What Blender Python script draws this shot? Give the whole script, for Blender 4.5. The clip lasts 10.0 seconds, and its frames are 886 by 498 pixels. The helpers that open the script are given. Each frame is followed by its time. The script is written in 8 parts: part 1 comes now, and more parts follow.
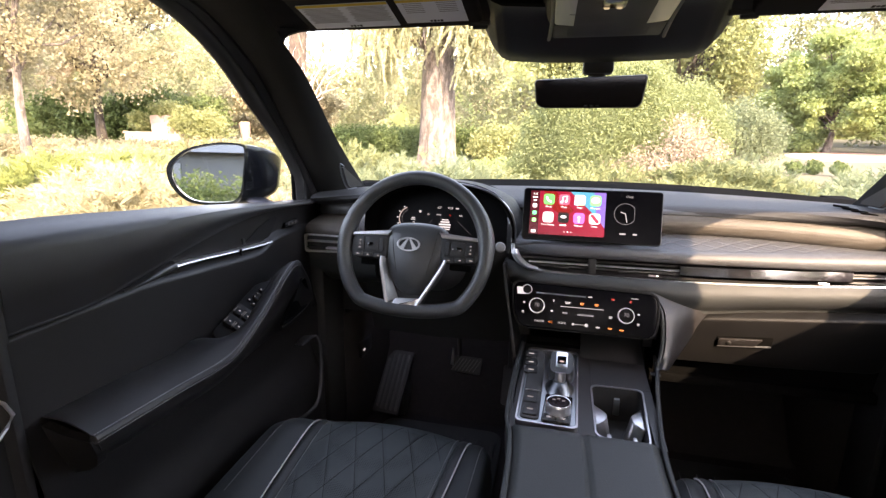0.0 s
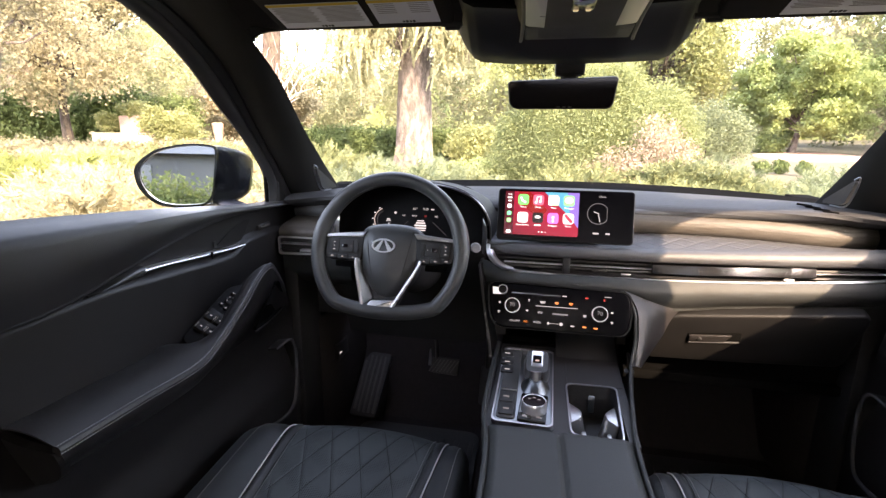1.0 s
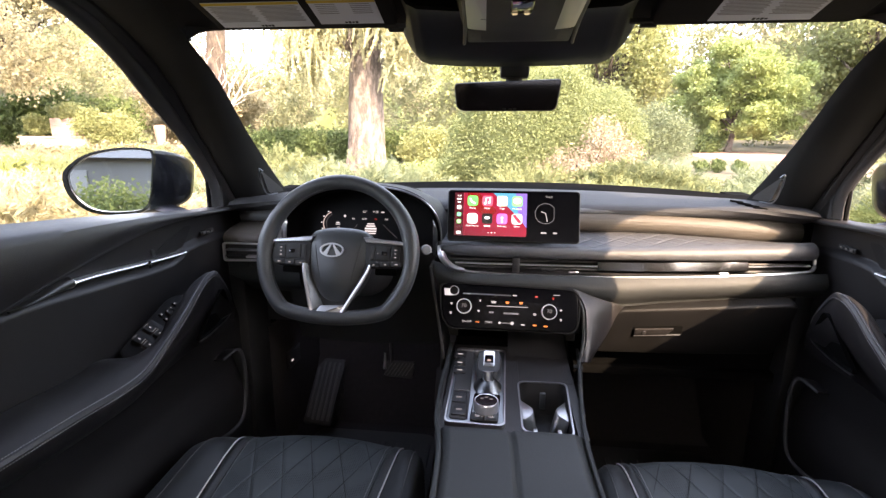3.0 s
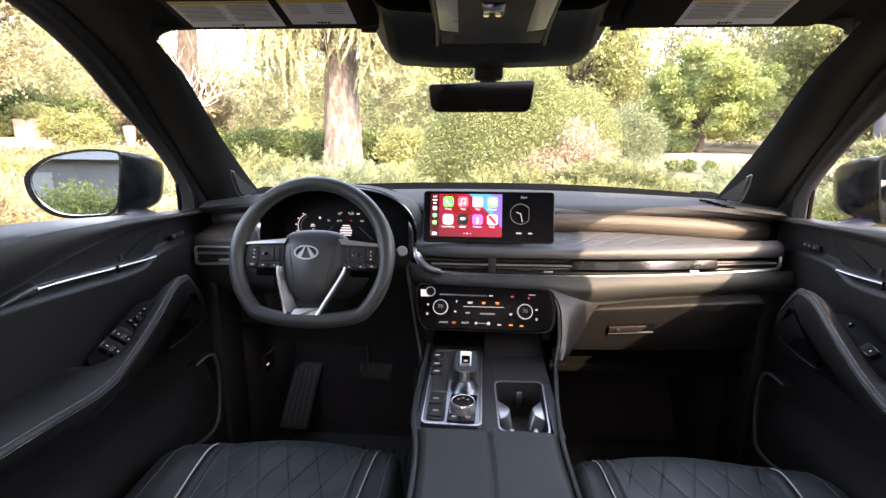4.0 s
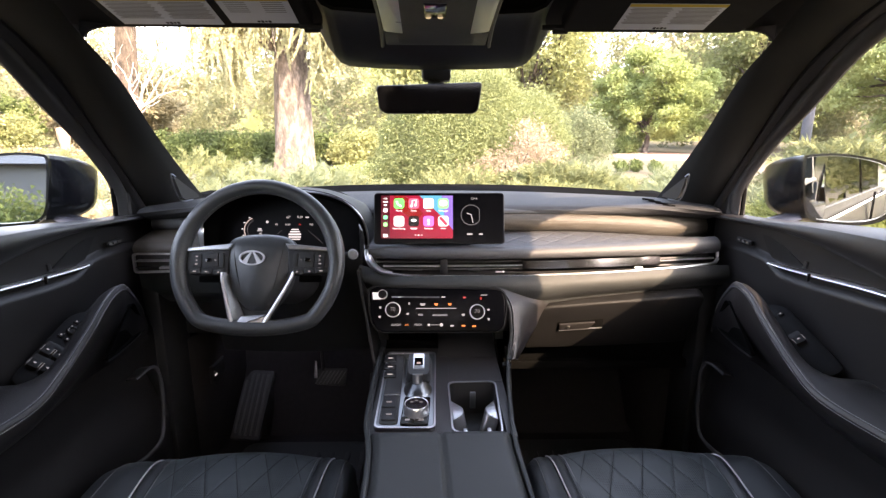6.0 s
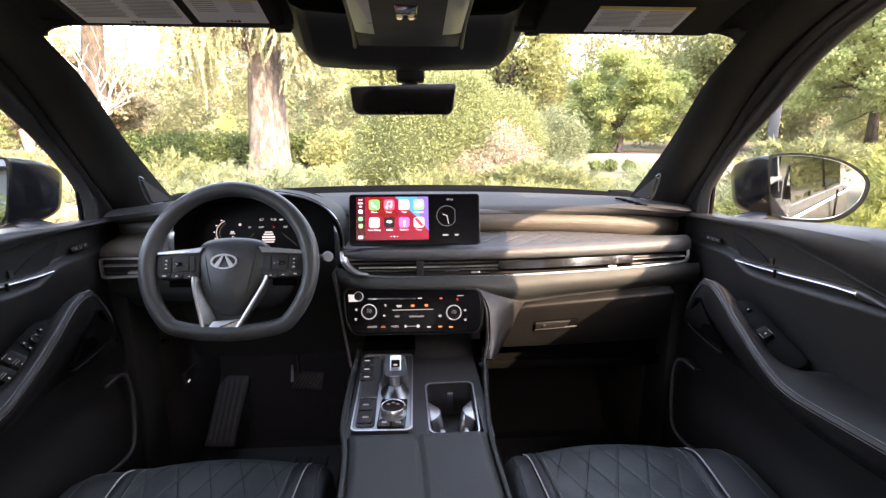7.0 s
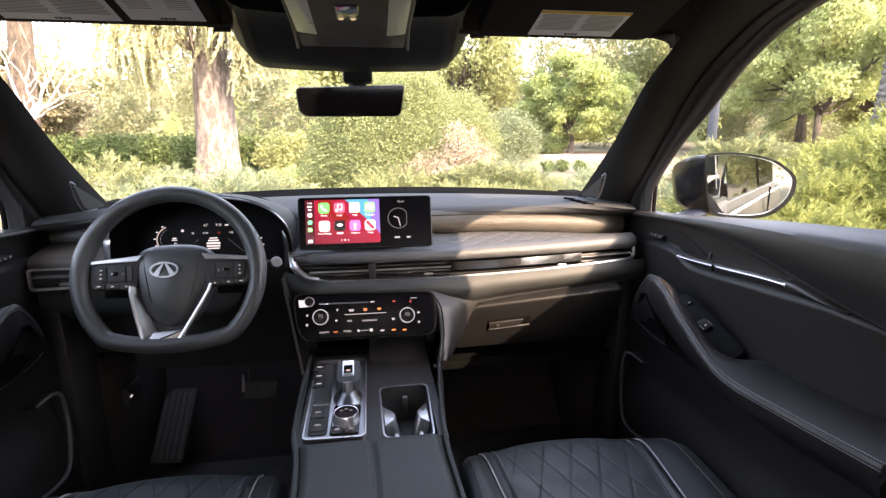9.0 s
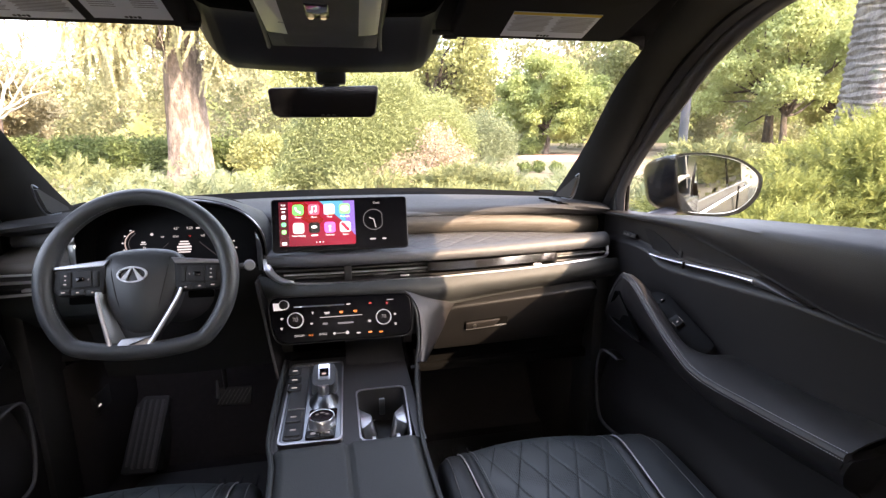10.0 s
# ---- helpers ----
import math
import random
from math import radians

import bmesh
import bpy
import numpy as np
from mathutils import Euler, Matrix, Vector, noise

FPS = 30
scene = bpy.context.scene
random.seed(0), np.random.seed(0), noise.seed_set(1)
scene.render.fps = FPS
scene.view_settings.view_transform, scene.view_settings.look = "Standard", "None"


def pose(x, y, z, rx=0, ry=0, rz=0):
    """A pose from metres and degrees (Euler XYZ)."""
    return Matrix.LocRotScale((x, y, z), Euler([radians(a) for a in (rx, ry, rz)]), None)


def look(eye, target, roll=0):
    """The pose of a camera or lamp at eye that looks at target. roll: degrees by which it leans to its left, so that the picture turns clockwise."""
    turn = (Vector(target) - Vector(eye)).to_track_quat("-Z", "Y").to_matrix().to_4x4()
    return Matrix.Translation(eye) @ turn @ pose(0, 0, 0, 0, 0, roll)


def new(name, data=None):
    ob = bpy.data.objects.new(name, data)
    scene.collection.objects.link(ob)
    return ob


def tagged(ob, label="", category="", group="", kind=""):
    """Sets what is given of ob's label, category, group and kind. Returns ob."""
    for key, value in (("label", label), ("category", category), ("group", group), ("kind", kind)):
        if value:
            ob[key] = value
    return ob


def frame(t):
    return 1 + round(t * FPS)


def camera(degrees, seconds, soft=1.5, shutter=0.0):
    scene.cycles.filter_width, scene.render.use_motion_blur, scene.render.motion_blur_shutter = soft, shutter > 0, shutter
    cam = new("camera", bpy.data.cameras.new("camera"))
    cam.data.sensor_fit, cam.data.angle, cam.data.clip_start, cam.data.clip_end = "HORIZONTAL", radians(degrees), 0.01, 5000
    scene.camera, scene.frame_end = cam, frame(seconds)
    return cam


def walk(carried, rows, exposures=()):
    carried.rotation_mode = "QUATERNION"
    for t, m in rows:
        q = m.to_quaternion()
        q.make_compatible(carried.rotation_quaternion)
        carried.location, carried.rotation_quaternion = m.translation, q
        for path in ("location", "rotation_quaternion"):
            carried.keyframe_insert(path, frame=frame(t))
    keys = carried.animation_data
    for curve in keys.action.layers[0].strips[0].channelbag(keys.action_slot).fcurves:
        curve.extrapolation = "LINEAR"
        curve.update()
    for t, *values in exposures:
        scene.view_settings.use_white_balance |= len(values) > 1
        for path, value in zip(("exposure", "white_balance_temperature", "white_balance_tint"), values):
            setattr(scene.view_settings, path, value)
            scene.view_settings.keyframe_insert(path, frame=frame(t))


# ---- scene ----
cam = camera(82.3, 10.0, soft=1.4)
PATH = [
    (0, (-0.038, 0.409, 1.379), (-0.507, 2.296, 0.908), 0.4),
    (0.5, (-0.035, 0.411, 1.379), (-0.462, 2.308, 0.91), 0.4),
    (1, (-0.032, 0.412, 1.379), (-0.417, 2.318, 0.912), 0.4),
    (1.5, (-0.029, 0.414, 1.379), (-0.371, 2.329, 0.914), 0.3),
    (2, (-0.027, 0.414, 1.379), (-0.325, 2.337, 0.916), 0.4),
    (2.5, (-0.023, 0.416, 1.379), (-0.279, 2.345, 0.918), 0.3),
    (4, (-0.014, 0.418, 1.38), (-0.143, 2.361, 0.924), 0.2),
    (4.5, (-0.01, 0.419, 1.38), (-0.097, 2.365, 0.925), 0.2),
    (5, (-0.007, 0.42, 1.38), (-0.052, 2.368, 0.926), 0.1),
    (5.5, (-0.004, 0.421, 1.38), (-0.006, 2.369, 0.928), 0.1),
    (7, (0.005, 0.422, 1.381), (0.131, 2.368, 0.933), -0.0),
    (7.5, (0.009, 0.423, 1.381), (0.176, 2.365, 0.934), -0.1),
    (8, (0.012, 0.423, 1.381), (0.221, 2.362, 0.936), -0.1),
    (8.5, (0.015, 0.424, 1.38), (0.266, 2.358, 0.937), -0.2),
    (9, (0.018, 0.424, 1.381), (0.311, 2.352, 0.939), -0.2),
    (9.5, (0.021, 0.424, 1.38), (0.356, 2.346, 0.94), -0.2),
    (10, (0.024, 0.424, 1.38), (0.401, 2.339, 0.942), -0.3),
]
walk(cam, [(t, look(eye, target, roll)) for t, eye, target, roll in PATH], exposures=((0, 4.25, 7500, 26), (10, 4.25, 7500, 26)))

# ---- light ----
SUN_WAY = Vector((-1.0, 1.35, -1.0)).normalized()
world = bpy.data.worlds.new("world")
scene.world = world
world.use_nodes = True
wn = world.node_tree.nodes
sky = wn.new("ShaderNodeTexSky")
sky.sky_type = "NISHITA"
sky.sun_disc = False
sky.sun_elevation = radians(31)
sky.sun_rotation = radians(143.5)
sky.air_density, sky.dust_density = 1.0, 1.5
wn["Background"].inputs["Strength"].default_value = 0.15
pale = wn.new("ShaderNodeHueSaturation")
pale.inputs["Saturation"].default_value = 0.75
world.node_tree.links.new(sky.outputs[0], pale.inputs["Color"])
world.node_tree.links.new(pale.outputs[0], wn["Background"].inputs["Color"])
sun_data = bpy.data.lights.new("sun", "SUN")
sun_data.energy, sun_data.angle, sun_data.color = 1.05, radians(0.5), (1.0, 0.84, 0.60)
sun = new("sun", sun_data)
sun.rotation_euler = SUN_WAY.to_track_quat("-Z", "Y").to_euler()
sun.location = (20, -27, 20)


# ---- building helpers ----
def thing(name, label, category, at=(0, 0, 0), group="", kind=""):
    e = new(name)
    e.location, e.empty_display_size = at, 0.05
    return tagged(e, label, category, group, kind)


def part(name, bm, material, parent=None, label="", sharp=38, fix=True):
    if fix:
        bmesh.ops.recalc_face_normals(bm, faces=bm.faces)
    me = bpy.data.meshes.new(name)
    bm.to_mesh(me)
    bm.free()
    me.materials.append(material)
    me.polygons.foreach_set("use_smooth", [True] * len(me.polygons))
    me.set_sharp_from_angle(angle=radians(sharp))
    ob = new(name, me)
    if parent:
        ob.parent = parent
        if parent.type == "EMPTY":
            ob.matrix_parent_inverse = Matrix.Translation(-parent.location)
    if label:
        ob["label"] = label
    return ob


def structure(name, bm, material, label="", sharp=38):
    return tagged(part(name, bm, material, None, sharp=sharp), label, "", "", "structure")


def moved(bm, m):
    bmesh.ops.transform(bm, matrix=m, verts=bm.verts)
    return bm


def join(*bms):
    out = bms[0]
    for b in bms[1:]:
        me = bpy.data.meshes.new("tmp")
        b.to_mesh(me)
        b.free()
        out.from_mesh(me)
        bpy.data.meshes.remove(me)
    return out


def box(x0, x1, y0, y1, z0, z1, bevel=0.0, seg=2):
    bm = bmesh.new()
    bmesh.ops.create_cube(bm, size=1)
    moved(bm, Matrix.Translation(((x0 + x1) / 2, (y0 + y1) / 2, (z0 + z1) / 2)) @ Matrix.Diagonal((abs(x1 - x0), abs(y1 - y0), abs(z1 - z0), 1)))
    if bevel:
        bmesh.ops.bevel(bm, geom=bm.edges[:], offset=bevel, segments=seg, affect="EDGES", profile=0.5)
    return bm


def curve(pts, n, closed=False):
    """A smooth run of n points through the given few."""
    p = [Vector(q) for q in pts]
    k = len(p)
    if closed:
        p = [p[-1]] + p + [p[0], p[1]]
        spans = k
    else:
        p = [p[0] * 2 - p[1]] + p + [p[-1] * 2 - p[-2]]
        spans = k - 1
    out = []
    for i in range(n):
        s = i / (n if closed else n - 1) * spans
        j = min(int(s), spans - 1)
        u = s - j
        a, b, c, d = p[j:j + 4]
        out.append(0.5 * ((2 * b) + (c - a) * u + (2 * a - 5 * b + 4 * c - d) * u * u + (3 * b - a - 3 * c + d) * u ** 3))
    return out


def ease(xs, ys, x):
    """A smooth graph through the points (xs, ys)."""
    if x <= xs[0]:
        return ys[0]
    if x >= xs[-1]:
        return ys[-1]
    i = max(j for j in range(len(xs) - 1) if xs[j] <= x)
    h = xs[i + 1] - xs[i]
    u = (x - xs[i]) / h

    def slope(j):
        if j == 0 or j == len(xs) - 1:
            return 0 if len(xs) > 2 else (ys[-1] - ys[0]) / (xs[-1] - xs[0])
        return (ys[j + 1] - ys[j - 1]) / (xs[j + 1] - xs[j - 1])
    return ((2 * u ** 3 - 3 * u * u + 1) * ys[i] + (u ** 3 - 2 * u * u + u) * h * slope(i)
            + (-2 * u ** 3 + 3 * u * u) * ys[i + 1] + (u ** 3 - u * u) * h * slope(i + 1))


def step(a, b, x):
    u = min(1.0, max(0.0, (x - a) / (b - a)))
    return u * u * (3 - 2 * u)


def surface(f, nu, nv, thick=0.0, wrap=False):
    """A skin from f(u, v), both from 0 to 1."""
    bm = bmesh.new()
    rows = [[bm.verts.new(f(i / (nu if wrap else nu - 1), j / (nv - 1))) for j in range(nv)] for i in range(nu)]
    for i in range(nu if wrap else nu - 1):
        for j in range(nv - 1):
            k = (i + 1) % nu
            bm.faces.new((rows[i][j], rows[k][j], rows[k][j + 1], rows[i][j + 1]))
    bm.normal_update()
    if thick:
        bmesh.ops.solidify(bm, geom=bm.faces[:], thickness=thick)
    return bm


def loft(rings, caps=True, closed=True):
    bm = bmesh.new()
    rows = [[bm.verts.new(p) for p in r] for r in rings]
    n = len(rows[0])
    for a, b in zip(rows, rows[1:]):
        for j in range(n if closed else n - 1):
            k = (j + 1) % n
            bm.faces.new((a[j], a[k], b[k], b[j]))
    if caps and closed:
        bm.faces.new(rows[0])
        bm.faces.new(rows[-1])
    return bm


def tube(pts, r, n=8, closed=False, ratio=1.0, up=None):
    """A round or flat bar along pts; r is a number or one radius a point."""
    pts = [Vector(p) for p in pts]
    k = len(pts)
    rs = r if isinstance(r, (list, tuple)) else [r] * k
    up = Vector(up) if up else Vector((0.13, 0.21, 0.97))
    rings = []
    for i, p in enumerate(pts):
        a = pts[(i - 1) % k] if closed or i else pts[0]
        b = pts[(i + 1) % k] if closed or i < k - 1 else pts[-1]
        t = (b - a).normalized()
        side = t.cross(up)
        if side.length < 1e-4:
            side = t.cross(Vector((1, 0, 0)))
        side.normalize()
        nrm = side.cross(t)
        rings.append([p + side * math.cos(q * math.tau / n) * rs[i] + nrm * math.sin(q * math.tau / n) * rs[i] * ratio for q in range(n)])
    if closed:
        rings.append(rings[0])
        bm = loft(rings, caps=False)
        bmesh.ops.remove_doubles(bm, verts=bm.verts, dist=1e-6)
        return bm
    return loft(rings)


def rounded(w, h, r, n=5):
    """The outline of a rounded rectangle round the origin."""
    r = min(r, w / 2 - 1e-5, h / 2 - 1e-5)
    out = []
    for cx, cy, a in ((w / 2 - r, h / 2 - r, 0), (-w / 2 + r, h / 2 - r, 90), (-w / 2 + r, -h / 2 + r, 180), (w / 2 - r, -h / 2 + r, 270)):
        out += [(cx + r * math.cos(radians(a + 90 * i / n)), cy + r * math.sin(radians(a + 90 * i / n))) for i in range(n + 1)]
    return out


def corners(pts, r, n=5):
    """The outline pts with rounded corners."""
    out = []
    k = len(pts)
    for i in range(k):
        a, b, c = Vector(pts[i - 1]), Vector(pts[i]), Vector(pts[(i + 1) % k])
        d1, d2 = min(r, (a - b).length * 0.45), min(r, (c - b).length * 0.45)
        p, q = b + (a - b).normalized() * d1, b + (c - b).normalized() * d2
        for j in range(n + 1):
            u = j / n
            v = p * (1 - u) ** 2 + b * 2 * u * (1 - u) + q * u * u
            out.append(tuple(v))
    return out


def slab(outline, depth, bevel=0.0, seg=2, m=None):
    """A plate: the outline in x, y; its face at z = 0, its back at -depth; the face's edge rounded."""
    rings = []
    pts = [Vector(p) for p in outline]
    c = sum(pts, Vector((0, 0))) / len(pts)
    k = len(pts)
    nrm = []
    for i in range(k):
        t = (pts[(i + 1) % k] - pts[i - 1])
        nn = Vector((t.y, -t.x))
        nn = nn.normalized() if nn.length > 1e-9 else (pts[i] - c).normalized()
        nrm.append(nn)
    area = sum(pts[i].x * pts[(i + 1) % k].y - pts[(i + 1) % k].x * pts[i].y for i in range(k))
    if area < 0:
        nrm = [-q for q in nrm]
    rings.append([(p.x, p.y, -depth) for p in pts])
    rings.append([(p.x, p.y, -bevel) for p in pts])
    for s in range(1, seg + 1) if bevel else ():
        a = radians(90 * s / seg)
        ins, zz = bevel * (1 - math.cos(a)), -bevel * (1 - math.sin(a))
        rings.append([(p.x - q.x * ins, p.y - q.y * ins, zz) for p, q in zip(pts, nrm)])
    bm = loft(rings)
    return moved(bm, m) if m else bm


def band(outer, inner, depth, m=None):
    """A flat frame between two outlines with the same number of points."""
    rings = [[(x, y, -depth) for x, y in outer], [(x, y, 0) for x, y in outer], [(x, y, 0) for x, y in inner], [(x, y, -depth) for x, y in inner]]
    bm = loft(rings + rings[:1], caps=False)
    bmesh.ops.remove_doubles(bm, verts=bm.verts, dist=1e-7)
    return moved(bm, m) if m else bm


def lathe(profile, n=32, m=None):
    """profile: (radius, height) from bottom to top, turned round z."""
    bm = loft([[(r * math.cos(i * math.tau / n), r * math.sin(i * math.tau / n), h) for i in range(n)] for r, h in profile])
    return moved(bm, m) if m else bm


def facing(p, tilt=0.0, turn=0.0):
    """A pose at p whose x is the car's right, y is up and z looks back at the seats; tilt leans the top forward."""
    return Matrix.Translation(p) @ Euler((0, 0, radians(turn))).to_matrix().to_4x4() @ Euler((radians(90 - tilt), 0, 0)).to_matrix().to_4x4()


def text(words, size, m, material, parent, label="", align="CENTER"):
    cu = bpy.data.curves.new("lettering", "FONT")
    cu.body, cu.size, cu.align_x, cu.align_y = words, size, align, "CENTER"
    tmp = bpy.data.objects.new("tmp", cu)
    me = bpy.data.meshes.new_from_object(tmp)
    bpy.data.objects.remove(tmp)
    me.transform(m)
    me.materials.clear()
    me.materials.append(material)
    ob = new("lettering", me)
    if parent:
        ob.parent = parent
        if parent.type == "EMPTY":
            ob.matrix_parent_inverse = Matrix.Translation(-parent.location)
    if label:
        ob["label"] = label
    return ob


def mirrored(bm, side):
    if side < 0:
        moved(bm, Matrix.Diagonal((-1, 1, 1, 1)))
        bmesh.ops.reverse_faces(bm, faces=bm.faces[:])
    return bm


# ---- materials ----
def material(name):
    m = bpy.data.materials.new(name)
    m.use_nodes = True
    return m, m.node_tree.nodes, m.node_tree.links, m.node_tree.nodes["Principled BSDF"]


def surface_material(name, low, high, rough=0.5, scale=20.0, grain=0.0, grain_scale=600.0, metal=0.0, spec=0.5, kind="NOISE", coat=0.0, rough_var=0.08, stretch=None):
    """Two scales of variation: broad patches between low and high, and a fine grain that stands up by bump."""
    m, n, l, b = material(name)
    tc = n.new("ShaderNodeTexCoord")
    where = tc.outputs["Object"]
    if stretch:
        mp = n.new("ShaderNodeMapping")
        mp.inputs["Scale"].default_value = stretch
        l.new(where, mp.inputs["Vector"])
        where = mp.outputs[0]
    big = n.new("ShaderNodeTexNoise")
    big.inputs["Scale"].default_value, big.inputs["Detail"].default_value = scale, 4
    l.new(where, big.inputs["Vector"])
    mix = n.new("ShaderNodeMix")
    mix.data_type = "RGBA"
    mix.inputs[6].default_value, mix.inputs[7].default_value = (*low, 1), (*high, 1)
    l.new(big.outputs["Fac"], mix.inputs[0])
    l.new(mix.outputs[2], b.inputs["Base Color"])
    mr = n.new("ShaderNodeMapRange")
    mr.inputs["To Min"].default_value, mr.inputs["To Max"].default_value = max(0.02, rough - rough_var), min(1, rough + rough_var)
    l.new(big.outputs["Fac"], mr.inputs["Value"])
    l.new(mr.outputs[0], b.inputs["Roughness"])
    b.inputs["Metallic"].default_value = metal
    b.inputs["Specular IOR Level"].default_value = spec
    b.inputs["Coat Weight"].default_value = coat
    if grain:
        if kind == "VORONOI":
            fine = n.new("ShaderNodeTexVoronoi")
            out = fine.outputs["Distance"]
        else:
            fine = n.new("ShaderNodeTexNoise")
            fine.inputs["Detail"].default_value = 3
            out = fine.outputs["Fac"]
        fine.inputs["Scale"].default_value = grain_scale
        l.new(where, fine.inputs["Vector"])
        bump = n.new("ShaderNodeBump")
        bump.inputs["Strength"].default_value, bump.inputs["Distance"].default_value = grain, 0.001
        l.new(out, bump.inputs["Height"])
        l.new(bump.outputs[0], b.inputs["Normal"])
    return m


def glow(name, color, strength=1.0):
    m, n, l, b = material(name)
    b.inputs["Base Color"].default_value = (0.005, 0.005, 0.005, 1)
    b.inputs["Roughness"].default_value = 0.25
    b.inputs["Emission Color"].default_value = (*color, 1)
    b.inputs["Emission Strength"].default_value = strength
    return m


def flat(name, color, rough=0.5, metal=0.0):
    m, n, l, b = material(name)
    b.inputs["Base Color"].default_value = (*color, 1)
    b.inputs["Roughness"].default_value, b.inputs["Metallic"].default_value = rough, metal
    return m


def leaf_material(name, dark, light, glowing=0.35, patch=0.6):
    """Foliage: every leaf its own tint, broad patches of tint, light passing through."""
    m, n, l, b = material(name)
    geo = n.new("ShaderNodeNewGeometry")
    tc = n.new("ShaderNodeTexCoord")
    big = n.new("ShaderNodeTexNoise")
    big.inputs["Scale"].default_value = patch
    l.new(tc.outputs["Object"], big.inputs["Vector"])
    add = n.new("ShaderNodeMath")
    add.operation = "ADD"
    less = n.new("ShaderNodeMath")
    less.operation = "MULTIPLY"
    less.inputs[1].default_value = 0.6
    l.new(geo.outputs["Random Per Island"], less.inputs[0])
    l.new(less.outputs[0], add.inputs[0])
    l.new(big.outputs["Fac"], add.inputs[1])
    half = n.new("ShaderNodeMath")
    half.operation = "MULTIPLY"
    half.inputs[1].default_value = 0.6
    l.new(add.outputs[0], half.inputs[0])
    ramp = n.new("ShaderNodeMix")
    ramp.data_type = "RGBA"
    ramp.inputs[6].default_value, ramp.inputs[7].default_value = (*dark, 1), (*light, 1)
    l.new(half.outputs[0], ramp.inputs[0])
    l.new(ramp.outputs[2], b.inputs["Base Color"])
    b.inputs["Roughness"].default_value = 0.7
    b.inputs["Specular IOR Level"].default_value = 0.15
    tr = n.new("ShaderNodeBsdfTranslucent")
    l.new(ramp.outputs[2], tr.inputs["Color"])
    mx = n.new("ShaderNodeMixShader")
    mx.inputs[0].default_value = glowing
    l.new(b.outputs[0], mx.inputs[1])
    l.new(tr.outputs[0], mx.inputs[2])
    l.new(mx.outputs[0], n["Material Output"].inputs["Surface"])
    return m


def glass_material(name, gloss=0.05, tint=(0.93, 0.96, 0.94)):
    m, n, l, b = material(name)
    tr = n.new("ShaderNodeBsdfTransparent")
    tr.inputs["Color"].default_value = (*tint, 1)
    gl = n.new("ShaderNodeBsdfGlossy")
    gl.inputs["Roughness"].default_value = 0.0
    mx = n.new("ShaderNodeMixShader")
    mx.inputs[0].default_value = gloss
    l.new(tr.outputs[0], mx.inputs[1])
    l.new(gl.outputs[0], mx.inputs[2])
    l.new(mx.outputs[0], n["Material Output"].inputs["Surface"])
    return m


SOFT = surface_material("soft_dash_skin", (0.013, 0.0122, 0.0126), (0.019, 0.0178, 0.0182), 0.42, 9, 0.25, 900, kind="VORONOI", spec=0.5)
# lightened base colour stands in for sky reflection and lit edges
SHELF = surface_material("lit_tone_graphite_leather", (0.046, 0.048, 0.051), (0.060, 0.062, 0.066), 0.52, 10, 0.3, 700, kind="VORONOI", spec=0.45)
SOFT_TOP = surface_material("grained_dash_top", (0.030, 0.031, 0.033), (0.042, 0.043, 0.045), 0.72, 9, 0.3, 900, kind="VORONOI", spec=0.18)
HARD = surface_material("hard_black_plastic", (0.014, 0.014, 0.0145), (0.021, 0.021, 0.0215), 0.5, 14, 0.2, 1100, spec=0.35)
LEATHER = surface_material("dark_leather", (0.037, 0.039, 0.040), (0.053, 0.056, 0.0575), 0.34, 12, 0.3, 700, kind="VORONOI", spec=0.5)
LEATHER_GREY = surface_material("graphite_leather", (0.024, 0.0262, 0.0258), (0.033, 0.0358, 0.0353), 0.52, 10, 0.3, 700, kind="VORONOI", spec=0.28)
ROLL = surface_material("open_grain_dark_wood", (0.024, 0.0208, 0.0172), (0.090, 0.079, 0.065), 0.5, 150, 0.8, 420, spec=0.3, stretch=(0.10, 1.0, 1.6))
FRAME = surface_material("satin_door_frame", (0.028, 0.028, 0.029), (0.040, 0.040, 0.041), 0.32, 8, 0.15, 900, spec=0.5)
PIANO = surface_material("gloss_black", (0.004, 0.004, 0.005), (0.006, 0.006, 0.007), 0.12, 5, spec=0.5, rough_var=0.03)
CHROME = surface_material("satin_chrome", (0.80, 0.80, 0.81), (0.88, 0.88, 0.89), 0.32, 30, metal=1.0, rough_var=0.05)
SILVER = surface_material("brushed_silver", (0.42, 0.42, 0.43), (0.52, 0.52, 0.53), 0.34, 40, 0.1, 1500, metal=1.0)
# stretched light and dark streaks stand in for reflections in the gloss
INLAY = surface_material("streak_painted_gloss_inlay", (0.16, 0.16, 0.165), (0.42, 0.42, 0.425), 0.10, 30, metal=1.0, rough_var=0.02, stretch=(0.25, 1.0, 2.5))
SEAT = surface_material("dark_seat_leather", (0.026, 0.0305, 0.034), (0.042, 0.048, 0.052), 0.42, 12, 0.35, 700, kind="VORONOI", spec=0.5)
DOOR_LOW = surface_material("black_door_plastic", (0.0082, 0.0074, 0.0074), (0.0115, 0.0104, 0.0104), 0.48, 14, 0.2, 1100, spec=0.32)
COATED = surface_material("coated_black_glass", (0.003, 0.003, 0.004), (0.004, 0.004, 0.005), 0.25, 5, spec=0.08, rough_var=0.02)
DARK_METAL = surface_material("dark_brushed_metal", (0.16, 0.17, 0.18), (0.24, 0.25, 0.26), 0.32, 30, 0.1, 1200, metal=1.0)
CARPET = surface_material("black_carpet", (0.021, 0.018, 0.018), (0.034, 0.030, 0.030), 0.95, 60, 1.0, 500, spec=0.1)
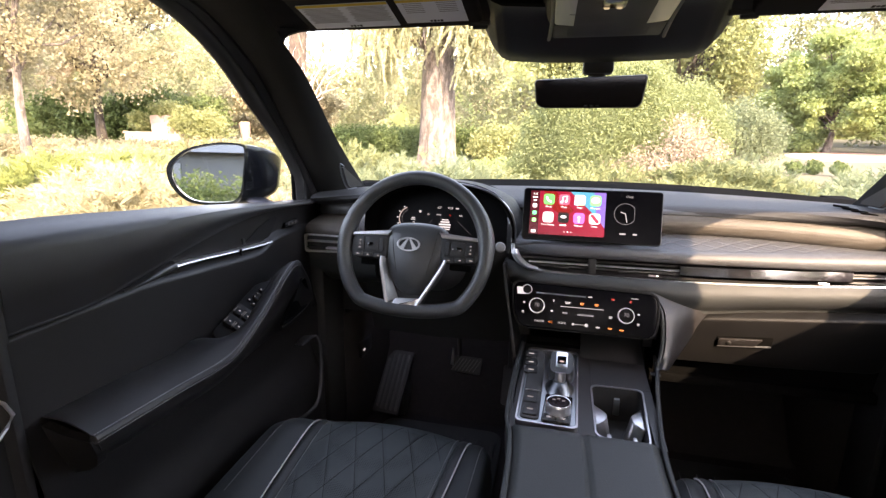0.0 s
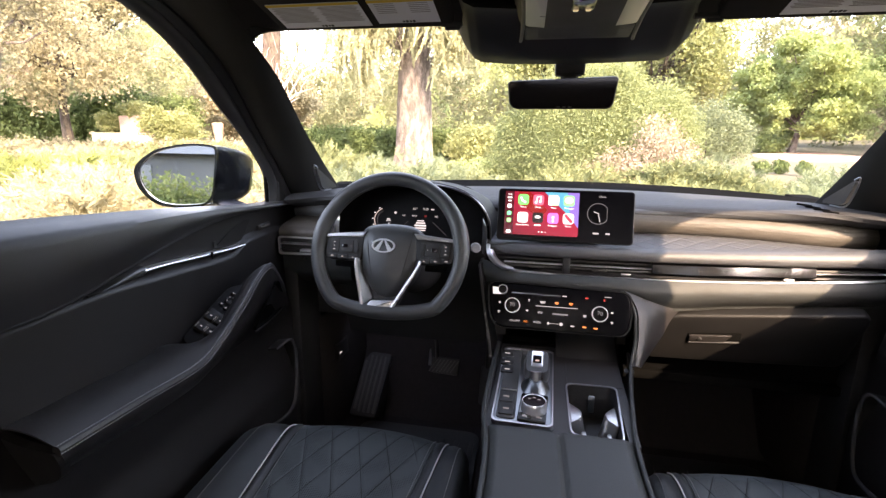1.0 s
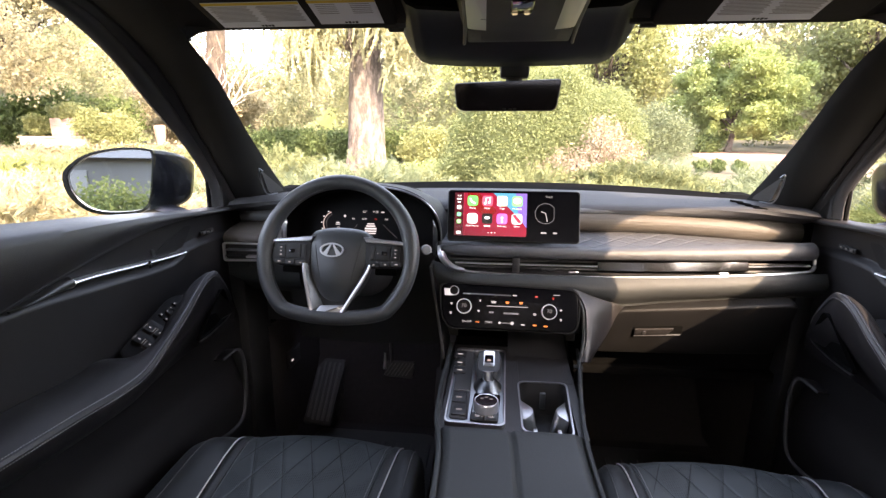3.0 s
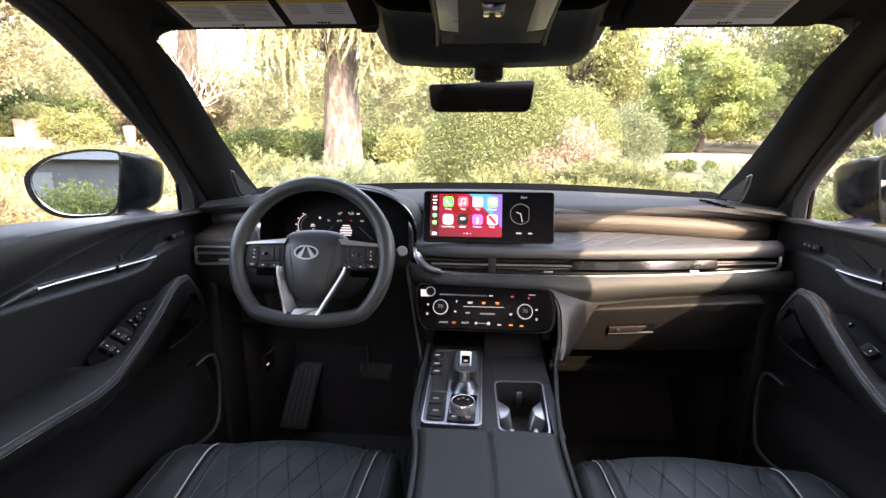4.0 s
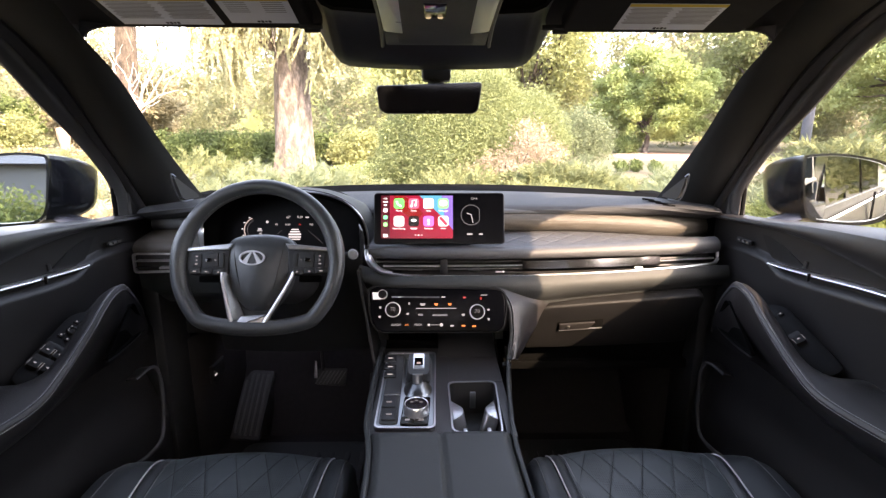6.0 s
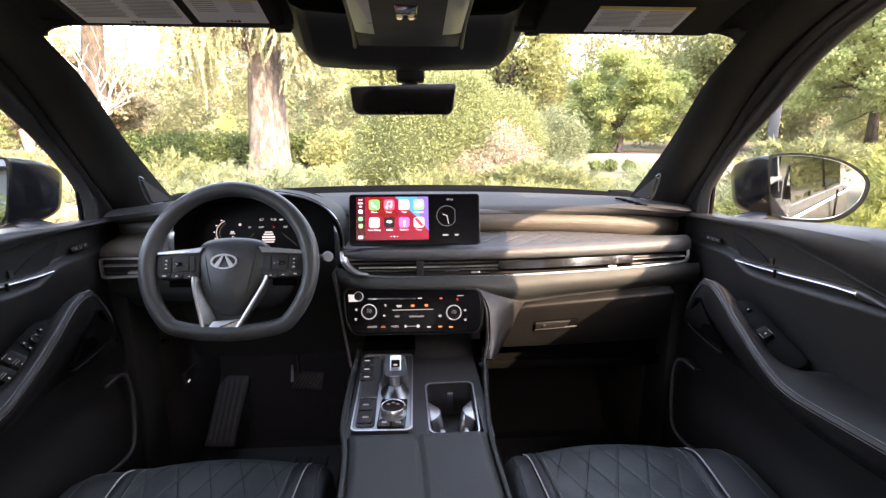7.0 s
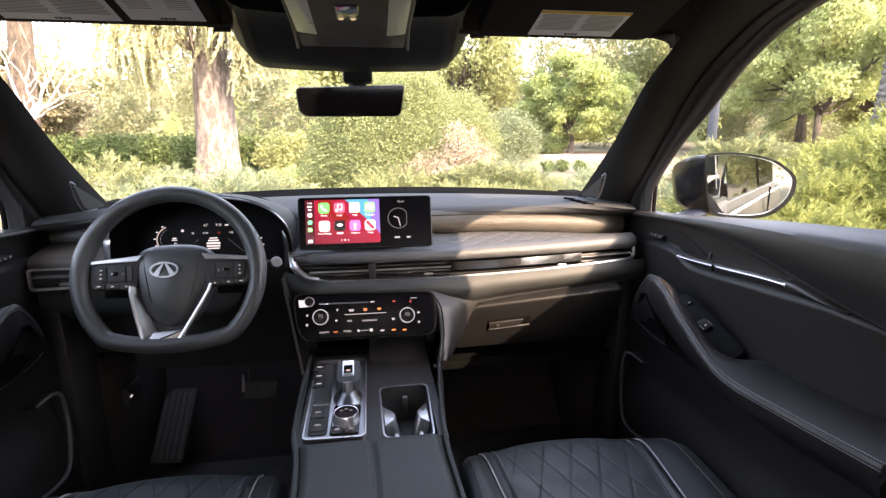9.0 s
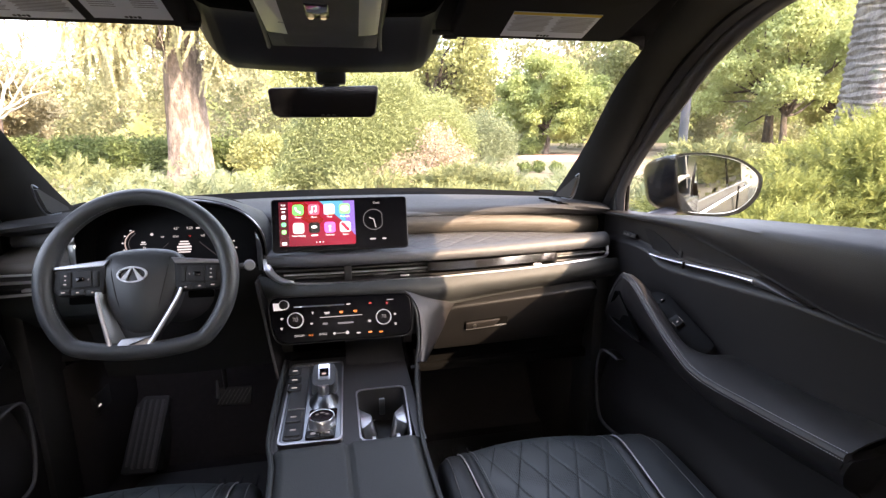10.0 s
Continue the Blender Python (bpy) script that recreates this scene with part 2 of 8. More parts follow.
RUBBER = surface_material("black_rubber", (0.028, 0.028, 0.028), (0.042, 0.042, 0.042), 0.6, 30, 0.2, 500, spec=0.3)
LINER = surface_material("charcoal_headliner_cloth", (0.016, 0.015, 0.015), (0.024, 0.023, 0.022), 0.95, 15, 0.5, 900, spec=0.15)
PILLAR = surface_material("charcoal_pillar_cloth", (0.017, 0.017, 0.017), (0.024, 0.024, 0.023), 0.9, 15, 0.4, 800, spec=0.15)
LENS = surface_material("frosted_lens", (0.34, 0.35, 0.38), (0.44, 0.45, 0.48), 0.3, 30)
def perforated_material():
    """Seat leather with rows of fine punched holes."""
    m = surface_material("perforated_seat_leather", (0.044, 0.055, 0.060), (0.070, 0.083, 0.089), 0.46, 12, spec=0.5)
    n, l, b = m.node_tree.nodes, m.node_tree.links, m.node_tree.nodes["Principled BSDF"]
    tc = n.new("ShaderNodeTexCoord")
    v = n.new("ShaderNodeTexVoronoi")
    v.inputs["Scale"].default_value, v.inputs["Randomness"].default_value = 230.0, 0.08
    l.new(tc.outputs["Object"], v.inputs["Vector"])
    hole = n.new("ShaderNodeMapRange")
    hole.inputs["From Min"].default_value, hole.inputs["From Max"].default_value = 0.22, 0.34
    l.new(v.outputs["Distance"], hole.inputs["Value"])
    dark = n.new("ShaderNodeMix")
    dark.data_type, dark.blend_type = "RGBA", "MULTIPLY"
    dark.inputs[0].default_value = 1.0
    l.new(b.inputs["Base Color"].links[0].from_socket, dark.inputs[6])
    l.new(hole.outputs[0], dark.inputs[7])
    l.new(dark.outputs[2], b.inputs["Base Color"])
    bump = n.new("ShaderNodeBump")
    bump.inputs["Strength"].default_value, bump.inputs["Distance"].default_value = 0.6, 0.001
    l.new(hole.outputs[0], bump.inputs["Height"])
    l.new(bump.outputs[0], b.inputs["Normal"])
    return m


PERFORATED = perforated_material()
PIPING = surface_material("pale_piping", (0.55, 0.55, 0.56), (0.66, 0.66, 0.67), 0.5, 60, 0.2, 900)
THREAD = surface_material("grey_thread", (0.24, 0.24, 0.25), (0.34, 0.34, 0.35), 0.7, 200, 0.4, 2500)
# bluish tint paints sky reflection onto the label paper
PAPER = surface_material("sky_tinted_label_paper", (0.66, 0.69, 0.75), (0.72, 0.75, 0.81), 0.6, 30)
YELLOW = surface_material("yellow_label_print", (0.60, 0.42, 0.03), (0.70, 0.5, 0.05), 0.6, 40)
PRINT = surface_material("grey_print", (0.16, 0.16, 0.17), (0.22, 0.22, 0.23), 0.6, 40)
PAINT = surface_material("dark_car_paint", (0.006, 0.007, 0.010), (0.010, 0.011, 0.015), 0.22, 3, coat=0.25, rough_var=0.03, spec=0.3)
PAINT.node_tree.nodes["Principled BSDF"].inputs["Coat Roughness"].default_value = 0.05
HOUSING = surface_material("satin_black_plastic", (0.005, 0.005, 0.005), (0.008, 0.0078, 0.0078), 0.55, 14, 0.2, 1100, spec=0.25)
# near-black for real black parts and for shade painted under the dashboard
MATTE = surface_material("matte_black_and_shade", (0.0025, 0.0025, 0.0025), (0.0045, 0.0045, 0.0045), 0.9, 20, 0.2, 600, spec=0.02)
SENSOR = surface_material("black_sensor_cover", (0.0040, 0.0040, 0.0042), (0.0060, 0.0060, 0.0062), 0.55, 14, 0.2, 1100, spec=0.14)
MATTE_SCREEN = surface_material("matte_black_screen", (0.003, 0.003, 0.004), (0.005, 0.005, 0.006), 0.6, 5, spec=0.1)
DIM_LINE = glow("dim_line", (0.4, 0.4, 0.45), 0.015)
WHITE_MARK = glow("white_marks", (0.75, 0.78, 0.8), 0.05)
SWITCH_MARK = glow("switch_marks", (0.6, 0.62, 0.65), 0.022)
ORANGE_MARK = glow("orange_marks", (1.0, 0.28, 0.05), 0.09)
RED_MARK = glow("red_marks", (0.9, 0.05, 0.03), 0.04)
GLASS = glass_material("clear_glass", 0.035)
TINTED = glass_material("tinted_side_glass", 0.42, (0.08, 0.09, 0.09))
MIRROR = flat("mirror_silver", (0.82, 0.84, 0.84), 0.01, 1.0)
DARK_MIRROR = flat("dimmed_mirror", (0.012, 0.010, 0.011), 0.06, 0.0)

# Cloth of the added roof blind; its pass-through sets the cabin's fill light.
def blind_material():
    """Thin woven cloth that lets part of the daylight through."""
    m = surface_material("pale_blind_cloth", (0.42, 0.43, 0.44), (0.50, 0.51, 0.52), 0.95, 20, 0.4, 900, spec=0.1)
    n, l, b = m.node_tree.nodes, m.node_tree.links, m.node_tree.nodes["Principled BSDF"]
    tr = n.new("ShaderNodeBsdfTranslucent")
    tr.inputs["Color"].default_value = (0.70, 0.67, 0.67, 1)
    mx = n.new("ShaderNodeMixShader")
    mx.inputs[0].default_value = 0.55
    l.new(b.outputs[0], mx.inputs[1])
    l.new(tr.outputs[0], mx.inputs[2])
    l.new(mx.outputs[0], n["Material Output"].inputs["Surface"])
    return m


BLIND = blind_material()

# ---- cabin shell ----
structure("floor", box(-0.80, 0.80, -1.35, 2.35, 0.30, 0.335), CARPET, "black carpeted cabin floor")
structure("firewall", join(box(-0.84, 0.84, 2.30, 2.34, 0.30, 1.16), moved(box(-0.80, 0.80, -0.01, 0.01, -0.28, 0.28), pose(0, 2.17, 0.50, -38))), CARPET, "black carpeted toe board under the dashboard")


def headliner_skin(u, v):
    x = -0.70 + 1.40 * u
    y = 1.475 - 2.80 * v
    lip = 0.078 * step(1.25, 1.475, y)
    return (x, y, 1.658 - 0.032 * (abs(x) / 0.70) ** 3 * (1 - 0.75 * step(1.15, 1.42, y)) - lip)


def roof_skin(u, v):
    return (-0.80 + 1.6 * u, 1.56 - 2.9 * v, 1.715 - 0.072 * abs(2 * u - 1) ** 2.5)


def with_opening(f, u0, u1, v0, v1, nu, nv, thick):
    """A skin left open between u0 and u1, v0 and v1."""
    spans = ((0, 1, 0, v0), (0, 1, v1, 1), (0, u0, v0, v1), (u1, 1, v0, v1))
    return join(*[surface(lambda u, v, q=q: f(q[0] + (q[1] - q[0]) * u, q[2] + (q[3] - q[2]) * v), nu, nv, thick) for q in spans])


structure("ceiling", with_opening(headliner_skin, 0.20, 0.80, 0.366, 0.850, 25, 25, 0.02), LINER, "charcoal cloth headliner")
structure("roof", with_opening(roof_skin, 0.235, 0.765, 0.383, 0.850, 9, 9, 0.01), PAINT, "dark painted steel roof")
# Added out of view: an opening and blind that light the cabin from above.
sr = thing("added_roof_window", "unseen roof window with a translucent blind, added for top light", "roof window", (0, 0.4, 1.65))
part("roof_pane", surface(lambda u, v: (-0.45 + 0.90 * u, 0.47 - 1.40 * v, 1.712 - 0.01 * abs(2 * u - 1) ** 2), 9, 9, 0.005), GLASS, sr, "clear roof glass")
part("blind", surface(lambda u, v: (-0.44 + 0.88 * u, 0.46 - 1.38 * v, 1.668 + 0.002 * math.sin(v * 60)), 9, 60), BLIND, sr, "pale translucent cloth blind")
for bx in ((-0.45, -0.43, -0.92, 0.47), (0.43, 0.45, -0.92, 0.47), (-0.43, 0.43, 0.45, 0.47), (-0.43, 0.43, -0.92, -0.90)):
    part("frame_rail", box(*bx, 1.640, 1.705), LINER, sr)

GLASS_EDGE = [(0.795, 1.70, 1.172), (0.79, 1.692, 1.250), (0.785, 1.60, 1.350), (0.765, 1.474, 1.430), (0.745, 1.341, 1.519), (0.728, 1.20, 1.577), (0.72, 1.05, 1.600), (0.715, 0.90, 1.608)]
PILLAR_IN = [(0.695, 1.975, 1.178), (0.683, 1.83, 1.272), (0.67, 1.687, 1.372), (0.645, 1.524, 1.487), (0.62, 1.39, 1.545), (0.59, 1.25, 1.60), (0.57, 1.12, 1.618), (0.56, 0.92, 1.628)]
PILLAR_OUT = [(0.79, 1.82, 1.164), (0.778, 1.715, 1.272), (0.765, 1.612, 1.379), (0.73, 1.452, 1.501), (0.71, 1.308, 1.575), (0.705, 1.20, 1.605), (0.70, 1.05, 1.618), (0.695, 0.90, 1.625)]

FILLET = [Vector(p) for p in ((0.590, 1.462, 1.575), (0.637, 1.415, 1.540), (0.641, 1.44, 1.574))]


def pillar(side):
    ci, co, cg = (curve(c, 33) for c in (PILLAR_IN, PILLAR_OUT, GLASS_EDGE))

    def skin(u, v):
        i = round(u * 32)
        a, b = ci[i], co[i]
        out = (b - a).normalized()
        bulge = Vector((-0.35, -0.75, -0.2)).normalized() * 0.028 * math.sin(math.pi * v) ** 0.7
        p = a.lerp(b, v) + bulge
        return p
    trim = thing("windscreen_pillar", "charcoal cloth-covered windscreen pillar trim with a small speaker grille", "pillar", (side * 0.74, 1.75, 1.15), "pillars")
    part("trim_cover", mirrored(surface(skin, 33, 11, 0.006), side), PILLAR, trim)

    def rail(v0, v1, proud):
        def f(u, v):
            i = round(u * 32)
            return co[i].lerp(cg[i], v0 + (v1 - v0) * v) + Vector((-1, -0.4, -0.2)).normalized() * proud * math.sin(math.pi * v)
        return f
    part("weather_strip", mirrored(surface(rail(0.0, 0.40, 0.010), 33, 7, 0.010), side), SOFT, trim, "black rubber door seal")
    part("seal_groove", mirrored(surface(rail(0.38, 0.56, -0.006), 33, 4, 0.006), side), MATTE, trim)
    part("door_frame", mirrored(surface(rail(0.54, 1.0, 0.006), 33, 7, 0.010), side), FRAME, trim, "satin black door frame edge")
    # pale beads stand in for the highlight along the door frame edge
    for v, r in ((0.57, 0.0018), (0.97, 0.0014)):
        line = [p.lerp(q, v) + Vector((-1, -0.4, -0.2)).normalized() * 0.003 for p, q in zip(co, cg)]
        part("frame_edge", mirrored(tube(line, r, 6), side), DARK_METAL, trim, "pale bead painted in as the door frame highlight")
    edge = [p + Vector((0.004, 0.004, 0)) for p in cg]
    part("window_channel", mirrored(tube(edge, 0.007, 8), side), HARD, trim, "black glass run channel")
    body = [(p.lerp(q, 0.5) + Vector((0.022, 0.038, 0.004))) for p, q in zip(co, cg)]
    part("outer_post", mirrored(tube(body, 0.018, 10), side), PAINT, trim, "dark painted outer windscreen post")
    # rounded corner between the pillar and the roof lining
    A, B, C = FILLET
    arc = [A.lerp(C, k / 12).lerp(C.lerp(B, k / 12), k / 12) for k in range(13)]
    part("corner_fillet", mirrored(surface(lambda u, v: arc[round(u * 12)].lerp(C + (C - A.lerp(B, 0.5)) * 0.4, v), 13, 4, 0.004), side), LINER, trim)
    part("corner_backing", mirrored(box(0.664, 0.715, 1.455, 1.482, 1.556, 1.64, 0.004), side), LINER, trim)
    # speaker in the foot of the pillar
    tri = [Vector(p) for p in ((0.657, 1.726, 1.272), (0.652, 1.755, 1.206), (0.640, 1.835, 1.204))]
    tri = [(tri[i].lerp(tri[(i + 1) % 3], k)) for i in range(3) for k in (0.12, 0.5, 0.88)]
    back = [p + Vector((0.018, 0.016, 0)) for p in tri]
    part("speaker_grille", mirrored(loft([back, tri]), side), HARD, trim, "black speaker grille")
    edge = curve([(0.652, 1.728, 1.268), (0.660, 1.722, 1.274), (0.662, 1.735, 1.240), (0.656, 1.752, 1.205), (0.648, 1.80, 1.201)], 20)
    part("speaker_edge", mirrored(tube(edge, 0.0020, 6), side), DARK_METAL, trim, "metal edge of the speaker")
    proud = Vector((-0.35, -0.75, -0.2)).normalized() * 0.0015
    joint = curve([skin(19 / 32, 0.02) + proud, skin(17 / 32, 0.3) + proud, skin(15 / 32, 0.65) + proud, skin(14 / 32, 0.98) + proud], 16)
    part("trim_joint", mirrored(tube(joint, 0.0020, 6), side), MATTE, trim)
    return trim


for side in (-1, 1):
    pillar(side)


def windscreen(u, v):
    x = -0.74 + 1.48 * u
    back = 0.24 * (abs(x) / 0.74) ** 2.2
    y = 1.478 + 0.80 * v
    return (x * (0.86 + 0.16 * v), y - back * (0.35 + 0.65 * v), 1.632 - 0.46 * v + 0.03 * math.sin(math.pi * v))


window_1 = structure("window_1", surface(windscreen, 21, 13, 0.004), GLASS, "clear laminated windscreen")
window_1.visible_shadow = False


def cowl(u, v):
    x = -0.80 + 1.60 * u
    back = 0.24 * (abs(x) / 0.74) ** 2.2
    return (x, 2.17 + 0.10 * v - back, 1.174 + 0.022 * v - 0.012 * abs(2 * u - 1) ** 3)


structure("trim", surface(cowl, 31, 4, 0.01), MATTE, "black band along the foot of the windscreen")

# ---- doors ----
BELT_Y, BELT_Z = (0.88, 1.216, 1.80), (1.243, 1.218, 1.166)
SEAM_Y, SEAM_Z = (0.88, 1.014, 1.13, 1.25, 1.416, 1.556, 1.80), (1.097, 1.098, 1.118, 1.142, 1.166, 1.170, 1.158)
STRIP_Y, STRIP_Z = (1.09, 1.214, 1.406, 1.54), (1.098, 1.108, 1.094, 1.086)
ARM = [(0.655, 0.895, 0.954), (0.655, 1.04, 0.947), (0.655, 1.18, 0.940), (0.656, 1.257, 0.964), (0.658, 1.345, 1.008), (0.664, 1.42, 1.046), (0.674, 1.478, 1.052), (0.704, 1.552, 1.025), (0.730, 1.635, 0.952), (0.738, 1.652, 0.890)]


def fold_line(y):
    return ease((0.88, 1.08, 1.14, 1.30, 1.49, 1.56, 1.70, 1.80), (1.092, 1.095, 1.094, 1.082, 1.071, 1.093, 1.093, 1.078), y)


def door_face(y, z):
    """How far the trim stands from the car's middle at a place on the door."""
    seam = ease(SEAM_Y, SEAM_Z, y)
    belt = ease(BELT_Y, BELT_Z, y)
    if z > seam:
        v = (z - seam) / max(1e-3, belt - seam)
        x = 0.770 - 0.010 * math.sin(math.pi * min(1, v)) + 0.035 * step(0.82, 1.0, v)
    else:
        low = fold_line(y)
        x = 0.776 + 0.016 * step(low - 0.008, low + 0.012, z)
        x -= 0.006 * math.sin(math.pi * step(0.80, low, z))
    bulge = step(0.93, 0.84, z) * step(0.30, 0.45, z)
    x -= 0.020 * bulge
    x -= 0.035 * step(0.78, 0.66, z) * (1 - step(1.62, 1.75, y) * 0.8)
    return x


def car_door(side):
    s = side
    name = "driver_door" if s < 0 else "passenger_door"
    d = thing("front_door", "black car door trim with a stitched armrest and %s switches" % ("many window" if s < 0 else "one window"), "car door", (s * 0.80, 1.35, 0.40), "front doors")

    def upper(u, v):
        y = 0.885 + 0.915 * u
        a, b = ease(SEAM_Y, SEAM_Z, y), ease(BELT_Y, BELT_Z, y)
        z = a + (b - a) * v
        return (door_face(y, z + 1e-4), y, z)
    part("upper_pad", mirrored(surface(upper, 50, 16, 0.004), s), SOFT, d)

    def lower(u, v):
        y = 0.885 + 0.915 * u
        a = ease(SEAM_Y, SEAM_Z, y) - 0.0005
        # rows gather along the fold under the handle
        fold = fold_line(y)
        z0, z1 = fold - 0.016, min(fold + 0.020, a - 0.001)
        z = 0.38 + (z0 - 0.38) * v / 0.5 if v < 0.5 else z0 + (z1 - z0) * (v - 0.5) / 0.36 if v < 0.86 else z1 + (a - z1) * (v - 0.86) / 0.14
        return (door_face(y, z), y, z)
    part("lower_panel", mirrored(surface(lower, 100, 60, 0.004), s), DOOR_LOW, d)
    part("door_shell", mirrored(join(box(0.815, 0.86, 0.86, 1.86, 0.34, 1.16, 0.01), box(0.80, 0.83, 0.86, 1.80, 1.12, 1.168, 0.006)), s), PAINT, d, "dark painted door skin")
    part("door_edge", mirrored(box(0.765, 0.83, 0.872, 0.886, 0.38, 1.230, 0.004), s), HARD, d)
    # stitched seam
    pts = [(door_face(y, ease(SEAM_Y, SEAM_Z, y) + 0.004) - 0.0015, y, ease(SEAM_Y, SEAM_Z, y) + 0.002) for y in np.linspace(0.89, 1.79, 60)]
    part("seam_bead", mirrored(tube(pts, 0.0028, 6), s), SOFT, d)
    for off in (0.006,):
        st = bmesh.new()
        for y in np.arange(0.90, 1.40, 0.0065):
            z = ease(SEAM_Y, SEAM_Z, y) + off
            st = join(st, box(door_face(y, z) - 0.0012, door_face(y, z) + 0.0005, y, y + 0.0042, z - 0.0006, z + 0.0006))
        part("stitching", mirrored(st, s), THREAD, d)
    # pull handle: a dark cup and a bright strip that tapers back
    leaf = corners([(1.10, 1.1005), (1.235, 1.114), (1.36, 1.132), (1.52, 1.148), (1.592, 1.148), (1.586, 1.136), (1.545, 1.094), (1.42, 1.097), (1.225, 1.104)], 0.008, 4)
    wm = Matrix(((0, 0, -1, 0.7885), (1, 0, 0, 0), (0, 1, 0, 0), (0, 0, 0, 1)))
    part("handle_panel", mirrored(slab(leaf, 0.010, 0.002, m=wm), s), HARD, d, "black panel over the handle strip")
    cup = corners([(1.440, 1.101), (1.500, 1.128), (1.560, 1.145), (1.590, 1.143), (1.570, 1.120), (1.546, 1.097)], 0.006, 4)
    rings = [[wm @ Vector((y, z, 0.0035)) for y, z in cup], [wm @ Vector((1.53 + (y - 1.53) * 0.97, 1.118 + (z - 1.118) * 0.93, 0.0005)) for y, z in cup], [wm @ Vector((1.545 + (y - 1.545) * 0.55, 1.120 + (z - 1.120) * 0.45, -0.016)) for y, z in cup]]
    part("handle_cup", mirrored(loft(rings), s), HOUSING, d, "black recessed handle cup", sharp=80)
    part("release_lever", mirrored(slab(corners([(1.436, 1.100), (1.447, 1.100), (1.443, 1.116), (1.434, 1.116)], 0.002, 3), 0.003, 0.001, m=wm @ pose(0, 0, 0.0045)), s), SOFT, d, "black door release lever")

    def strip(y0, y1):
        def f(u, v):
            y = y0 + (y1 - y0) * u
            w = 0.0042 if y > 1.216 else max(0.0006, 0.0115 * (y - 1.085) / 0.131)
            c = ease(STRIP_Y, STRIP_Z, y)
            q = math.pi * v
            return (0.786 - 0.014 * math.sin(q), y, c + w * math.cos(q))
        return f
    part("handle_strip", mirrored(surface(strip(1.212, 1.542), 60, 9, 0.002), s), CHROME, d, "bright satin metal handle strip")
    # the tail's darker material paints in the strip's fading reflection
    part("handle_tail", mirrored(surface(strip(1.085, 1.2118), 40, 9, 0.002), s), FRAME, d, "strip tail in darker material for its fading reflection")
    part("strip_joint", mirrored(box(0.7665, 0.772, 1.404, 1.4065, 1.083, 1.099), s), HARD, d)
    # lock buttons near the hinge
    part("button_plate", mirrored(box(0.7755, 0.784, 1.615, 1.675, 1.110, 1.122, 0.003), s), HARD, d)
    for k in range(3):
        part("button", mirrored(box(0.7735, 0.777, 1.619 + 0.018 * k, 1.632 + 0.018 * k, 1.1125, 1.1195, 0.001), s), RUBBER, d)
        part("button_mark", mirrored(box(0.7730, 0.7736, 1.6240 + 0.018 * k, 1.6270 + 0.018 * k, 1.1152, 1.1168), s), SWITCH_MARK, d)
    # armrest: padded top, rounded rim, side wall
    line = ARM if s < 0 else [(0.655, 0.898, 0.966), (0.655, 1.04, 0.952), (0.655, 1.18, 0.943)] + ARM[3:]
    back_end, lift = (0.0, 0.0) if s < 0 else (0.003, 0.011)
    arm = curve(line, 61)

    def top(u, v):
        p = arm[round(u * 60)]
        back = 0.786
        x = p.x + (back - p.x) * v
        fall = 0.066 * step(0.10, 0.62, v) * step(1.20, 1.32, p.y) * (1 - step(1.47, 1.60, p.y)) - 0.010 * math.sin(math.pi * v) * (1 - step(1.2, 1.3, p.y))
        return (x, p.y + 0.004 * v + 0.016 * v * (1 - step(0.886 + back_end, 1.06 + back_end, p.y)), p.z - fall)
    part("armrest_top", mirrored(surface(top, 61, 10, 0.003), s), SOFT, d, "dark leather armrest top")

    def wall(u, v):
        p = arm[round(u * 60)]
        foot = ease((0.86, 1.2, 1.43, 1.60), (0.862, 0.842, 0.862, 0.862), p.y)
        out = 0.740 - 0.012 * step(1.45, 1.6, p.y)
        z = p.z + (min(foot, p.z - 0.02) - p.z) * v
        x = p.x + (out - p.x) * v ** 1.6 - 0.010 * math.sin(math.pi * min(1, v * 1.3)) * (v < 0.77)
        return (x, p.y + 0.030 * v * (1 - step(0.886 + back_end, 1.06 + back_end, p.y)), z)
    part("armrest_side", mirrored(surface(wall, 61, 12, 0.003), s), DOOR_LOW, d, "black armrest side")
    end = [(0.657, 0.950), (0.657, 0.925), (0.672, 0.900), (0.700, 0.880), (0.742, 0.860), (0.784, 0.850), (0.784, 0.950), (0.72, 0.9445)]
    part("armrest_end", mirrored(loft([[(x, 0.892 + back_end + 0.002 * k + 0.15 * (x - 0.657) + 0.27 * (0.944 - z), z + lift) for x, z in corners(end, 0.006 - 0.002 * k, 3)] for k in (0, 1)] + [[(x, 0.906 + back_end + 0.15 * (x - 0.657) + 0.27 * (0.944 - z), z + lift) for x, z in corners(end, 0.004, 3)]]), s), DOOR_LOW, d)
    part("armrest_rim", mirrored(tube([p + Vector((0.002, 0, -0.002)) for p in arm], 0.0075, 8), s), SOFT, d)
    st = bmesh.new()
    run = curve(line, 301)
    for dx, dz in ((-0.0035, 0.0075), (-0.0085, -0.0035)):
        o = Vector((dx + 0.003, 0, dz - 0.001))
        for i in range(300):
            st = join(st, tube([run[i] + o, run[i].lerp(run[i + 1], 0.62) + o], 0.0006, 4))
    part("armrest_stitching", mirrored(st, s), THREAD, d)
    # finger pocket below the front of the rim
    mouth = [Vector(p) for p in ((0.682, 1.515, 1.000), (0.705, 1.575, 0.965), (0.726, 1.622, 0.918), (0.728, 1.618, 0.898), (0.700, 1.500, 0.902), (0.678, 1.405, 0.918), (0.676, 1.430, 0.945))]
    ring = curve(mouth, 42, closed=True)
    mid = sum(ring, Vector()) / len(ring)
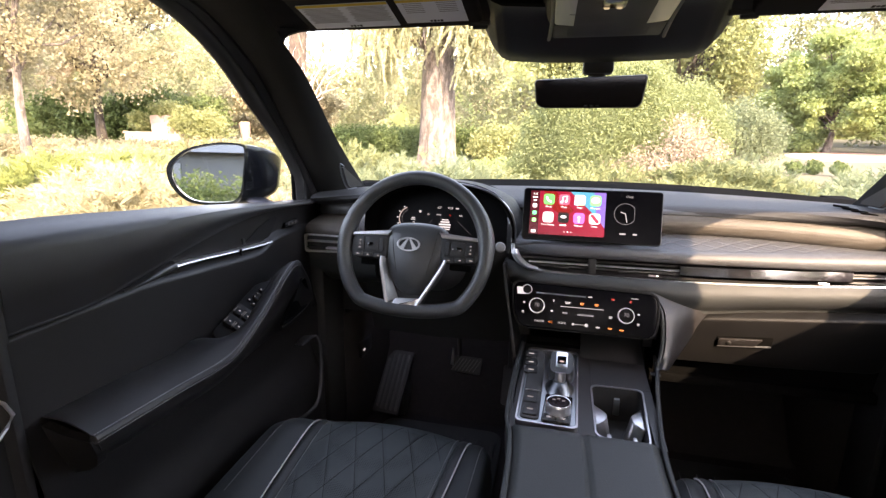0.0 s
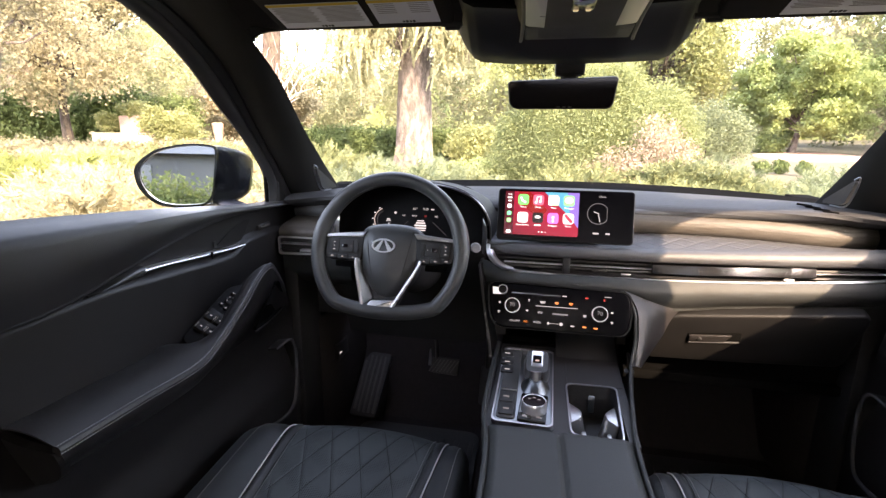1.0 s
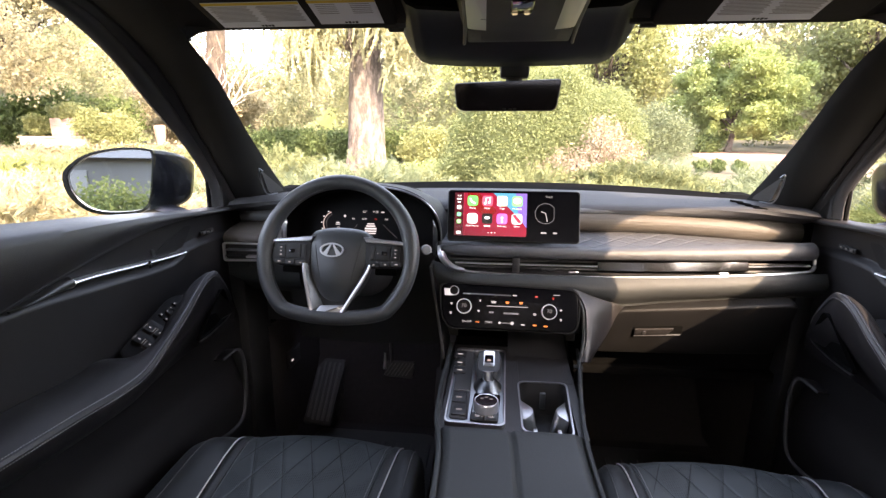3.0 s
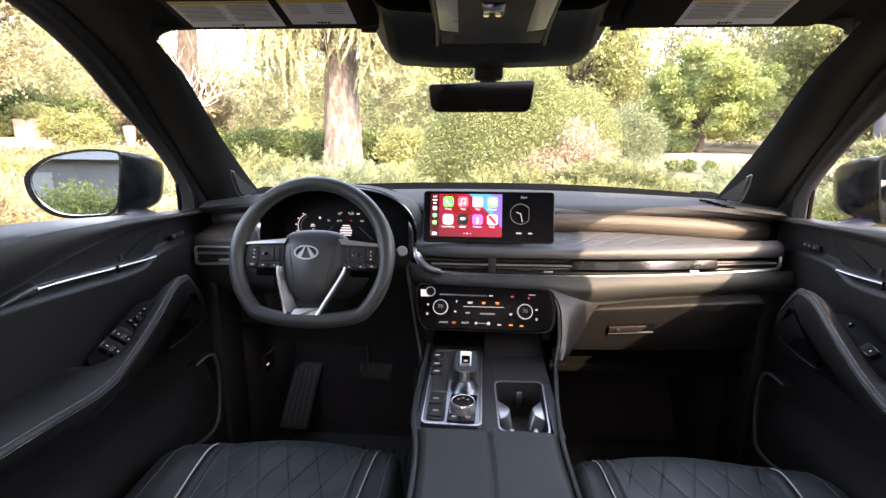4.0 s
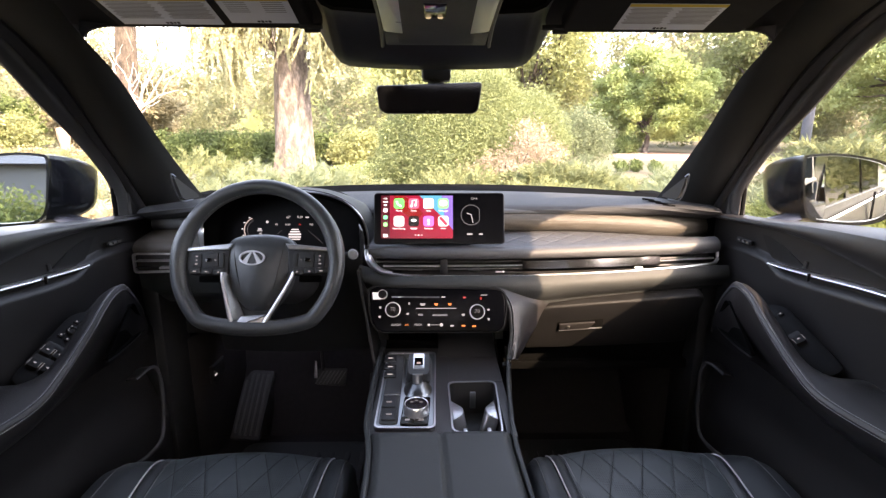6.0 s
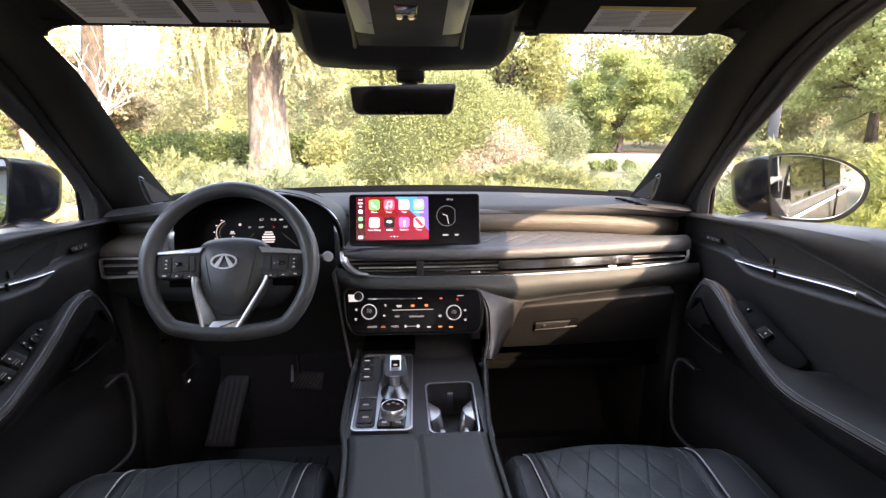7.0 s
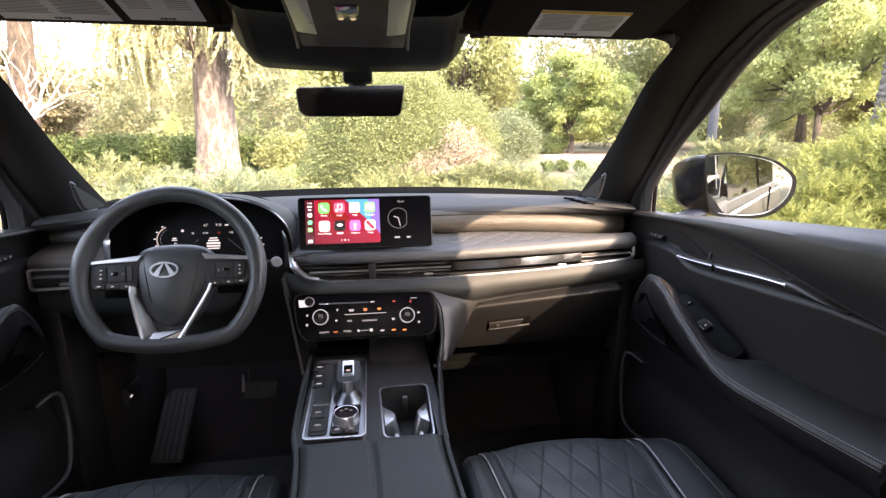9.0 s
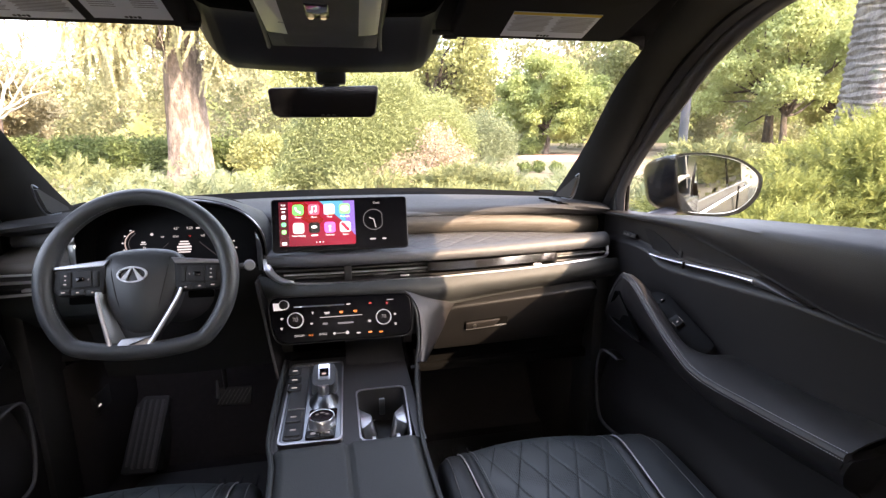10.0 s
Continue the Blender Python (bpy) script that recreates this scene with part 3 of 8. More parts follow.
    rings = [[p + Vector((0.004, 0, 0)) for p in ring], [p + Vector((-0.004, 0, 0)) for p in ring], [p.lerp(mid, 0.10) + Vector((-0.002, 0, 0)) for p in ring], [p.lerp(mid, 0.22) + Vector((0.010, 0, 0)) for p in ring]]
    part("finger_pocket", mirrored(loft(rings), s), MATTE, d, "black finger pocket")
    part("pocket_edge", mirrored(tube([p + Vector((-0.004, 0, 0)) for p in ring], 0.0010, 6, closed=True), s), MATTE, d)
    part("pocket_lip", mirrored(tube(curve([(0.672, 1.402, 0.917), (0.685, 1.46, 0.908), (0.705, 1.55, 0.900), (0.722, 1.620, 0.898), (0.722, 1.628, 0.918)], 20), [0.0028 - 0.0014 * i / 19 for i in range(20)], 8, ratio=0.6), s), DARK_METAL, d, "thin metal pocket lip")
    # switch panel lying on the rising part of the armrest
    rise = 0.0 if s < 0 else 0.009
    a0, b0 = Vector((0.742, 1.272, 0.931 + rise)), Vector((0.738, 1.474, 0.995 + rise))
    ax = (b0 - a0).normalized()
    nz = Vector((-0.6, -0.35, 0.72))
    nz = (nz - ax * nz.dot(ax)).normalized()
    wx = ax.cross(nz).normalized()
    pm = Matrix((wx, ax, nz)).transposed().to_4x4()
    pm.translation = (a0 + b0) / 2 + nz * 0.003
    L = (b0 - a0).length
    part("switch_plate", mirrored(slab(corners([(-0.034, -L / 2), (0.024, -L / 2 - 0.004), (0.030, L / 2 - 0.03), (0.012, L / 2), (-0.016, L / 2 - 0.004)], 0.02, 5), 0.02, 0.002, m=pm), s), SENSOR, d, "black switch plate")
    rows = ((-0.060, 2), (-0.024, 2)) if s < 0 else ((-0.012, 1),)
    for yy, count in rows:
        part("switch_well", mirrored(slab(rounded(0.046 if count == 2 else 0.022, 0.014, 0.003), 0.004, 0.0005, m=pm @ pose(0, yy + 0.016, 0.0024)), s), HARD, d)
        for k in range(count):
            cx = (k - (count - 1) / 2) * 0.023
            part("window_switch", mirrored(slab(rounded(0.020, 0.020, 0.003), 0.010, 0.002, m=pm @ pose(cx, yy, 0.0065, -8)), s), HOUSING, d, "black window switch")
            part("switch_mark", mirrored(join(slab(rounded(0.0045, 0.003, 0.001), 0.0005, m=pm @ pose(cx, yy, 0.0082, -8)), slab(rounded(0.0005, 0.016, 0.0002), 0.0005, m=pm @ pose(cx + 0.0095, yy, 0.008, -8)), slab(rounded(0.0005, 0.016, 0.0002), 0.0005, m=pm @ pose(cx - 0.0095, yy, 0.008, -8))), s), SWITCH_MARK, d)
    marks = [(-0.006, 0.066), (0.010, 0.066)] + ([(-0.014, 0.022), (0.000, 0.018), (0.014, 0.022), (-0.022, -0.082), (-0.010, -0.082)] if s < 0 else [])
    for cx, cy in marks:
        part("small_button", mirrored(slab(rounded(0.011, 0.008, 0.002), 0.004, 0.001, m=pm @ pose(cx, cy, 0.0035)), s), HOUSING, d)
        part("button_mark", mirrored(slab(rounded(0.0028, 0.0028, 0.001), 0.0005, m=pm @ pose(cx, cy, 0.0041)), s), SWITCH_MARK, d)
    if s < 0:
        part("mirror_dial", mirrored(lathe([(0.012, 0), (0.012, 0.004), (0.010, 0.006), (0.006, 0.006), (0.005, 0.004)], 20, pm @ pose(0.003, 0.042, 0)), s), HOUSING, d, "round mirror adjuster")
        for q in range(4):
            part("button_mark", mirrored(slab(rounded(0.003, 0.001, 0.0004), 0.0005, m=pm @ pose(0.003 + 0.009 * math.cos(q * math.pi / 2 + 0.78), 0.042 + 0.009 * math.sin(q * math.pi / 2 + 0.78), 0.0068)), s), SWITCH_MARK, d)
    # map pocket with its raised edge
    lip = curve([(0.724, 1.570, 0.790), (0.718, 1.625, 0.795), (0.716, 1.648, 0.775), (0.715, 1.655, 0.73), (0.715, 1.645, 0.640), (0.714, 1.618, 0.592), (0.712, 1.560, 0.590), (0.708, 1.46, 0.612), (0.702, 1.28, 0.62), (0.70, 0.95, 0.61)], 60)

    def pocket(u, v):
        p = lip[round(u * 59)]
        return (p.x + 0.052 * v, p.y + 0.006 * v, p.z - 0.012 * v)
    part("pocket_wall", mirrored(surface(pocket, 60, 4, 0.004), s), SOFT, d)
    # a lighter leather on the rim paints in its lit edge
    part("pocket_rim", mirrored(tube(lip, [0.002 + 0.003 * math.sin(math.pi * i / 59) ** 0.3 for i in range(60)], 8), s), SHELF, d, "raised map pocket edge, lightened as if lit")
    part("lower_speaker", mirrored(slab(corners([(1.36, 0.60), (1.40, 0.645), (1.46, 0.62), (1.46, 0.56), (1.38, 0.55)], 0.02, 5), 0.02, 0.004, m=Matrix(((0, 0, -1, 0.712), (1, 0, 0, 0), (0, 1, 0, 0), (0, 0, 0, 1)))), s), HARD, d)
    # mirror corner panel
    sail = corners([(1.722, 1.168), (1.795, 1.160), (1.752, 1.222), (1.724, 1.246)], 0.006, 3)
    part("corner_panel", mirrored(slab(sail, 0.02, 0.003, m=Matrix(((0, 0, -1, 0.774), (1, 0, 0, 0), (0, 1, 0, 0), (0, 0, 0, 1)))), s), HOUSING, d, "plain mirror corner panel")
    part("corner_face", mirrored(loft([[(0.772, 1.726, 1.168), (0.772, 1.726, 1.244), (0.797, 1.694, 1.252), (0.797, 1.694, 1.168)], [(0.778, 1.732, 1.168), (0.778, 1.732, 1.244), (0.803, 1.70, 1.252), (0.803, 1.70, 1.168)]]), s), SOFT_TOP, d, "grey mirror corner face turned to the seats")
    part("corner_post", mirrored(tube([(0.795, 1.700, 1.17), (0.793, 1.697, 1.250)], 0.006, 8), s), MATTE, d)
    part("belt_seal", mirrored(tube([(0.812, y, ease(BELT_Y, BELT_Z, y) - 0.006) for y in np.linspace(0.86, 1.715, 20)], 0.009, 8), s), RUBBER, d, "black rubber belt seal")
    part("rear_frame", mirrored(loft([[(0.822, 0.872, 1.19), (0.822, 0.914, 1.19), (0.796, 0.914, 1.19), (0.796, 0.872, 1.19)], [(0.795, 0.872, 1.40), (0.795, 0.913, 1.40), (0.769, 0.913, 1.40), (0.769, 0.872, 1.40)], [(0.742, 0.872, 1.625), (0.742, 0.905, 1.625), (0.716, 0.905, 1.625), (0.716, 0.872, 1.625)]]), s), HARD, d, "black rear window frame")
    pane = surface(lambda u, v: (0.815 + 0.0 * u - 0.085 * v ** 1.2, 0.90 + (0.80 - 0.52 * v ** 1.15) * u, 1.20 + 0.415 * v), 12, 10, 0.004)
    g = part("window_pane", mirrored(pane, s), GLASS, d, "clear side window glass")
    g.visible_shadow = False
    return d


for side in (-1, 1):
    car_door(side)


# ---- behind the camera: centre pillars, rear doors, tail ----
def side_wall(side):
    """The wall behind the front door, with the rear side window left open."""
    pieces = [box(0.79, 0.85, -1.35, 0.885, 0.30, 1.125), loft([[(x, y, z) for y, z in ((0.885, 1.09), (0.70, 1.09), (0.648, 1.26), (0.613, 1.36), (0.603, 1.65), (0.885, 1.65))] for x in (0.76, 0.80)])]
    pieces += [box(0.72, 0.80, -0.50, -0.35, 1.09, 1.65, 0.01), box(0.72, 0.80, -1.35, -1.15 if side > 0 else -0.45, 1.09, 1.65)]
    pieces.append(box(0.69, 0.80, -1.35, 0.90, 1.640, 1.70, 0.01))
    return mirrored(join(*pieces), side)


structure("wall_west", side_wall(-1), HARD, "black trimmed rear door and centre pillar, driver side")
structure("wall_east", side_wall(1), HARD, "black trimmed rear door and centre pillar, passenger side")
structure("wall_south", join(box(-0.80, 0.80, -1.39, -1.35, 0.30, 1.10), box(-0.80, 0.80, -1.39, -1.35, 1.55, 1.70), box(-0.80, -0.66, -1.39, -1.35, 1.10, 1.55), box(0.66, 0.80, -1.39, -1.35, 1.10, 1.55)), HARD, "black tailgate trim")


# ---- outer flanks, seen in the door mirrors ----
def flank(side):
    f = thing("car_flank", "dark glossy painted car flank with tinted rear windows", "car body", (side * 0.87, -0.9, 0.3), "flanks")

    def skin(u, v):
        y = 0.855 - 2.95 * u
        z = 0.32 + 0.765 * v
        return (0.868 + 0.035 * math.sin(math.pi * (0.15 + 0.75 * v)) - 0.10 * step(0.72, 1.0, u) - 0.012 * math.exp(-((v - 0.78) / 0.03) ** 2), y, z)
    part("body_side", mirrored(surface(skin, 40, 24, 0.004), side), PAINT, f)
    part("belt_moulding", mirrored(tube([(0.872, y, 1.086) for y in np.linspace(0.86, -1.7, 20)], 0.006, 8), side), CHROME, f, "bright belt moulding")
    part("door_gap", mirrored(box(0.895, 0.9045, -0.355, -0.349, 0.36, 1.14), side), MATTE, f)
    for y0, y1 in ((0.68, -0.34), (-0.46, -1.30)):
        part("window_pane", mirrored(surface(lambda u, v: (0.835 - 0.085 * v ** 1.2, y0 + (y1 - y0) * u, 1.10 + 0.52 * v), 8, 8, 0.004), side), TINTED, f, "tinted rear side window")
    part("pillar_cover", mirrored(loft([[(x, y, z) for y, z in ((0.88, 1.10), (0.71, 1.10), (0.66, 1.26), (0.625, 1.36), (0.615, 1.62), (0.88, 1.62))] for x in (0.803, 0.812)]), side), PIANO, f, "gloss black pillar cover")
    part("handle", mirrored(tube([(0.915, 0.38, 1.02), (0.925, 0.42, 1.02), (0.925, 0.54, 1.02), (0.915, 0.58, 1.02)], 0.008, 8, ratio=1.3), side), CHROME, f, "bright door handle")


for side in (-1, 1):
    flank(side)


# ---- the rest of the body, which carries the cabin on its wheels ----
body = thing("car", "dark painted car standing on four wheels", "car", (0, 0.5, 0))


def bonnet(u, v):
    q = -1 + 2 * u
    return (0.84 * q * (1 - 0.10 * v * v), 2.24 + 1.10 * v - 0.10 * q * q * v, 1.05 - 0.10 * v ** 2 - 0.03 * q ** 4)


part("bonnet", surface(bonnet, 25, 17, 0.006), PAINT, body)
for side in (-1, 1):
    part("fender", mirrored(surface(lambda u, v: (0.85 - 0.09 * u * u + 0.02 * math.sin(math.pi * v), 1.87 + 1.37 * u, 1.02 - 0.07 * u ** 2 - 0.62 * v), 20, 10, 0.006), side), PAINT, body)
part("front_bumper", surface(lambda u, v: (-0.76 + 1.52 * u, 3.24 + 0.12 * math.sin(math.pi * u) ** 0.6, 0.94 - 0.60 * v), 24, 8, 0.006), PAINT, body)
part("boot", box(-0.84, 0.84, -2.12, -1.40, 0.36, 1.09, 0.05, 3), PAINT, body)
for sx in (-1, 1):
    for y in (2.72, -1.72):
        wm = Matrix.Translation((sx * 0.76, y, 0.37)) @ Euler((0, radians(90 * sx), 0)).to_matrix().to_4x4()
        wheel = part("wheel", lathe([(0.06, -0.10), (0.06, 0.085), (0.03, 0.095)], 20, wm), DARK_METAL, body)
        part("tyre", lathe([(0.25, -0.11), (0.34, -0.11), (0.368, -0.08), (0.37, 0), (0.368, 0.08), (0.34, 0.11), (0.25, 0.11), (0.25, -0.11)], 36, wm), RUBBER, wheel)
        part("rim", join(lathe([(0.22, 0.05), (0.25, 0.10), (0.252, -0.10), (0.24, -0.10)], 36, wm), *[moved(box(-0.018, 0.018, 0.04, 0.235, 0.06, 0.08), wm @ pose(0, 0, 0, 0, 0, 72 * k)) for k in range(5)]), SILVER, wheel)
# bright buckle on the centre pillar
loop = thing("belt_guide", "bright metal belt guide on the black centre pillar", "belt guide", (-0.757, 0.85, 0.965))
part("guide_frame", tube([(-0.757, 0.852, 1.022), (-0.757, 0.861, 1.012), (-0.757, 0.869, 0.991), (-0.757, 0.859, 0.978), (-0.757, 0.845, 0.966)], 0.0028, 6), CHROME, loop)


# ---- outside mirrors ----
def side_mirror(side):
    m = thing("side_mirror", "dark painted door mirror with curved silvered glass", "door mirror", (side * 0.90, 1.68, 1.15), "door mirrors")
    out = [(-0.139, 0.064), (-0.125, 0.079), (-0.06, 0.083), (0.0, 0.077), (0.05, 0.066), (0.09, 0.046), (0.117, 0.023), (0.122, 0.0), (0.113, -0.032), (0.088, -0.060), (0.055, -0.079), (0.005, -0.087), (-0.06, -0.086), (-0.095, -0.080), (-0.118, -0.058), (-0.130, -0.005)]
    ring = [(p.x * 0.85, p.y) for p in curve([(x, y, 0) for x, y in out], 56, closed=True)]
    # outline in the plane facing back and a little inwards; x grows outwards
    f = Matrix.Translation((1.018, 1.625, 1.248)) @ Euler((0, 0, radians(-13 if side < 0 else -19))).to_matrix().to_4x4() @ Euler((radians(86), 0, 0)).to_matrix().to_4x4()
    shell = []
    for k in range(9):
        t = k / 8
        g = math.cos(t * math.pi / 2) ** 0.55
        shell.append([f @ Vector((x * (0.52 + 0.48 * g) - 0.085 * t ** 0.8, y * (0.42 + 0.58 * g) - 0.010 * t, -0.165 * t)) for x, y in ring])
    part("housing", mirrored(loft(shell), side), PAINT, m)
    tilt_ = f @ pose(0, 0, 0.008, 3 if side > 0 else 0, -4.0 if side > 0 else 0, 0)
    inner = [((x + 0.01) * 0.93 - 0.013, y * 0.925 + 0.001) for x, y in ring]
    part("rim", mirrored(band([(x * 1.005, y * 1.005) for x, y in ring], inner, 0.020, f @ pose(0, 0, 0.014)), side), PIANO, m, "gloss black mirror surround")
    part("mirror_glass", mirrored(slab(inner, 0.003, m=tilt_), side), MIRROR, m, "silvered mirror glass")
    ring2 = [((x + 0.01) * 0.923 - 0.013, y * 0.916 + 0.001) for x, y in ring]
    part("glass_edge", mirrored(band([(x * 1.0, y * 1.0) for x, y in inner], ring2, 0.001, tilt_ @ pose(0, 0, 0.0012)), side), CHROME, m, "pale bevelled glass edge")
    part("foot", mirrored(loft([[(0.80 + 0.12 * t, 1.70 - 0.02 * t + 0.03 * math.cos(a), 1.130 + 0.040 * t + 0.016 * math.sin(a)) for a in np.linspace(0, math.tau, 13)[:-1]] for t in (0, 0.5, 1)]), side), PAINT, m)
    part("indicator_strip", mirrored(tube([f @ Vector((-0.118 + 0.01 * k, -0.012, -0.045 - 0.012 * k)) for k in range(5)], 0.002, 6), side), DARK_METAL, m)
    return m


for side in (-1, 1):
    side_mirror(side)


# ---- overhead: visors, console, mirror ----
def sun_visor(side):
    v = thing("sun_visor", "charcoal cloth sun visor with printed paper labels", "sun visor", (side * 0.40, 1.40, 1.565), "sun visors")
    x0, x1 = (0.215, 0.565) if side < 0 else (0.235, 0.575)
    c = Vector(((x0 + x1) / 2, 1.345, 1.585 if side < 0 else 1.581))
    m = Matrix.Translation(c) @ Euler((radians(163.3), 0, 0)).to_matrix().to_4x4()
    out = corners([(-(x1 - x0) / 2, 0.085), (-(x1 - x0) / 2 - 0.0, -0.078), ((x1 - x0) / 2, -0.078), ((x1 - x0) / 2, 0.085)], 0.02, 6)
    part("board", mirrored(slab(out, 0.020, 0.006, 3, m), side), LINER, v)
    # printed labels, in the visor's own plane, x0 towards the car's middle
    places = ((0.245, 0.176, 0.085, True), (0.082, 0.118, 0.080, False)) if side < 0 else ((0.176, 0.165, 0.085, True),)
    for cx, w, h, two in places:
        lx = cx - (x1 - x0) / 2 - 0.0
        if side > 0:
            lx = cx - (x1 - x0) / 2
        base = m @ pose(lx, -0.0185 + (0.085 - h) / 2 * (1 if two else 1.6), 0.0012)
        part("label_sheet", mirrored(slab([(-w / 2, -h / 2), (w / 2, -h / 2), (w / 2, h / 2), (-w / 2, h / 2)], 0.001, m=base), side), PAPER, v, "white printed warning label")
        part("label_band", mirrored(slab([(-w / 2, h / 2 - 0.008), (w / 2, h / 2 - 0.008), (w / 2, h / 2), (-w / 2, h / 2)], 0.0004, m=base @ pose(0, 0, 0.0005)), side), YELLOW, v, "yellow label heading")
        for col in ((-0.25, 0.25) if two else (-0.26, 0.26)):
            bars = bmesh.new()
            for k in range(13 if two else 6):
                ww = w * (0.44 - 0.08 * ((k * 37 + int(col * 8)) % 5) / 5) if two else w * 0.3
                yy = h / 2 - 0.013 - k * (0.0042 if two else 0.006)
                bars = join(bars, slab([(col * w - ww / 2, yy), (col * w + ww / 2, yy), (col * w + ww / 2, yy + 0.0013), (col * w - ww / 2, yy + 0.0013)], 0.0003, m=base @ pose(0, 0, 0.0005)))
            part("label_print", mirrored(bars, side), PRINT, v, "grey lines of unreadable print")
        icon = bmesh.new()
        for k in range(4):
            icon = join(icon, slab(rounded(0.005, 0.007 - 0.002 * (k % 2), 0.001), 0.0003, m=base @ pose(-0.018 * 0 - 0.010 + 0.0065 * k, -h / 2 + 0.006, 0.0005)))
        part("label_icon", mirrored(icon, side), HARD, v)
    part("clip", mirrored(slab(rounded(0.030, 0.010, 0.004), 0.010, 0.003, m=Matrix.Translation((0.222 if side < 0 else 0.238, 1.428, 1.560)) @ Euler((radians(150), 0, 0)).to_matrix().to_4x4()), side), HARD, v, "black visor clip")
    part("hinge_rod", mirrored(tube([(0.20, 1.41, 1.566), (0.24, 1.41, 1.566)], 0.005, 8), side), HARD, v)


for side in (-1, 1):
    sun_visor(side)

oc = thing("overhead_console", "black overhead console with map lamps and a sensor housing", "overhead console", (0.005, 1.45, 1.60))


HOUSE_X = (-0.245, -0.226, -0.208, -0.190, -0.120, 0.0, 0.120, 0.192, 0.214, 0.234, 0.254)
HOUSE_Z = (1.600, 1.562, 1.541, 1.5335, 1.5290, 1.5265, 1.5285, 1.5315, 1.540, 1.562, 1.600)


def housing(u, v):
    # a tub with slanting sides under the windscreen's top edge, rising back into the roof lining
    k = u * 10
    j = min(int(k), 9)
    x = HOUSE_X[j] + (HOUSE_X[j + 1] - HOUSE_X[j]) * (k - j)
    z = HOUSE_Z[j] + (HOUSE_Z[j + 1] - HOUSE_Z[j]) * (k - j)
    y = 1.36 + 0.305 * v
    lift = 0.055 * (1 - step(0.0, 0.75, v))
    return (0.004 + (x - 0.004) * (0.90 + 0.10 * v), y, min(1.625, z + lift))


part("sensor_housing", surface(housing, 81, 25, 0.006), SENSOR, oc, "black sensor housing", sharp=50)
lip_ = [Vector(housing(u, 1.0)) for u in np.linspace(0, 1, 81)]
part("front_skirt", loft([lip_, [p + Vector((0, 0.012, 0.004)) for p in lip_], [Vector((p.x, p.y + 0.02, max(p.z, 1.606))) for p in lip_]], caps=False, closed=False), HOUSING, oc)
# lighter bead paints in the skylit lower lip of the housing
part("housing_edge", tube([p + Vector((0, 0.003, 0.002)) for p in lip_[5:76]], 0.0060, 8), SOFT_TOP, oc)
part("grille_slot", box(-0.085, 0.095, 1.610, 1.648, 1.5245, 1.5300, 0.001), RUBBER, oc)
for k in range(4):
    part("grille_bar", box(-0.085, 0.095, 1.613 + 0.009 * k, 1.6165 + 0.009 * k, 1.5225, 1.5265), HARD, oc)


def bowl(u, v):
    a = -1 + 2 * u
    y = 0.98 + 0.447 * v
    w = 0.082 + 0.026 * v
    end = step(0.0, 0.05, 1 - v)
    return (0.006 + a * w, y, 1.607 - 0.068 * (1 - abs(a) ** 8) * end)


part("lamp_bowl", surface(bowl, 41, 25, 0.006), SENSOR, oc, "black lamp bowl")
down = Euler((radians(180), 0, 0)).to_matrix().to_4x4() @ Matrix.Diagonal((1, -1, 1, 1))
for sx in (-1, 1):
    rail_pts = curve([(0.006 + sx * 0.073, 0.99, 1.540), (0.006 + sx * 0.082, 1.20, 1.537), (0.006 + sx * 0.093, 1.36, 1.535), (0.006 + sx * 0.098, 1.418, 1.534)], 20)
    part("bowl_trim", tube(rail_pts, 0.0032, 6), HARD, oc, "satin black trim strip")
    lens = [(sx * x, y) for x, y in corners([(0.038, -0.26), (0.070, -0.26), (0.083, 0.026), (0.047, 0.046)], 0.008, 4)]
    part("map_lamp", slab(lens, 0.006, 0.002, m=Matrix.Translation((0.006, 1.25, 1.5335)) @ down), LENS, oc, "unlit frosted map lamp lens")
part("lamp_panel", slab(corners([(-0.034, -0.28), (0.034, -0.28), (0.042, 0.040), (-0.042, 0.040)], 0.010, 4), 0.006, 0.002, m=Matrix.Translation((0.006, 1.25, 1.5335)) @ down), HARD, oc)
part("smoked_panel", slab(corners([(-0.084, 0.034), (-0.047, 0.052), (0.047, 0.052), (0.084, 0.034), (0.091, 0.160), (-0.091, 0.160)], 0.006, 4), 0.006, 0.003, m=Matrix.Translation((0.006, 1.25, 1.5345)) @ down), HOUSING, oc, "smoked panel before the map lamps")
part("small_switch", slab(rounded(0.030, 0.070, 0.003), 0.006, 0.002, m=Matrix.Translation((0.003, 1.125, 1.5305)) @ down), PIANO, oc)
AMBER = glow("amber_lamps", (1.0, 0.85, 0.5), 0.035)
for sx in (-0.006, 0.010):
    part("pilot_light", slab(rounded(0.007, 0.0026, 0.001), 0.002, m=Matrix.Translation((sx, 1.152, 1.5280)) @ down), AMBER, oc, "small lit pilot light")

rm = thing("rear_view_mirror", "black frameless rear-view mirror on a short stem", "rear-view mirror", (-0.005, 1.70, 1.50))
mo = corners([(-0.132, 0.030), (-0.127, -0.026), (-0.112, -0.036), (0.106, -0.036), (0.116, -0.026), (0.124, 0.037)], 0.010, 5)
mf = facing((-0.005, 1.690, 1.458), -6, -4)
part("mirror_case", slab(mo, 0.026, 0.006, 3, mf @ pose(0, 0, 0.0)), HARD, rm)
part("mirror_face", slab([(x * 0.975, y * 0.94) for x, y in mo], 0.002, m=mf @ pose(0, 0, 0.0012)), DARK_MIRROR, rm, "dimmed dark mirror glass")
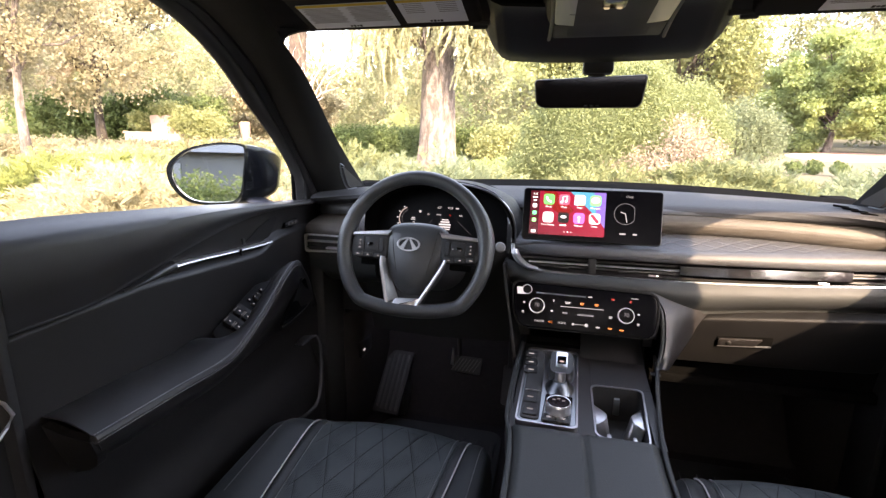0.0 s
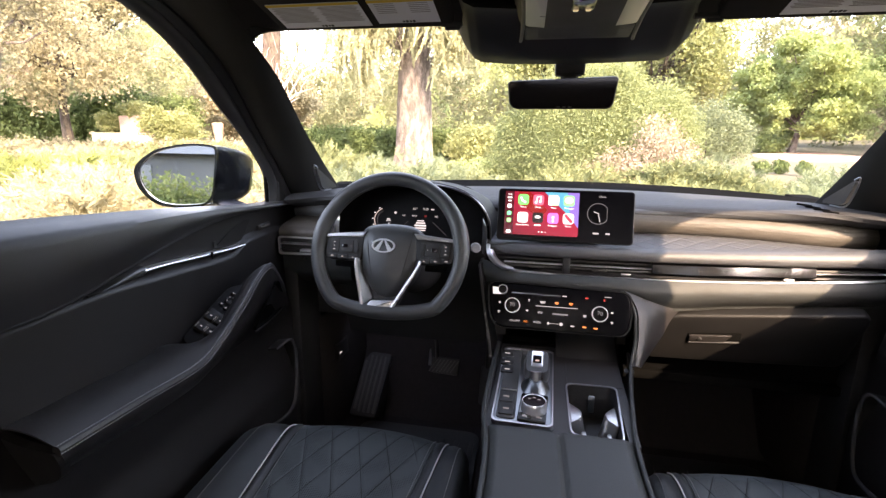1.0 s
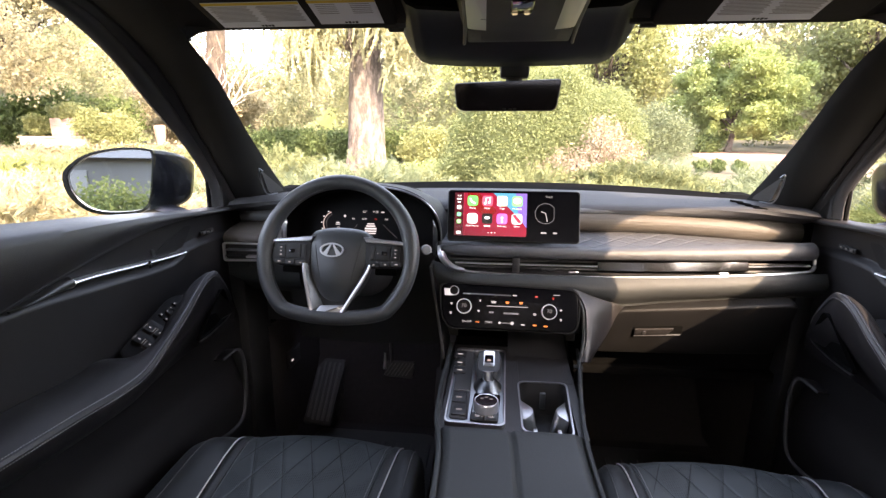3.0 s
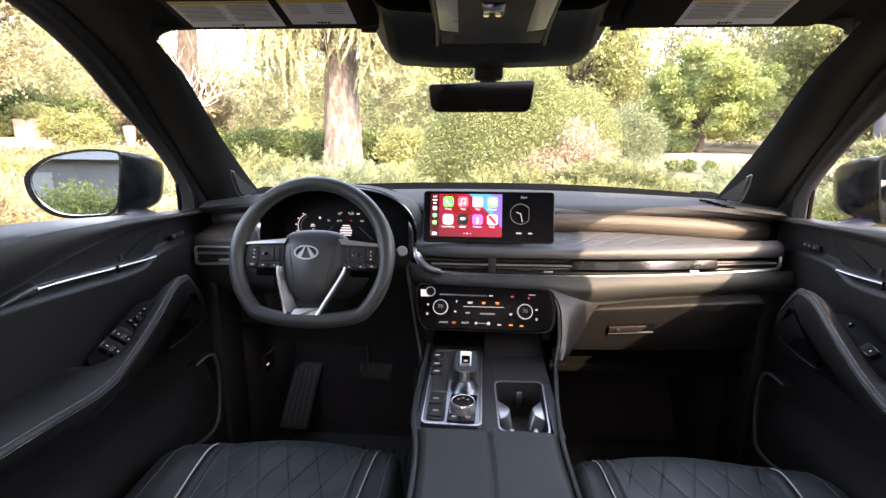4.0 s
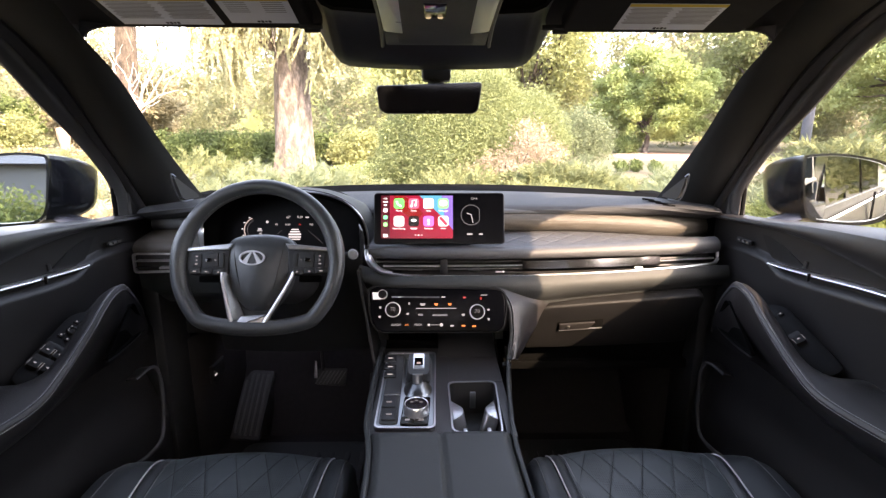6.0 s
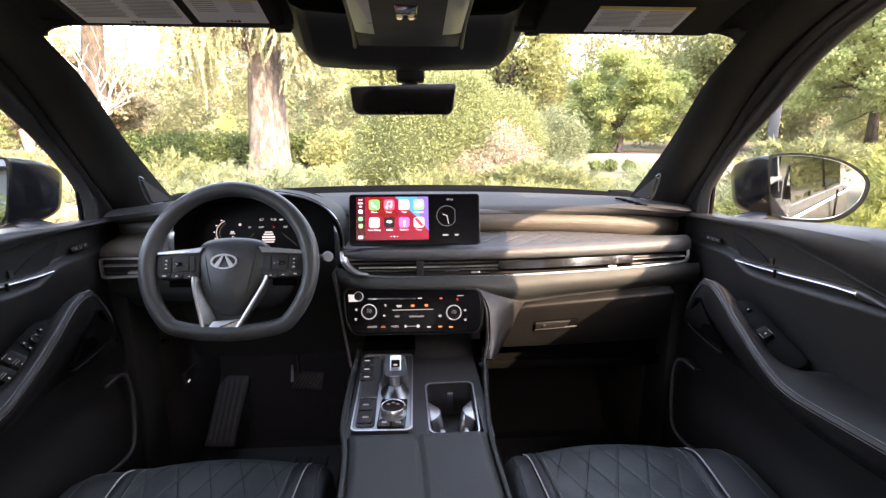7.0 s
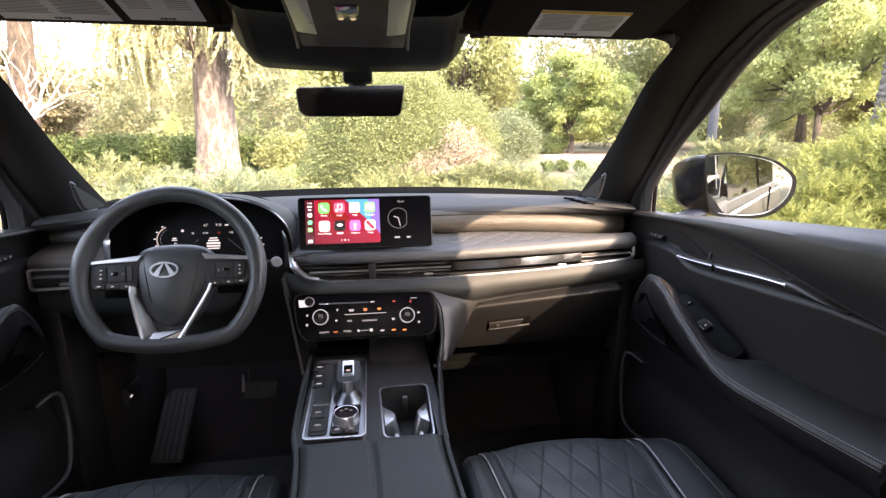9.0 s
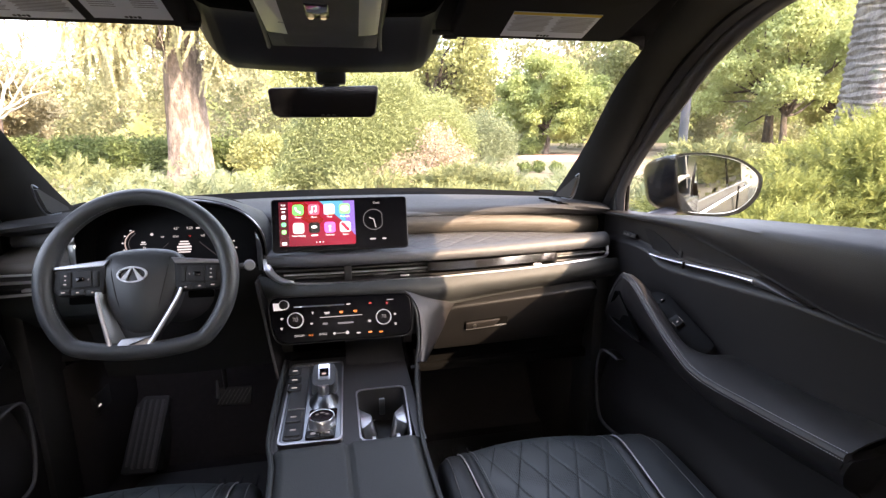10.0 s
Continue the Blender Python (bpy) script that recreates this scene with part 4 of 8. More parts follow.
part("stem", tube([(0.004, 1.715, 1.470), (0.008, 1.722, 1.500), (0.012, 1.715, 1.540)], [0.016, 0.020, 0.028], 12, ratio=0.6, up=(0, 1, 0)), HARD, rm)
part("stem_cover", box(-0.026, 0.044, 1.70, 1.75, 1.500, 1.545, 0.008), HARD, rm)
for k in range(3):
    part("mirror_button", mirrored(slab(rounded(0.008, 0.003, 0.001), 0.004, m=facing((-0.014 + 0.013 * k, 1.688, 1.4275), -6, -4)), 1), HARD, rm)


# ---- dashboard ----
dash = thing("dashboard", "layered black dashboard with quilted shelf, wood roll and metal trim", "dashboard", (0, 1.85, 0.90))


def setback(x):
    return 0.050 * (abs(x) / 0.74) ** 2


def dash_run(name, section, x0, x1, mat, label="", n=61, thick=0.006, shape=None, sharp=38):
    """A strip of the dashboard: the section (y, z) carried across from x0 to x1."""
    sec = [Vector((y, z)) for y, z in section]

    def f(u, v):
        x = x0 + (x1 - x0) * u
        s = v * (len(sec) - 1)
        j = min(int(s), len(sec) - 2)
        p = sec[j].lerp(sec[j + 1], s - j)
        y, z = p.x + setback(x), p.y
        if shape:
            y, z = shape(x, y, z, v)
        return (x, y, z)
    return part(name, surface(f, n, 4 * (len(sec) - 1) + 1, thick), mat, dash, label, sharp=sharp)


def smooth_section(pts, n=14):
    return [(p.x, p.y) for p in curve([(y, z, 0) for y, z in pts], n)]


# top pad, running back to the glass
def top_shape(x, y, z, v):
    y -= setback(x)
    back = 0.24 * (abs(x) / 0.74) ** 2.2 * (1 - v) ** 1.2
    y = y - back + setback(x) * 0.6 * v
    z -= 0.012 * step(0.62, 0.78, abs(x)) * v
    return y, z


dash_run("top_pad", smooth_section([(2.22, 1.172), (2.10, 1.181), (1.95, 1.184), (1.84, 1.180), (1.805, 1.174), (1.795, 1.164), (1.81, 1.156)], 16), -0.765, 0.765, SOFT_TOP, "grained grey-black dash top", shape=top_shape)
dash_run("pad_edge", smooth_section([(1.80, 1.172), (1.792, 1.169), (1.790, 1.164), (1.796, 1.160)], 8), 0.17, 0.768, LEATHER, shape=lambda x, y, z, v: (y - setback(x) * 0.4, z - 0.012 * step(0.62, 0.78, abs(x))))
# defroster slots in the top pad
for k in range(4):
    part("air_slot", moved(box(-0.016, 0.016, -0.005, 0.005, -0.003, 0.002, 0.001), pose(0.612 + 0.010 * k, 1.845 - 0.022 * k, 1.1945 - 0.0025 * k, -3, 6, -20)), MATTE, dash, "black air slot")
def roll_foot(x):
    return ease((-0.165, 0.20, 0.377, 0.536, 0.70, 0.78), (1.116, 1.115, 1.112, 1.101, 1.086, 1.085), x)


def shelf_lip(x):
    return ease((-0.165, 0.0, 0.20, 0.343, 0.488, 0.636, 0.74), (1.092, 1.091, 1.091, 1.095, 1.099, 1.104, 1.107), x)


# left roll takes the lighter leather to make up for missing light
for a, b in ((0.17, 0.771), (-0.771, -0.60)):
    dash_run("wood_roll", smooth_section([(1.806, 1.162), (1.788, 1.157), (1.777, 1.143), (1.779, 1.128), (1.792, 1.117), (1.815, 1.112)], 16), a, b, ROLL if a > 0 else SHELF, "dark open-grain roll" if a > 0 else "left wood roll, lightened to make up for missing light", shape=lambda x, y, z, v: (y - setback(x) * 0.4, z - 0.017 * step(0.42, 0.82, abs(x)) * (1 - v) + (roll_foot(x) - 1.112) * v if x > 0 else z - 0.010 * step(0.5, 0.78, -x) * (1 - v)))


# quilted shelf with its padded front edge
def quilt(x, y, size=0.062, run=0.055, line=0.045):
    a = (x / size + y / run)
    b = (x / size - y / run)
    da = abs(a - round(a))
    db = abs(b - round(b))
    return -0.0022 * (math.exp(-(da / line) ** 2) + math.exp(-(db / line) ** 2))


def shelf(u, v):
    x = -0.165 + 0.905 * u
    hook = step(-0.05, -0.165, x)
    y = 1.815 - 0.150 * v
    z = (roll_foot(x) - 0.001) * (1 - v) + shelf_lip(x) * v
    y += setback(x) * (0.6 + 0.4 * v) + hook * 0.030
    return (x, y, z + 1.9 * quilt(x, y) * min(1, 6 * v * (1 - v)))


part("quilted_shelf", surface(shelf, 240, 46, 0.004), SHELF, dash, "grey quilted leather shelf", sharp=60)
dash_run("shelf_edge", smooth_section([(1.668, 1.1015), (1.655, 1.100), (1.646, 1.094), (1.643, 1.084), (1.648, 1.075), (1.665, 1.070)], 16), -0.172, 0.745, SHELF, "padded grey shelf edge",
         shape=lambda x, y, z, v: (y + step(-0.05, -0.172, x) * 0.030, z + (shelf_lip(x) - 1.1015) * (1 - v) + 0.004 * v))
dash_run("shelf_welt", [(1.6660, 1.1025), (1.6625, 1.1035), (1.659, 1.1022)], -0.165, 0.74, SOFT, thick=0.001, shape=lambda x, y, z, v: (y, z + shelf_lip(x) - 1.1015))
# left end: trim shelf and pad edge beside the wheel
dash_run("end_shelf", smooth_section([(1.80, 1.116), (1.72, 1.108), (1.668, 1.100), (1.652, 1.092), (1.650, 1.082), (1.662, 1.073)], 16), -0.765, -0.585, ROLL, "open-grain trim at the end of the dashboard")

# vent slot
dash_run("vent_back", [(1.665, 1.074), (1.705, 1.072), (1.71, 1.035), (1.655, 1.030)], -0.160, 0.742, HARD)
for z0, yy in ((1.0605, 1.662), (1.0445, 1.652)):
    dash_run("vent_slat", [(yy + 0.030, z0 + 0.003), (yy, z0 + 0.0012), (yy - 0.001, z0 - 0.0012), (yy + 0.030, z0 - 0.001)], -0.145, 0.735, HARD, thick=0.0006)
dash_run("bright_slat", [(1.652, 1.0545), (1.6475, 1.0540), (1.6475, 1.0518), (1.652, 1.0512)], -0.125, 0.737, CHROME, "thin bright slat", thick=0.0006,
         shape=lambda x, y, z, v: (y, z + 0.006 * step(0.3, 0.74, x)))
part("vent_divider", box(0.018, 0.036, 1.640, 1.70, 1.032, 1.072, 0.002), HARD, dash)
for x in (-0.045, 0.105):
    part("vent_tab", box(x - 0.017, x + 0.017, 1.640, 1.668, 1.0425, 1.0475, 0.0015), RUBBER, dash)
dash_run("metal_inlay", [(1.660, 1.0660), (1.6480, 1.0640), (1.6432, 1.0450), (1.647, 1.0415)], 0.225, 0.585, INLAY, "gloss metal inlay with painted reflection streaks", thick=0.001, shape=lambda x, y, z, v: (y, z + 0.006 * step(0.3, 0.74, x)))
sweep = [(-0.168, 1.668, 1.090), (-0.163, 1.648, 1.068), (-0.145, 1.634, 1.050), (-0.11, 1.628, 1.039), (-0.05, 1.626, 1.034), (0.08, 1.627, 1.031), (0.25, 1.632, 1.032), (0.45, 1.645, 1.036), (0.62, 1.664, 1.042), (0.715, 1.681, 1.047), (0.740, 1.690, 1.054), (0.743, 1.696, 1.078)]
part("metal_sweep", tube(curve(sweep, 80), 0.0052, 8, ratio=0.75), CHROME, dash, "bright metal strip sweeping under the vents")
part("vent_toggle", slab(rounded(0.022, 0.005, 0.002), 0.008, 0.001, m=facing((0.165, 1.630, 1.043), 20)), SILVER, dash)
part("vent_toggle", slab(rounded(0.022, 0.005, 0.002), 0.008, 0.001, m=facing((0.52, 1.650, 1.046), 20)), SILVER, dash)
part("hook_cap", tube(curve([(-0.158, 1.640, 1.083), (-0.150, 1.630, 1.066), (-0.128, 1.622, 1.048), (-0.10, 1.622, 1.042)], 16), [0.004 + 0.009 * math.sin(math.pi * (0.1 + 0.8 * i / 15)) for i in range(16)], 8, ratio=0.6), CHROME, dash, "bright hooked end of the trim")
# left end vent
lv = corners([(-0.066, -0.030), (0.070, -0.026), (0.070, 0.022), (-0.070, 0.022)], 0.010, 5)
lm = facing((-0.692, 1.682, 1.058), 8)
part("end_vent_tab", box(-0.690, -0.655, 1.668, 1.684, 1.0415, 1.0475, 0.001), CHROME, dash, "bright vent tab")
part("end_vent_frame", band(lv, [(x * 0.94, y * 0.80) for x, y in lv], 0.010, lm @ pose(0, 0, 0.003)), CHROME, dash, "bright frame of the end vent")
part("end_vent_back", slab([(x * 0.95, y * 0.84) for x, y in lv], 0.03, m=lm @ pose(0, 0, -0.012)), HARD, dash)
for k in range(2):
    part("end_vent_slat", box(-0.752, -0.632, 1.676, 1.70, 1.043 + 0.016 * k, 1.0455 + 0.016 * k), CHROME if k else HARD, dash)
dash_run("end_panel", smooth_section([(1.69, 1.036), (1.672, 1.030), (1.665, 1.00), (1.675, 0.965), (1.72, 0.93)], 14), -0.765, -0.55, LEATHER_GREY)
part("end_switch_plate", slab(rounded(0.075, 0.016, 0.004), 0.01, 0.002, m=facing((-0.672, 1.705, 1.012), -5)), HARD, dash)
for k in range(2):
    part("end_switch", lathe([(0.005, 0), (0.005, 0.003), (0.004, 0.004)], 14, facing((-0.692 + 0.037 * k, 1.7045, 1.012), -5)), RUBBER, dash)

# lower pad, flowing down into the column beside the heater panel
LOWX, LOWZ = (-0.18, 0.10, 0.165, 0.20, 0.24, 0.30, 0.41, 0.56, 0.74), (0.992, 0.990, 0.986, 0.972, 0.962, 0.958, 0.969, 0.978, 0.985)


def low_pad(u, v):
    x = -0.185 + 0.945 * u
    zb = ease(LOWX, LOWZ, x)
    zt = 1.030 + 0.014 * step(0.3, 0.74, x) + 0.020 * step(-0.10, -0.185, x)
    z = zt + (zb - zt) * v
    y = 1.626 - 0.018 * math.sin(math.pi * min(1, 1.15 * v)) + setback(x) * 0.9 + 0.02 * v * step(0.2, 0.35, x) + 0.03 * step(-0.10, -0.185, x)
    return (x, y, z)


part("lower_pad", surface(low_pad, 90, 16, 0.006), LEATHER_GREY, dash, "soft graphite lower dash pad", sharp=60)


COL_L = curve([(0.140, 1.612, 1.016), (0.168, 1.602, 0.998), (0.186, 1.580, 0.970), (0.189, 1.560, 0.935), (0.187, 1.538, 0.900), (0.177, 1.508, 0.860)], 31)
COL_R = curve([(0.330, 1.662, 0.975), (0.296, 1.652, 0.958), (0.272, 1.640, 0.932), (0.254, 1.622, 0.902), (0.228, 1.585, 0.880), (0.193, 1.525, 0.858)], 31)


def column(u, v):
    # from the pad down to the console's side
    p = COL_L[round(v * 30)].lerp(COL_R[round(v * 30)], u)
    return (p.x, p.y - (0.001 + 0.016 * step(0.0, 0.7, v) * (1 - 0.6 * v)) * math.sin(math.pi * u), p.z + (0.001 + 0.005 * step(0.0, 0.5, v)) * math.sin(math.pi * u))


# a darker skin than the pad above paints in the column's shade
part("pad_column", surface(column, 21, 31, 0.006), SOFT, dash, "pad running down to the console, darkened for shade", sharp=70)
part("column_welt", tube([p + Vector((-0.004, -0.001, 0.001)) for p in COL_L[3:]], 0.0042, 8), LEATHER_GREY, dash)
st = bmesh.new()
for i in range(5, 30):
    for k in (0.05, 0.55):
        a = Vector(column(0.06, i / 30))
        nxt = Vector(column(0.06, min(1, (i + 1) / 30)))
        st = join(st, tube([a.lerp(nxt, k) + Vector((0, -0.0014, 0.0006)), a.lerp(nxt, k + 0.34) + Vector((0, -0.0014, 0.0006))], 0.0008, 4))
part("column_stitching", st, THREAD, dash)
part("column_joint", box(0.160, 0.180, 1.495, 1.512, 0.853, 0.857), RUBBER, dash)

# glove box
gm = facing((0, 1.664, 0.882), -22) @ Matrix.Scale(0.9575, 4)
go = corners([(0.290, 0.071), (0.722, 0.112), (0.712, -0.062), (0.470, -0.077), (0.246, -0.084), (0.264, 0.030)], 0.026, 6)
# a darker plastic on the lid holds down its brightness in the sun
part("glovebox_lid", slab(go, 0.03, 0.008, 3, gm), HOUSING, dash, "glove box lid, darkened to hold down its sunlit tone")
hm = gm @ pose(0.401, 0.009, 0.0012, 0, 0, 5)
part("lid_handle_recess", slab(rounded(0.124, 0.030, 0.005), 0.002, 0.0006, m=hm), MATTE, dash, "black recessed lid handle")
part("lid_handle", slab(corners([(-0.058, -0.011), (0.024, -0.011), (0.040, 0.010), (-0.058, 0.011)], 0.004, 4), 0.005, 0.0015, m=hm @ pose(0, 0, 0.0052)), SOFT, dash)
# this pale strip paints light onto the handle's lower lip
part("lid_lip", slab(corners([(-0.060, -0.0145), (0.060, -0.0145), (0.058, -0.0118), (-0.058, -0.0118)], 0.001, 2), 0.004, 0.0008, m=hm @ pose(0, 0, 0.0048)), SHELF, dash, "lid handle lip, pale to paint in its lit edge")
part("lid_lock", lathe([(0.005, 0), (0.005, 0.002), (0.003, 0.0025)], 14, hm @ pose(-0.034, 0, 0.0055)), SILVER, dash, "small metal lock")
# near-black colour paints in the shade under the glove box
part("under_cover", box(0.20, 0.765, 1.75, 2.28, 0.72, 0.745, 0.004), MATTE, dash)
part("end_cap", join(box(0.725, 0.79, 1.715, 1.86, 0.36, 1.03, 0.01), box(0.745, 0.79, 1.825, 1.90, 1.02, 1.155, 0.01)), HARD, dash)
part("end_cap", join(box(-0.79, -0.725, 1.715, 1.86, 0.36, 1.03, 0.01), box(-0.79, -0.745, 1.825, 1.90, 1.02, 1.155, 0.01)), HARD, dash)
# closures added to shut out light leaks beside the dashboard
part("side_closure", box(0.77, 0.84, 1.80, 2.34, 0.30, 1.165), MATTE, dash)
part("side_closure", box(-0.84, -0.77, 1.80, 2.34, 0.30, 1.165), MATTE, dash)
# near-black surround stands in for shade round the lid
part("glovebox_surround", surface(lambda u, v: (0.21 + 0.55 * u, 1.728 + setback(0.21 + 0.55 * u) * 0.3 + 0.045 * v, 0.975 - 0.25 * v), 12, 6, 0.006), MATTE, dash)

# knee panel under the wheel
part("knee_panel", surface(lambda u, v: (-0.60 + 0.42 * u, 1.69 + 0.11 * v - 0.02 * math.sin(math.pi * u), 1.07 - 0.30 * v), 16, 10, 0.006), HARD, dash)
part("driver_side_panel", surface(lambda u, v: (-0.18 + 0.045 * v, 1.615 - 0.095 * v + 0.12 * (1 - u), 1.05 - 0.20 * v), 8, 10, 0.006), SOFT, dash)
part("dash_core", join(box(-0.76, 0.76, 1.84, 2.02, 0.80, 1.155), box(-0.16, 0.18, 1.64, 1.90, 0.86, 1.035), box(-0.60, -0.16, 1.84, 2.05, 0.9, 1.16)), HARD, dash)

# instrument binnacle
BC = -0.376


def hood(u, v):
    a = math.pi * (1.04 - 1.08 * u)
    w = 0.212 - 0.0 * v
    y = 1.665 + 0.30 * v
    rise = 0.137 - 0.058 * step(0.1, 1.0, v)
    c, s_ = math.cos(a), math.sin(a)
    x = BC + w * math.copysign(abs(c) ** 0.72, c) * (1 + 0.12 * v)
    return (x, y + 0.02 * (1 - s_), 1.108 + rise * math.copysign(abs(s_) ** 0.80, s_))


part("hood", surface(hood, 49, 14, 0.008), HOUSING, dash, "grained instrument hood")
part("hood_trim", tube([Vector(hood(u, 0)) + Vector((0, -0.004, -0.004)) for u in np.linspace(0, 1, 60)], 0.0026, 6), SILVER, dash, "thin metal line round the hood")


def throat(u, v):
    a = math.pi * (1.04 - 1.08 * u)
    c, s_ = math.cos(a), math.sin(a)
    w = 0.206 - 0.016 * v
    return (BC + w * math.copysign(abs(c) ** 0.72, c), 1.667 + 0.085 * v, 1.108 + (0.131 - 0.020 * v) * math.copysign(abs(s_) ** 0.80, s_))


part("hood_throat", surface(throat, 49, 6, 0.004), MATTE, dash)
for sx, z in ((-1, 1.10), (1, 1.095)):
    # right bezel takes a darker metal to paint down its brightness
    part("side_bezel", tube(curve([(BC + sx * 0.196, 1.668, z - 0.03), (BC + sx * 0.199, 1.664, z + 0.01), (BC + sx * 0.197, 1.664, z + 0.045), (BC + sx * 0.192, 1.668, z + 0.062)], 14), [0.003 + 0.005 * math.sin(math.pi * i / 13) for i in range(14)], 8, ratio=0.5), CHROME if sx < 0 else DARK_METAL, dash, "metal side bezel")

cl = thing("instrument_cluster", "black digital instrument screen with lit gauges", "instrument cluster", (BC, 1.76, 1.05))
cm = facing((BC, 1.752, 1.135), 18)
part("panel", slab(corners([(-0.20, -0.085), (0.20, -0.085), (0.195, 0.06), (0.12, 0.100), (-0.12, 0.100), (-0.195, 0.06)], 0.03, 5), 0.02, 0.002, m=cm), MATTE_SCREEN, cl)
RIM_GLOW = glow("gauge_rim", (0.7, 0.62, 0.6), 0.05)
for sx, gx, gy in ((-1, -0.084, -0.008), (1, 0.088, -0.030)):
    ang = np.linspace(2.05, 4.1, 16)
    part("gauge_arc", tube([cm @ Vector((gx - sx * 0.038 * math.cos(a), gy + 0.034 * math.sin(a), 0.002)) for a in ang], 0.0014, 5), RIM_GLOW, cl, "pale gauge arc")
    part("gauge_arc", tube([cm @ Vector((gx - sx * 0.030 * math.cos(a), gy + 0.027 * math.sin(a), 0.002)) for a in ang], 0.0007, 5), DIM_LINE, cl, "dim inner gauge arc")
    for q in range(4):
        a = 2.2 + q * 0.45
        part("gauge_tick", slab(rounded(0.005, 0.003, 0.001), 0.0005, m=cm @ pose(gx - sx * 0.043 * math.cos(a), gy + 0.039 * math.sin(a), 0.002)), WHITE_MARK, cl)
text("P", 0.014, cm @ pose(-0.0795, -0.0225, 0.0015), WHITE_MARK, cl, "lit gear letter")
part("mode_icon", join(slab(rounded(0.010, 0.004, 0.002), 0.0005, m=cm @ pose(-0.0815, -0.0065, 0.0015)), slab(rounded(0.014, 0.002, 0.001), 0.0005, m=cm @ pose(-0.0815, -0.011, 0.0015))), WHITE_MARK, cl)
text("9:28", 0.0085, cm @ pose(0.0232, 0.0248, 0.0015), WHITE_MARK, cl, "lit clock figures")
text("62°", 0.0085, cm @ pose(-0.007, 0.0248, 0.0015), WHITE_MARK, cl, "lit temperature")
part("small_mark", slab(rounded(0.009, 0.0035, 0.001), 0.0005, m=cm @ pose(0.0425, 0.0245, 0.0015)), WHITE_MARK, cl)
for wd, x, mt in (("W", -0.0381, WHITE_MARK), ("NW", -0.008, WHITE_MARK), ("N", 0.0237, RED_MARK), ("NE", 0.0539, WHITE_MARK)):
    text(wd, 0.0075, cm @ pose(x, 0.0049, 0.0015), mt, cl, "lit compass letters")
part("lamp_dot", lathe([(0.0035, 0), (0.0035, 0.0006)], 12, cm @ pose(-0.0625, 0.0124, 0.001)), WHITE_MARK, cl)
car = bmesh.new()
for w, h, y in ((0.020, 0.0030, -0.008), (0.026, 0.004, -0.014), (0.033, 0.005, -0.021), (0.033, 0.004, -0.028), (0.030, 0.003, -0.034)):
    car = join(car, slab(rounded(w, h, 0.0015), 0.0005, m=cm @ pose(0.0107, y, 0.0015)))
part("car_picture", car, glow("pale_screen_grey", (0.6, 0.6, 0.62), 0.09), cl, "small grey car picture")
for x0, x1 in ((0.045, 0.085), (-0.025, -0.060)):
    part("road_line", tube([cm @ Vector((x0, -0.01, 0.0012)), cm @ Vector((x1, -0.045, 0.0012))], 0.0005, 4), DIM_LINE, cl)

# ---- centre screen ----
cs = thing("centre_screen", "wide black touch screen showing coloured app icons and a clock", "touch screen", (0.017, 1.68, 1.10))
sm = facing((0.016, 1.680, 1.169), 17)
SW, SH = 0.329, 0.130
part("screen_case", slab(rounded(SW, SH, 0.009), 0.016, 0.003, 3, sm), HARD, cs, "black screen case")
part("screen_glass", slab(rounded(SW - 0.005, SH - 0.005, 0.007), 0.002, m=sm @ pose(0, 0, 0.0006)), COATED, cs, "gloss black screen glass")
part("screen_foot", box(-0.08, 0.11, 1.70, 1.76, 1.09, 1.16, 0.006), HARD, cs)
X0, X1, Y0, Y1 = -0.146, 0.034, -0.051, 0.057
wp, wnod, wl, wb = material("wallpaper_picture")
tcw = wnod.new("ShaderNodeTexCoord")
sep = wnod.new("ShaderNodeSeparateXYZ")
wl.new(tcw.outputs["Generated"], sep.inputs[0])
mixa = wnod.new("ShaderNodeMath")
mixa.operation = "MULTIPLY_ADD"
mixa.inputs[1].default_value = 1.0
wl.new(sep.outputs["X"], mixa.inputs[0])
wl.new(sep.outputs["Z"], mixa.inputs[2])
rampw = wnod.new("ShaderNodeValToRGB")
rampw.color_ramp.interpolation = "LINEAR"
e = rampw.color_ramp.elements
e[0].position, e[0].color = 0.0, (0.30, 0.015, 0.04, 1)
e[1].position, e[1].color = 1.0, (0.62, 0.02, 0.07, 1)
wl.new(mixa.outputs[0], rampw.inputs[0])
wb.inputs["Base Color"].default_value = (0, 0, 0, 1)
wb.inputs["Roughness"].default_value = 0.3
wl.new(rampw.outputs[0], wb.inputs["Emission Color"])
wb.inputs["Emission Strength"].default_value = 0.052
part("picture_area", slab(corners([(X0, Y0), (X1, Y0), (X1, Y1), (X0, Y1)], 0.004, 3), 0.0008, m=sm @ pose(0, 0, 0.0012)), wp, cs, "red wallpaper area")
part("picture_area", slab([(-0.058, Y1), (-0.050, Y1), (X1, -0.022), (X1, Y1)], 0.0004, m=sm @ pose(0, 0, 0.0015)), glow("blue_wallpaper", (0.08, 0.42, 0.62), 0.09), cs, "teal wallpaper corner")
part("picture_area", slab([(0.006, Y1), (X1, Y1), (X1, -0.030), (0.014, -0.004)], 0.0003, m=sm @ pose(0, 0, 0.0018)), glow("violet_wallpaper", (0.26, 0.17, 0.62), 0.09), cs, "violet wallpaper corner")
part("picture_area", slab([(-0.114, Y1), (-0.086, Y1), (-0.040, 0.012), (-0.060, -0.010), (-0.114, 0.03)], 0.0003, m=sm @ pose(0, 0, 0.0014)), glow("dark_red_wallpaper", (0.42, 0.02, 0.02), 0.06), cs, "dark red wallpaper fold")
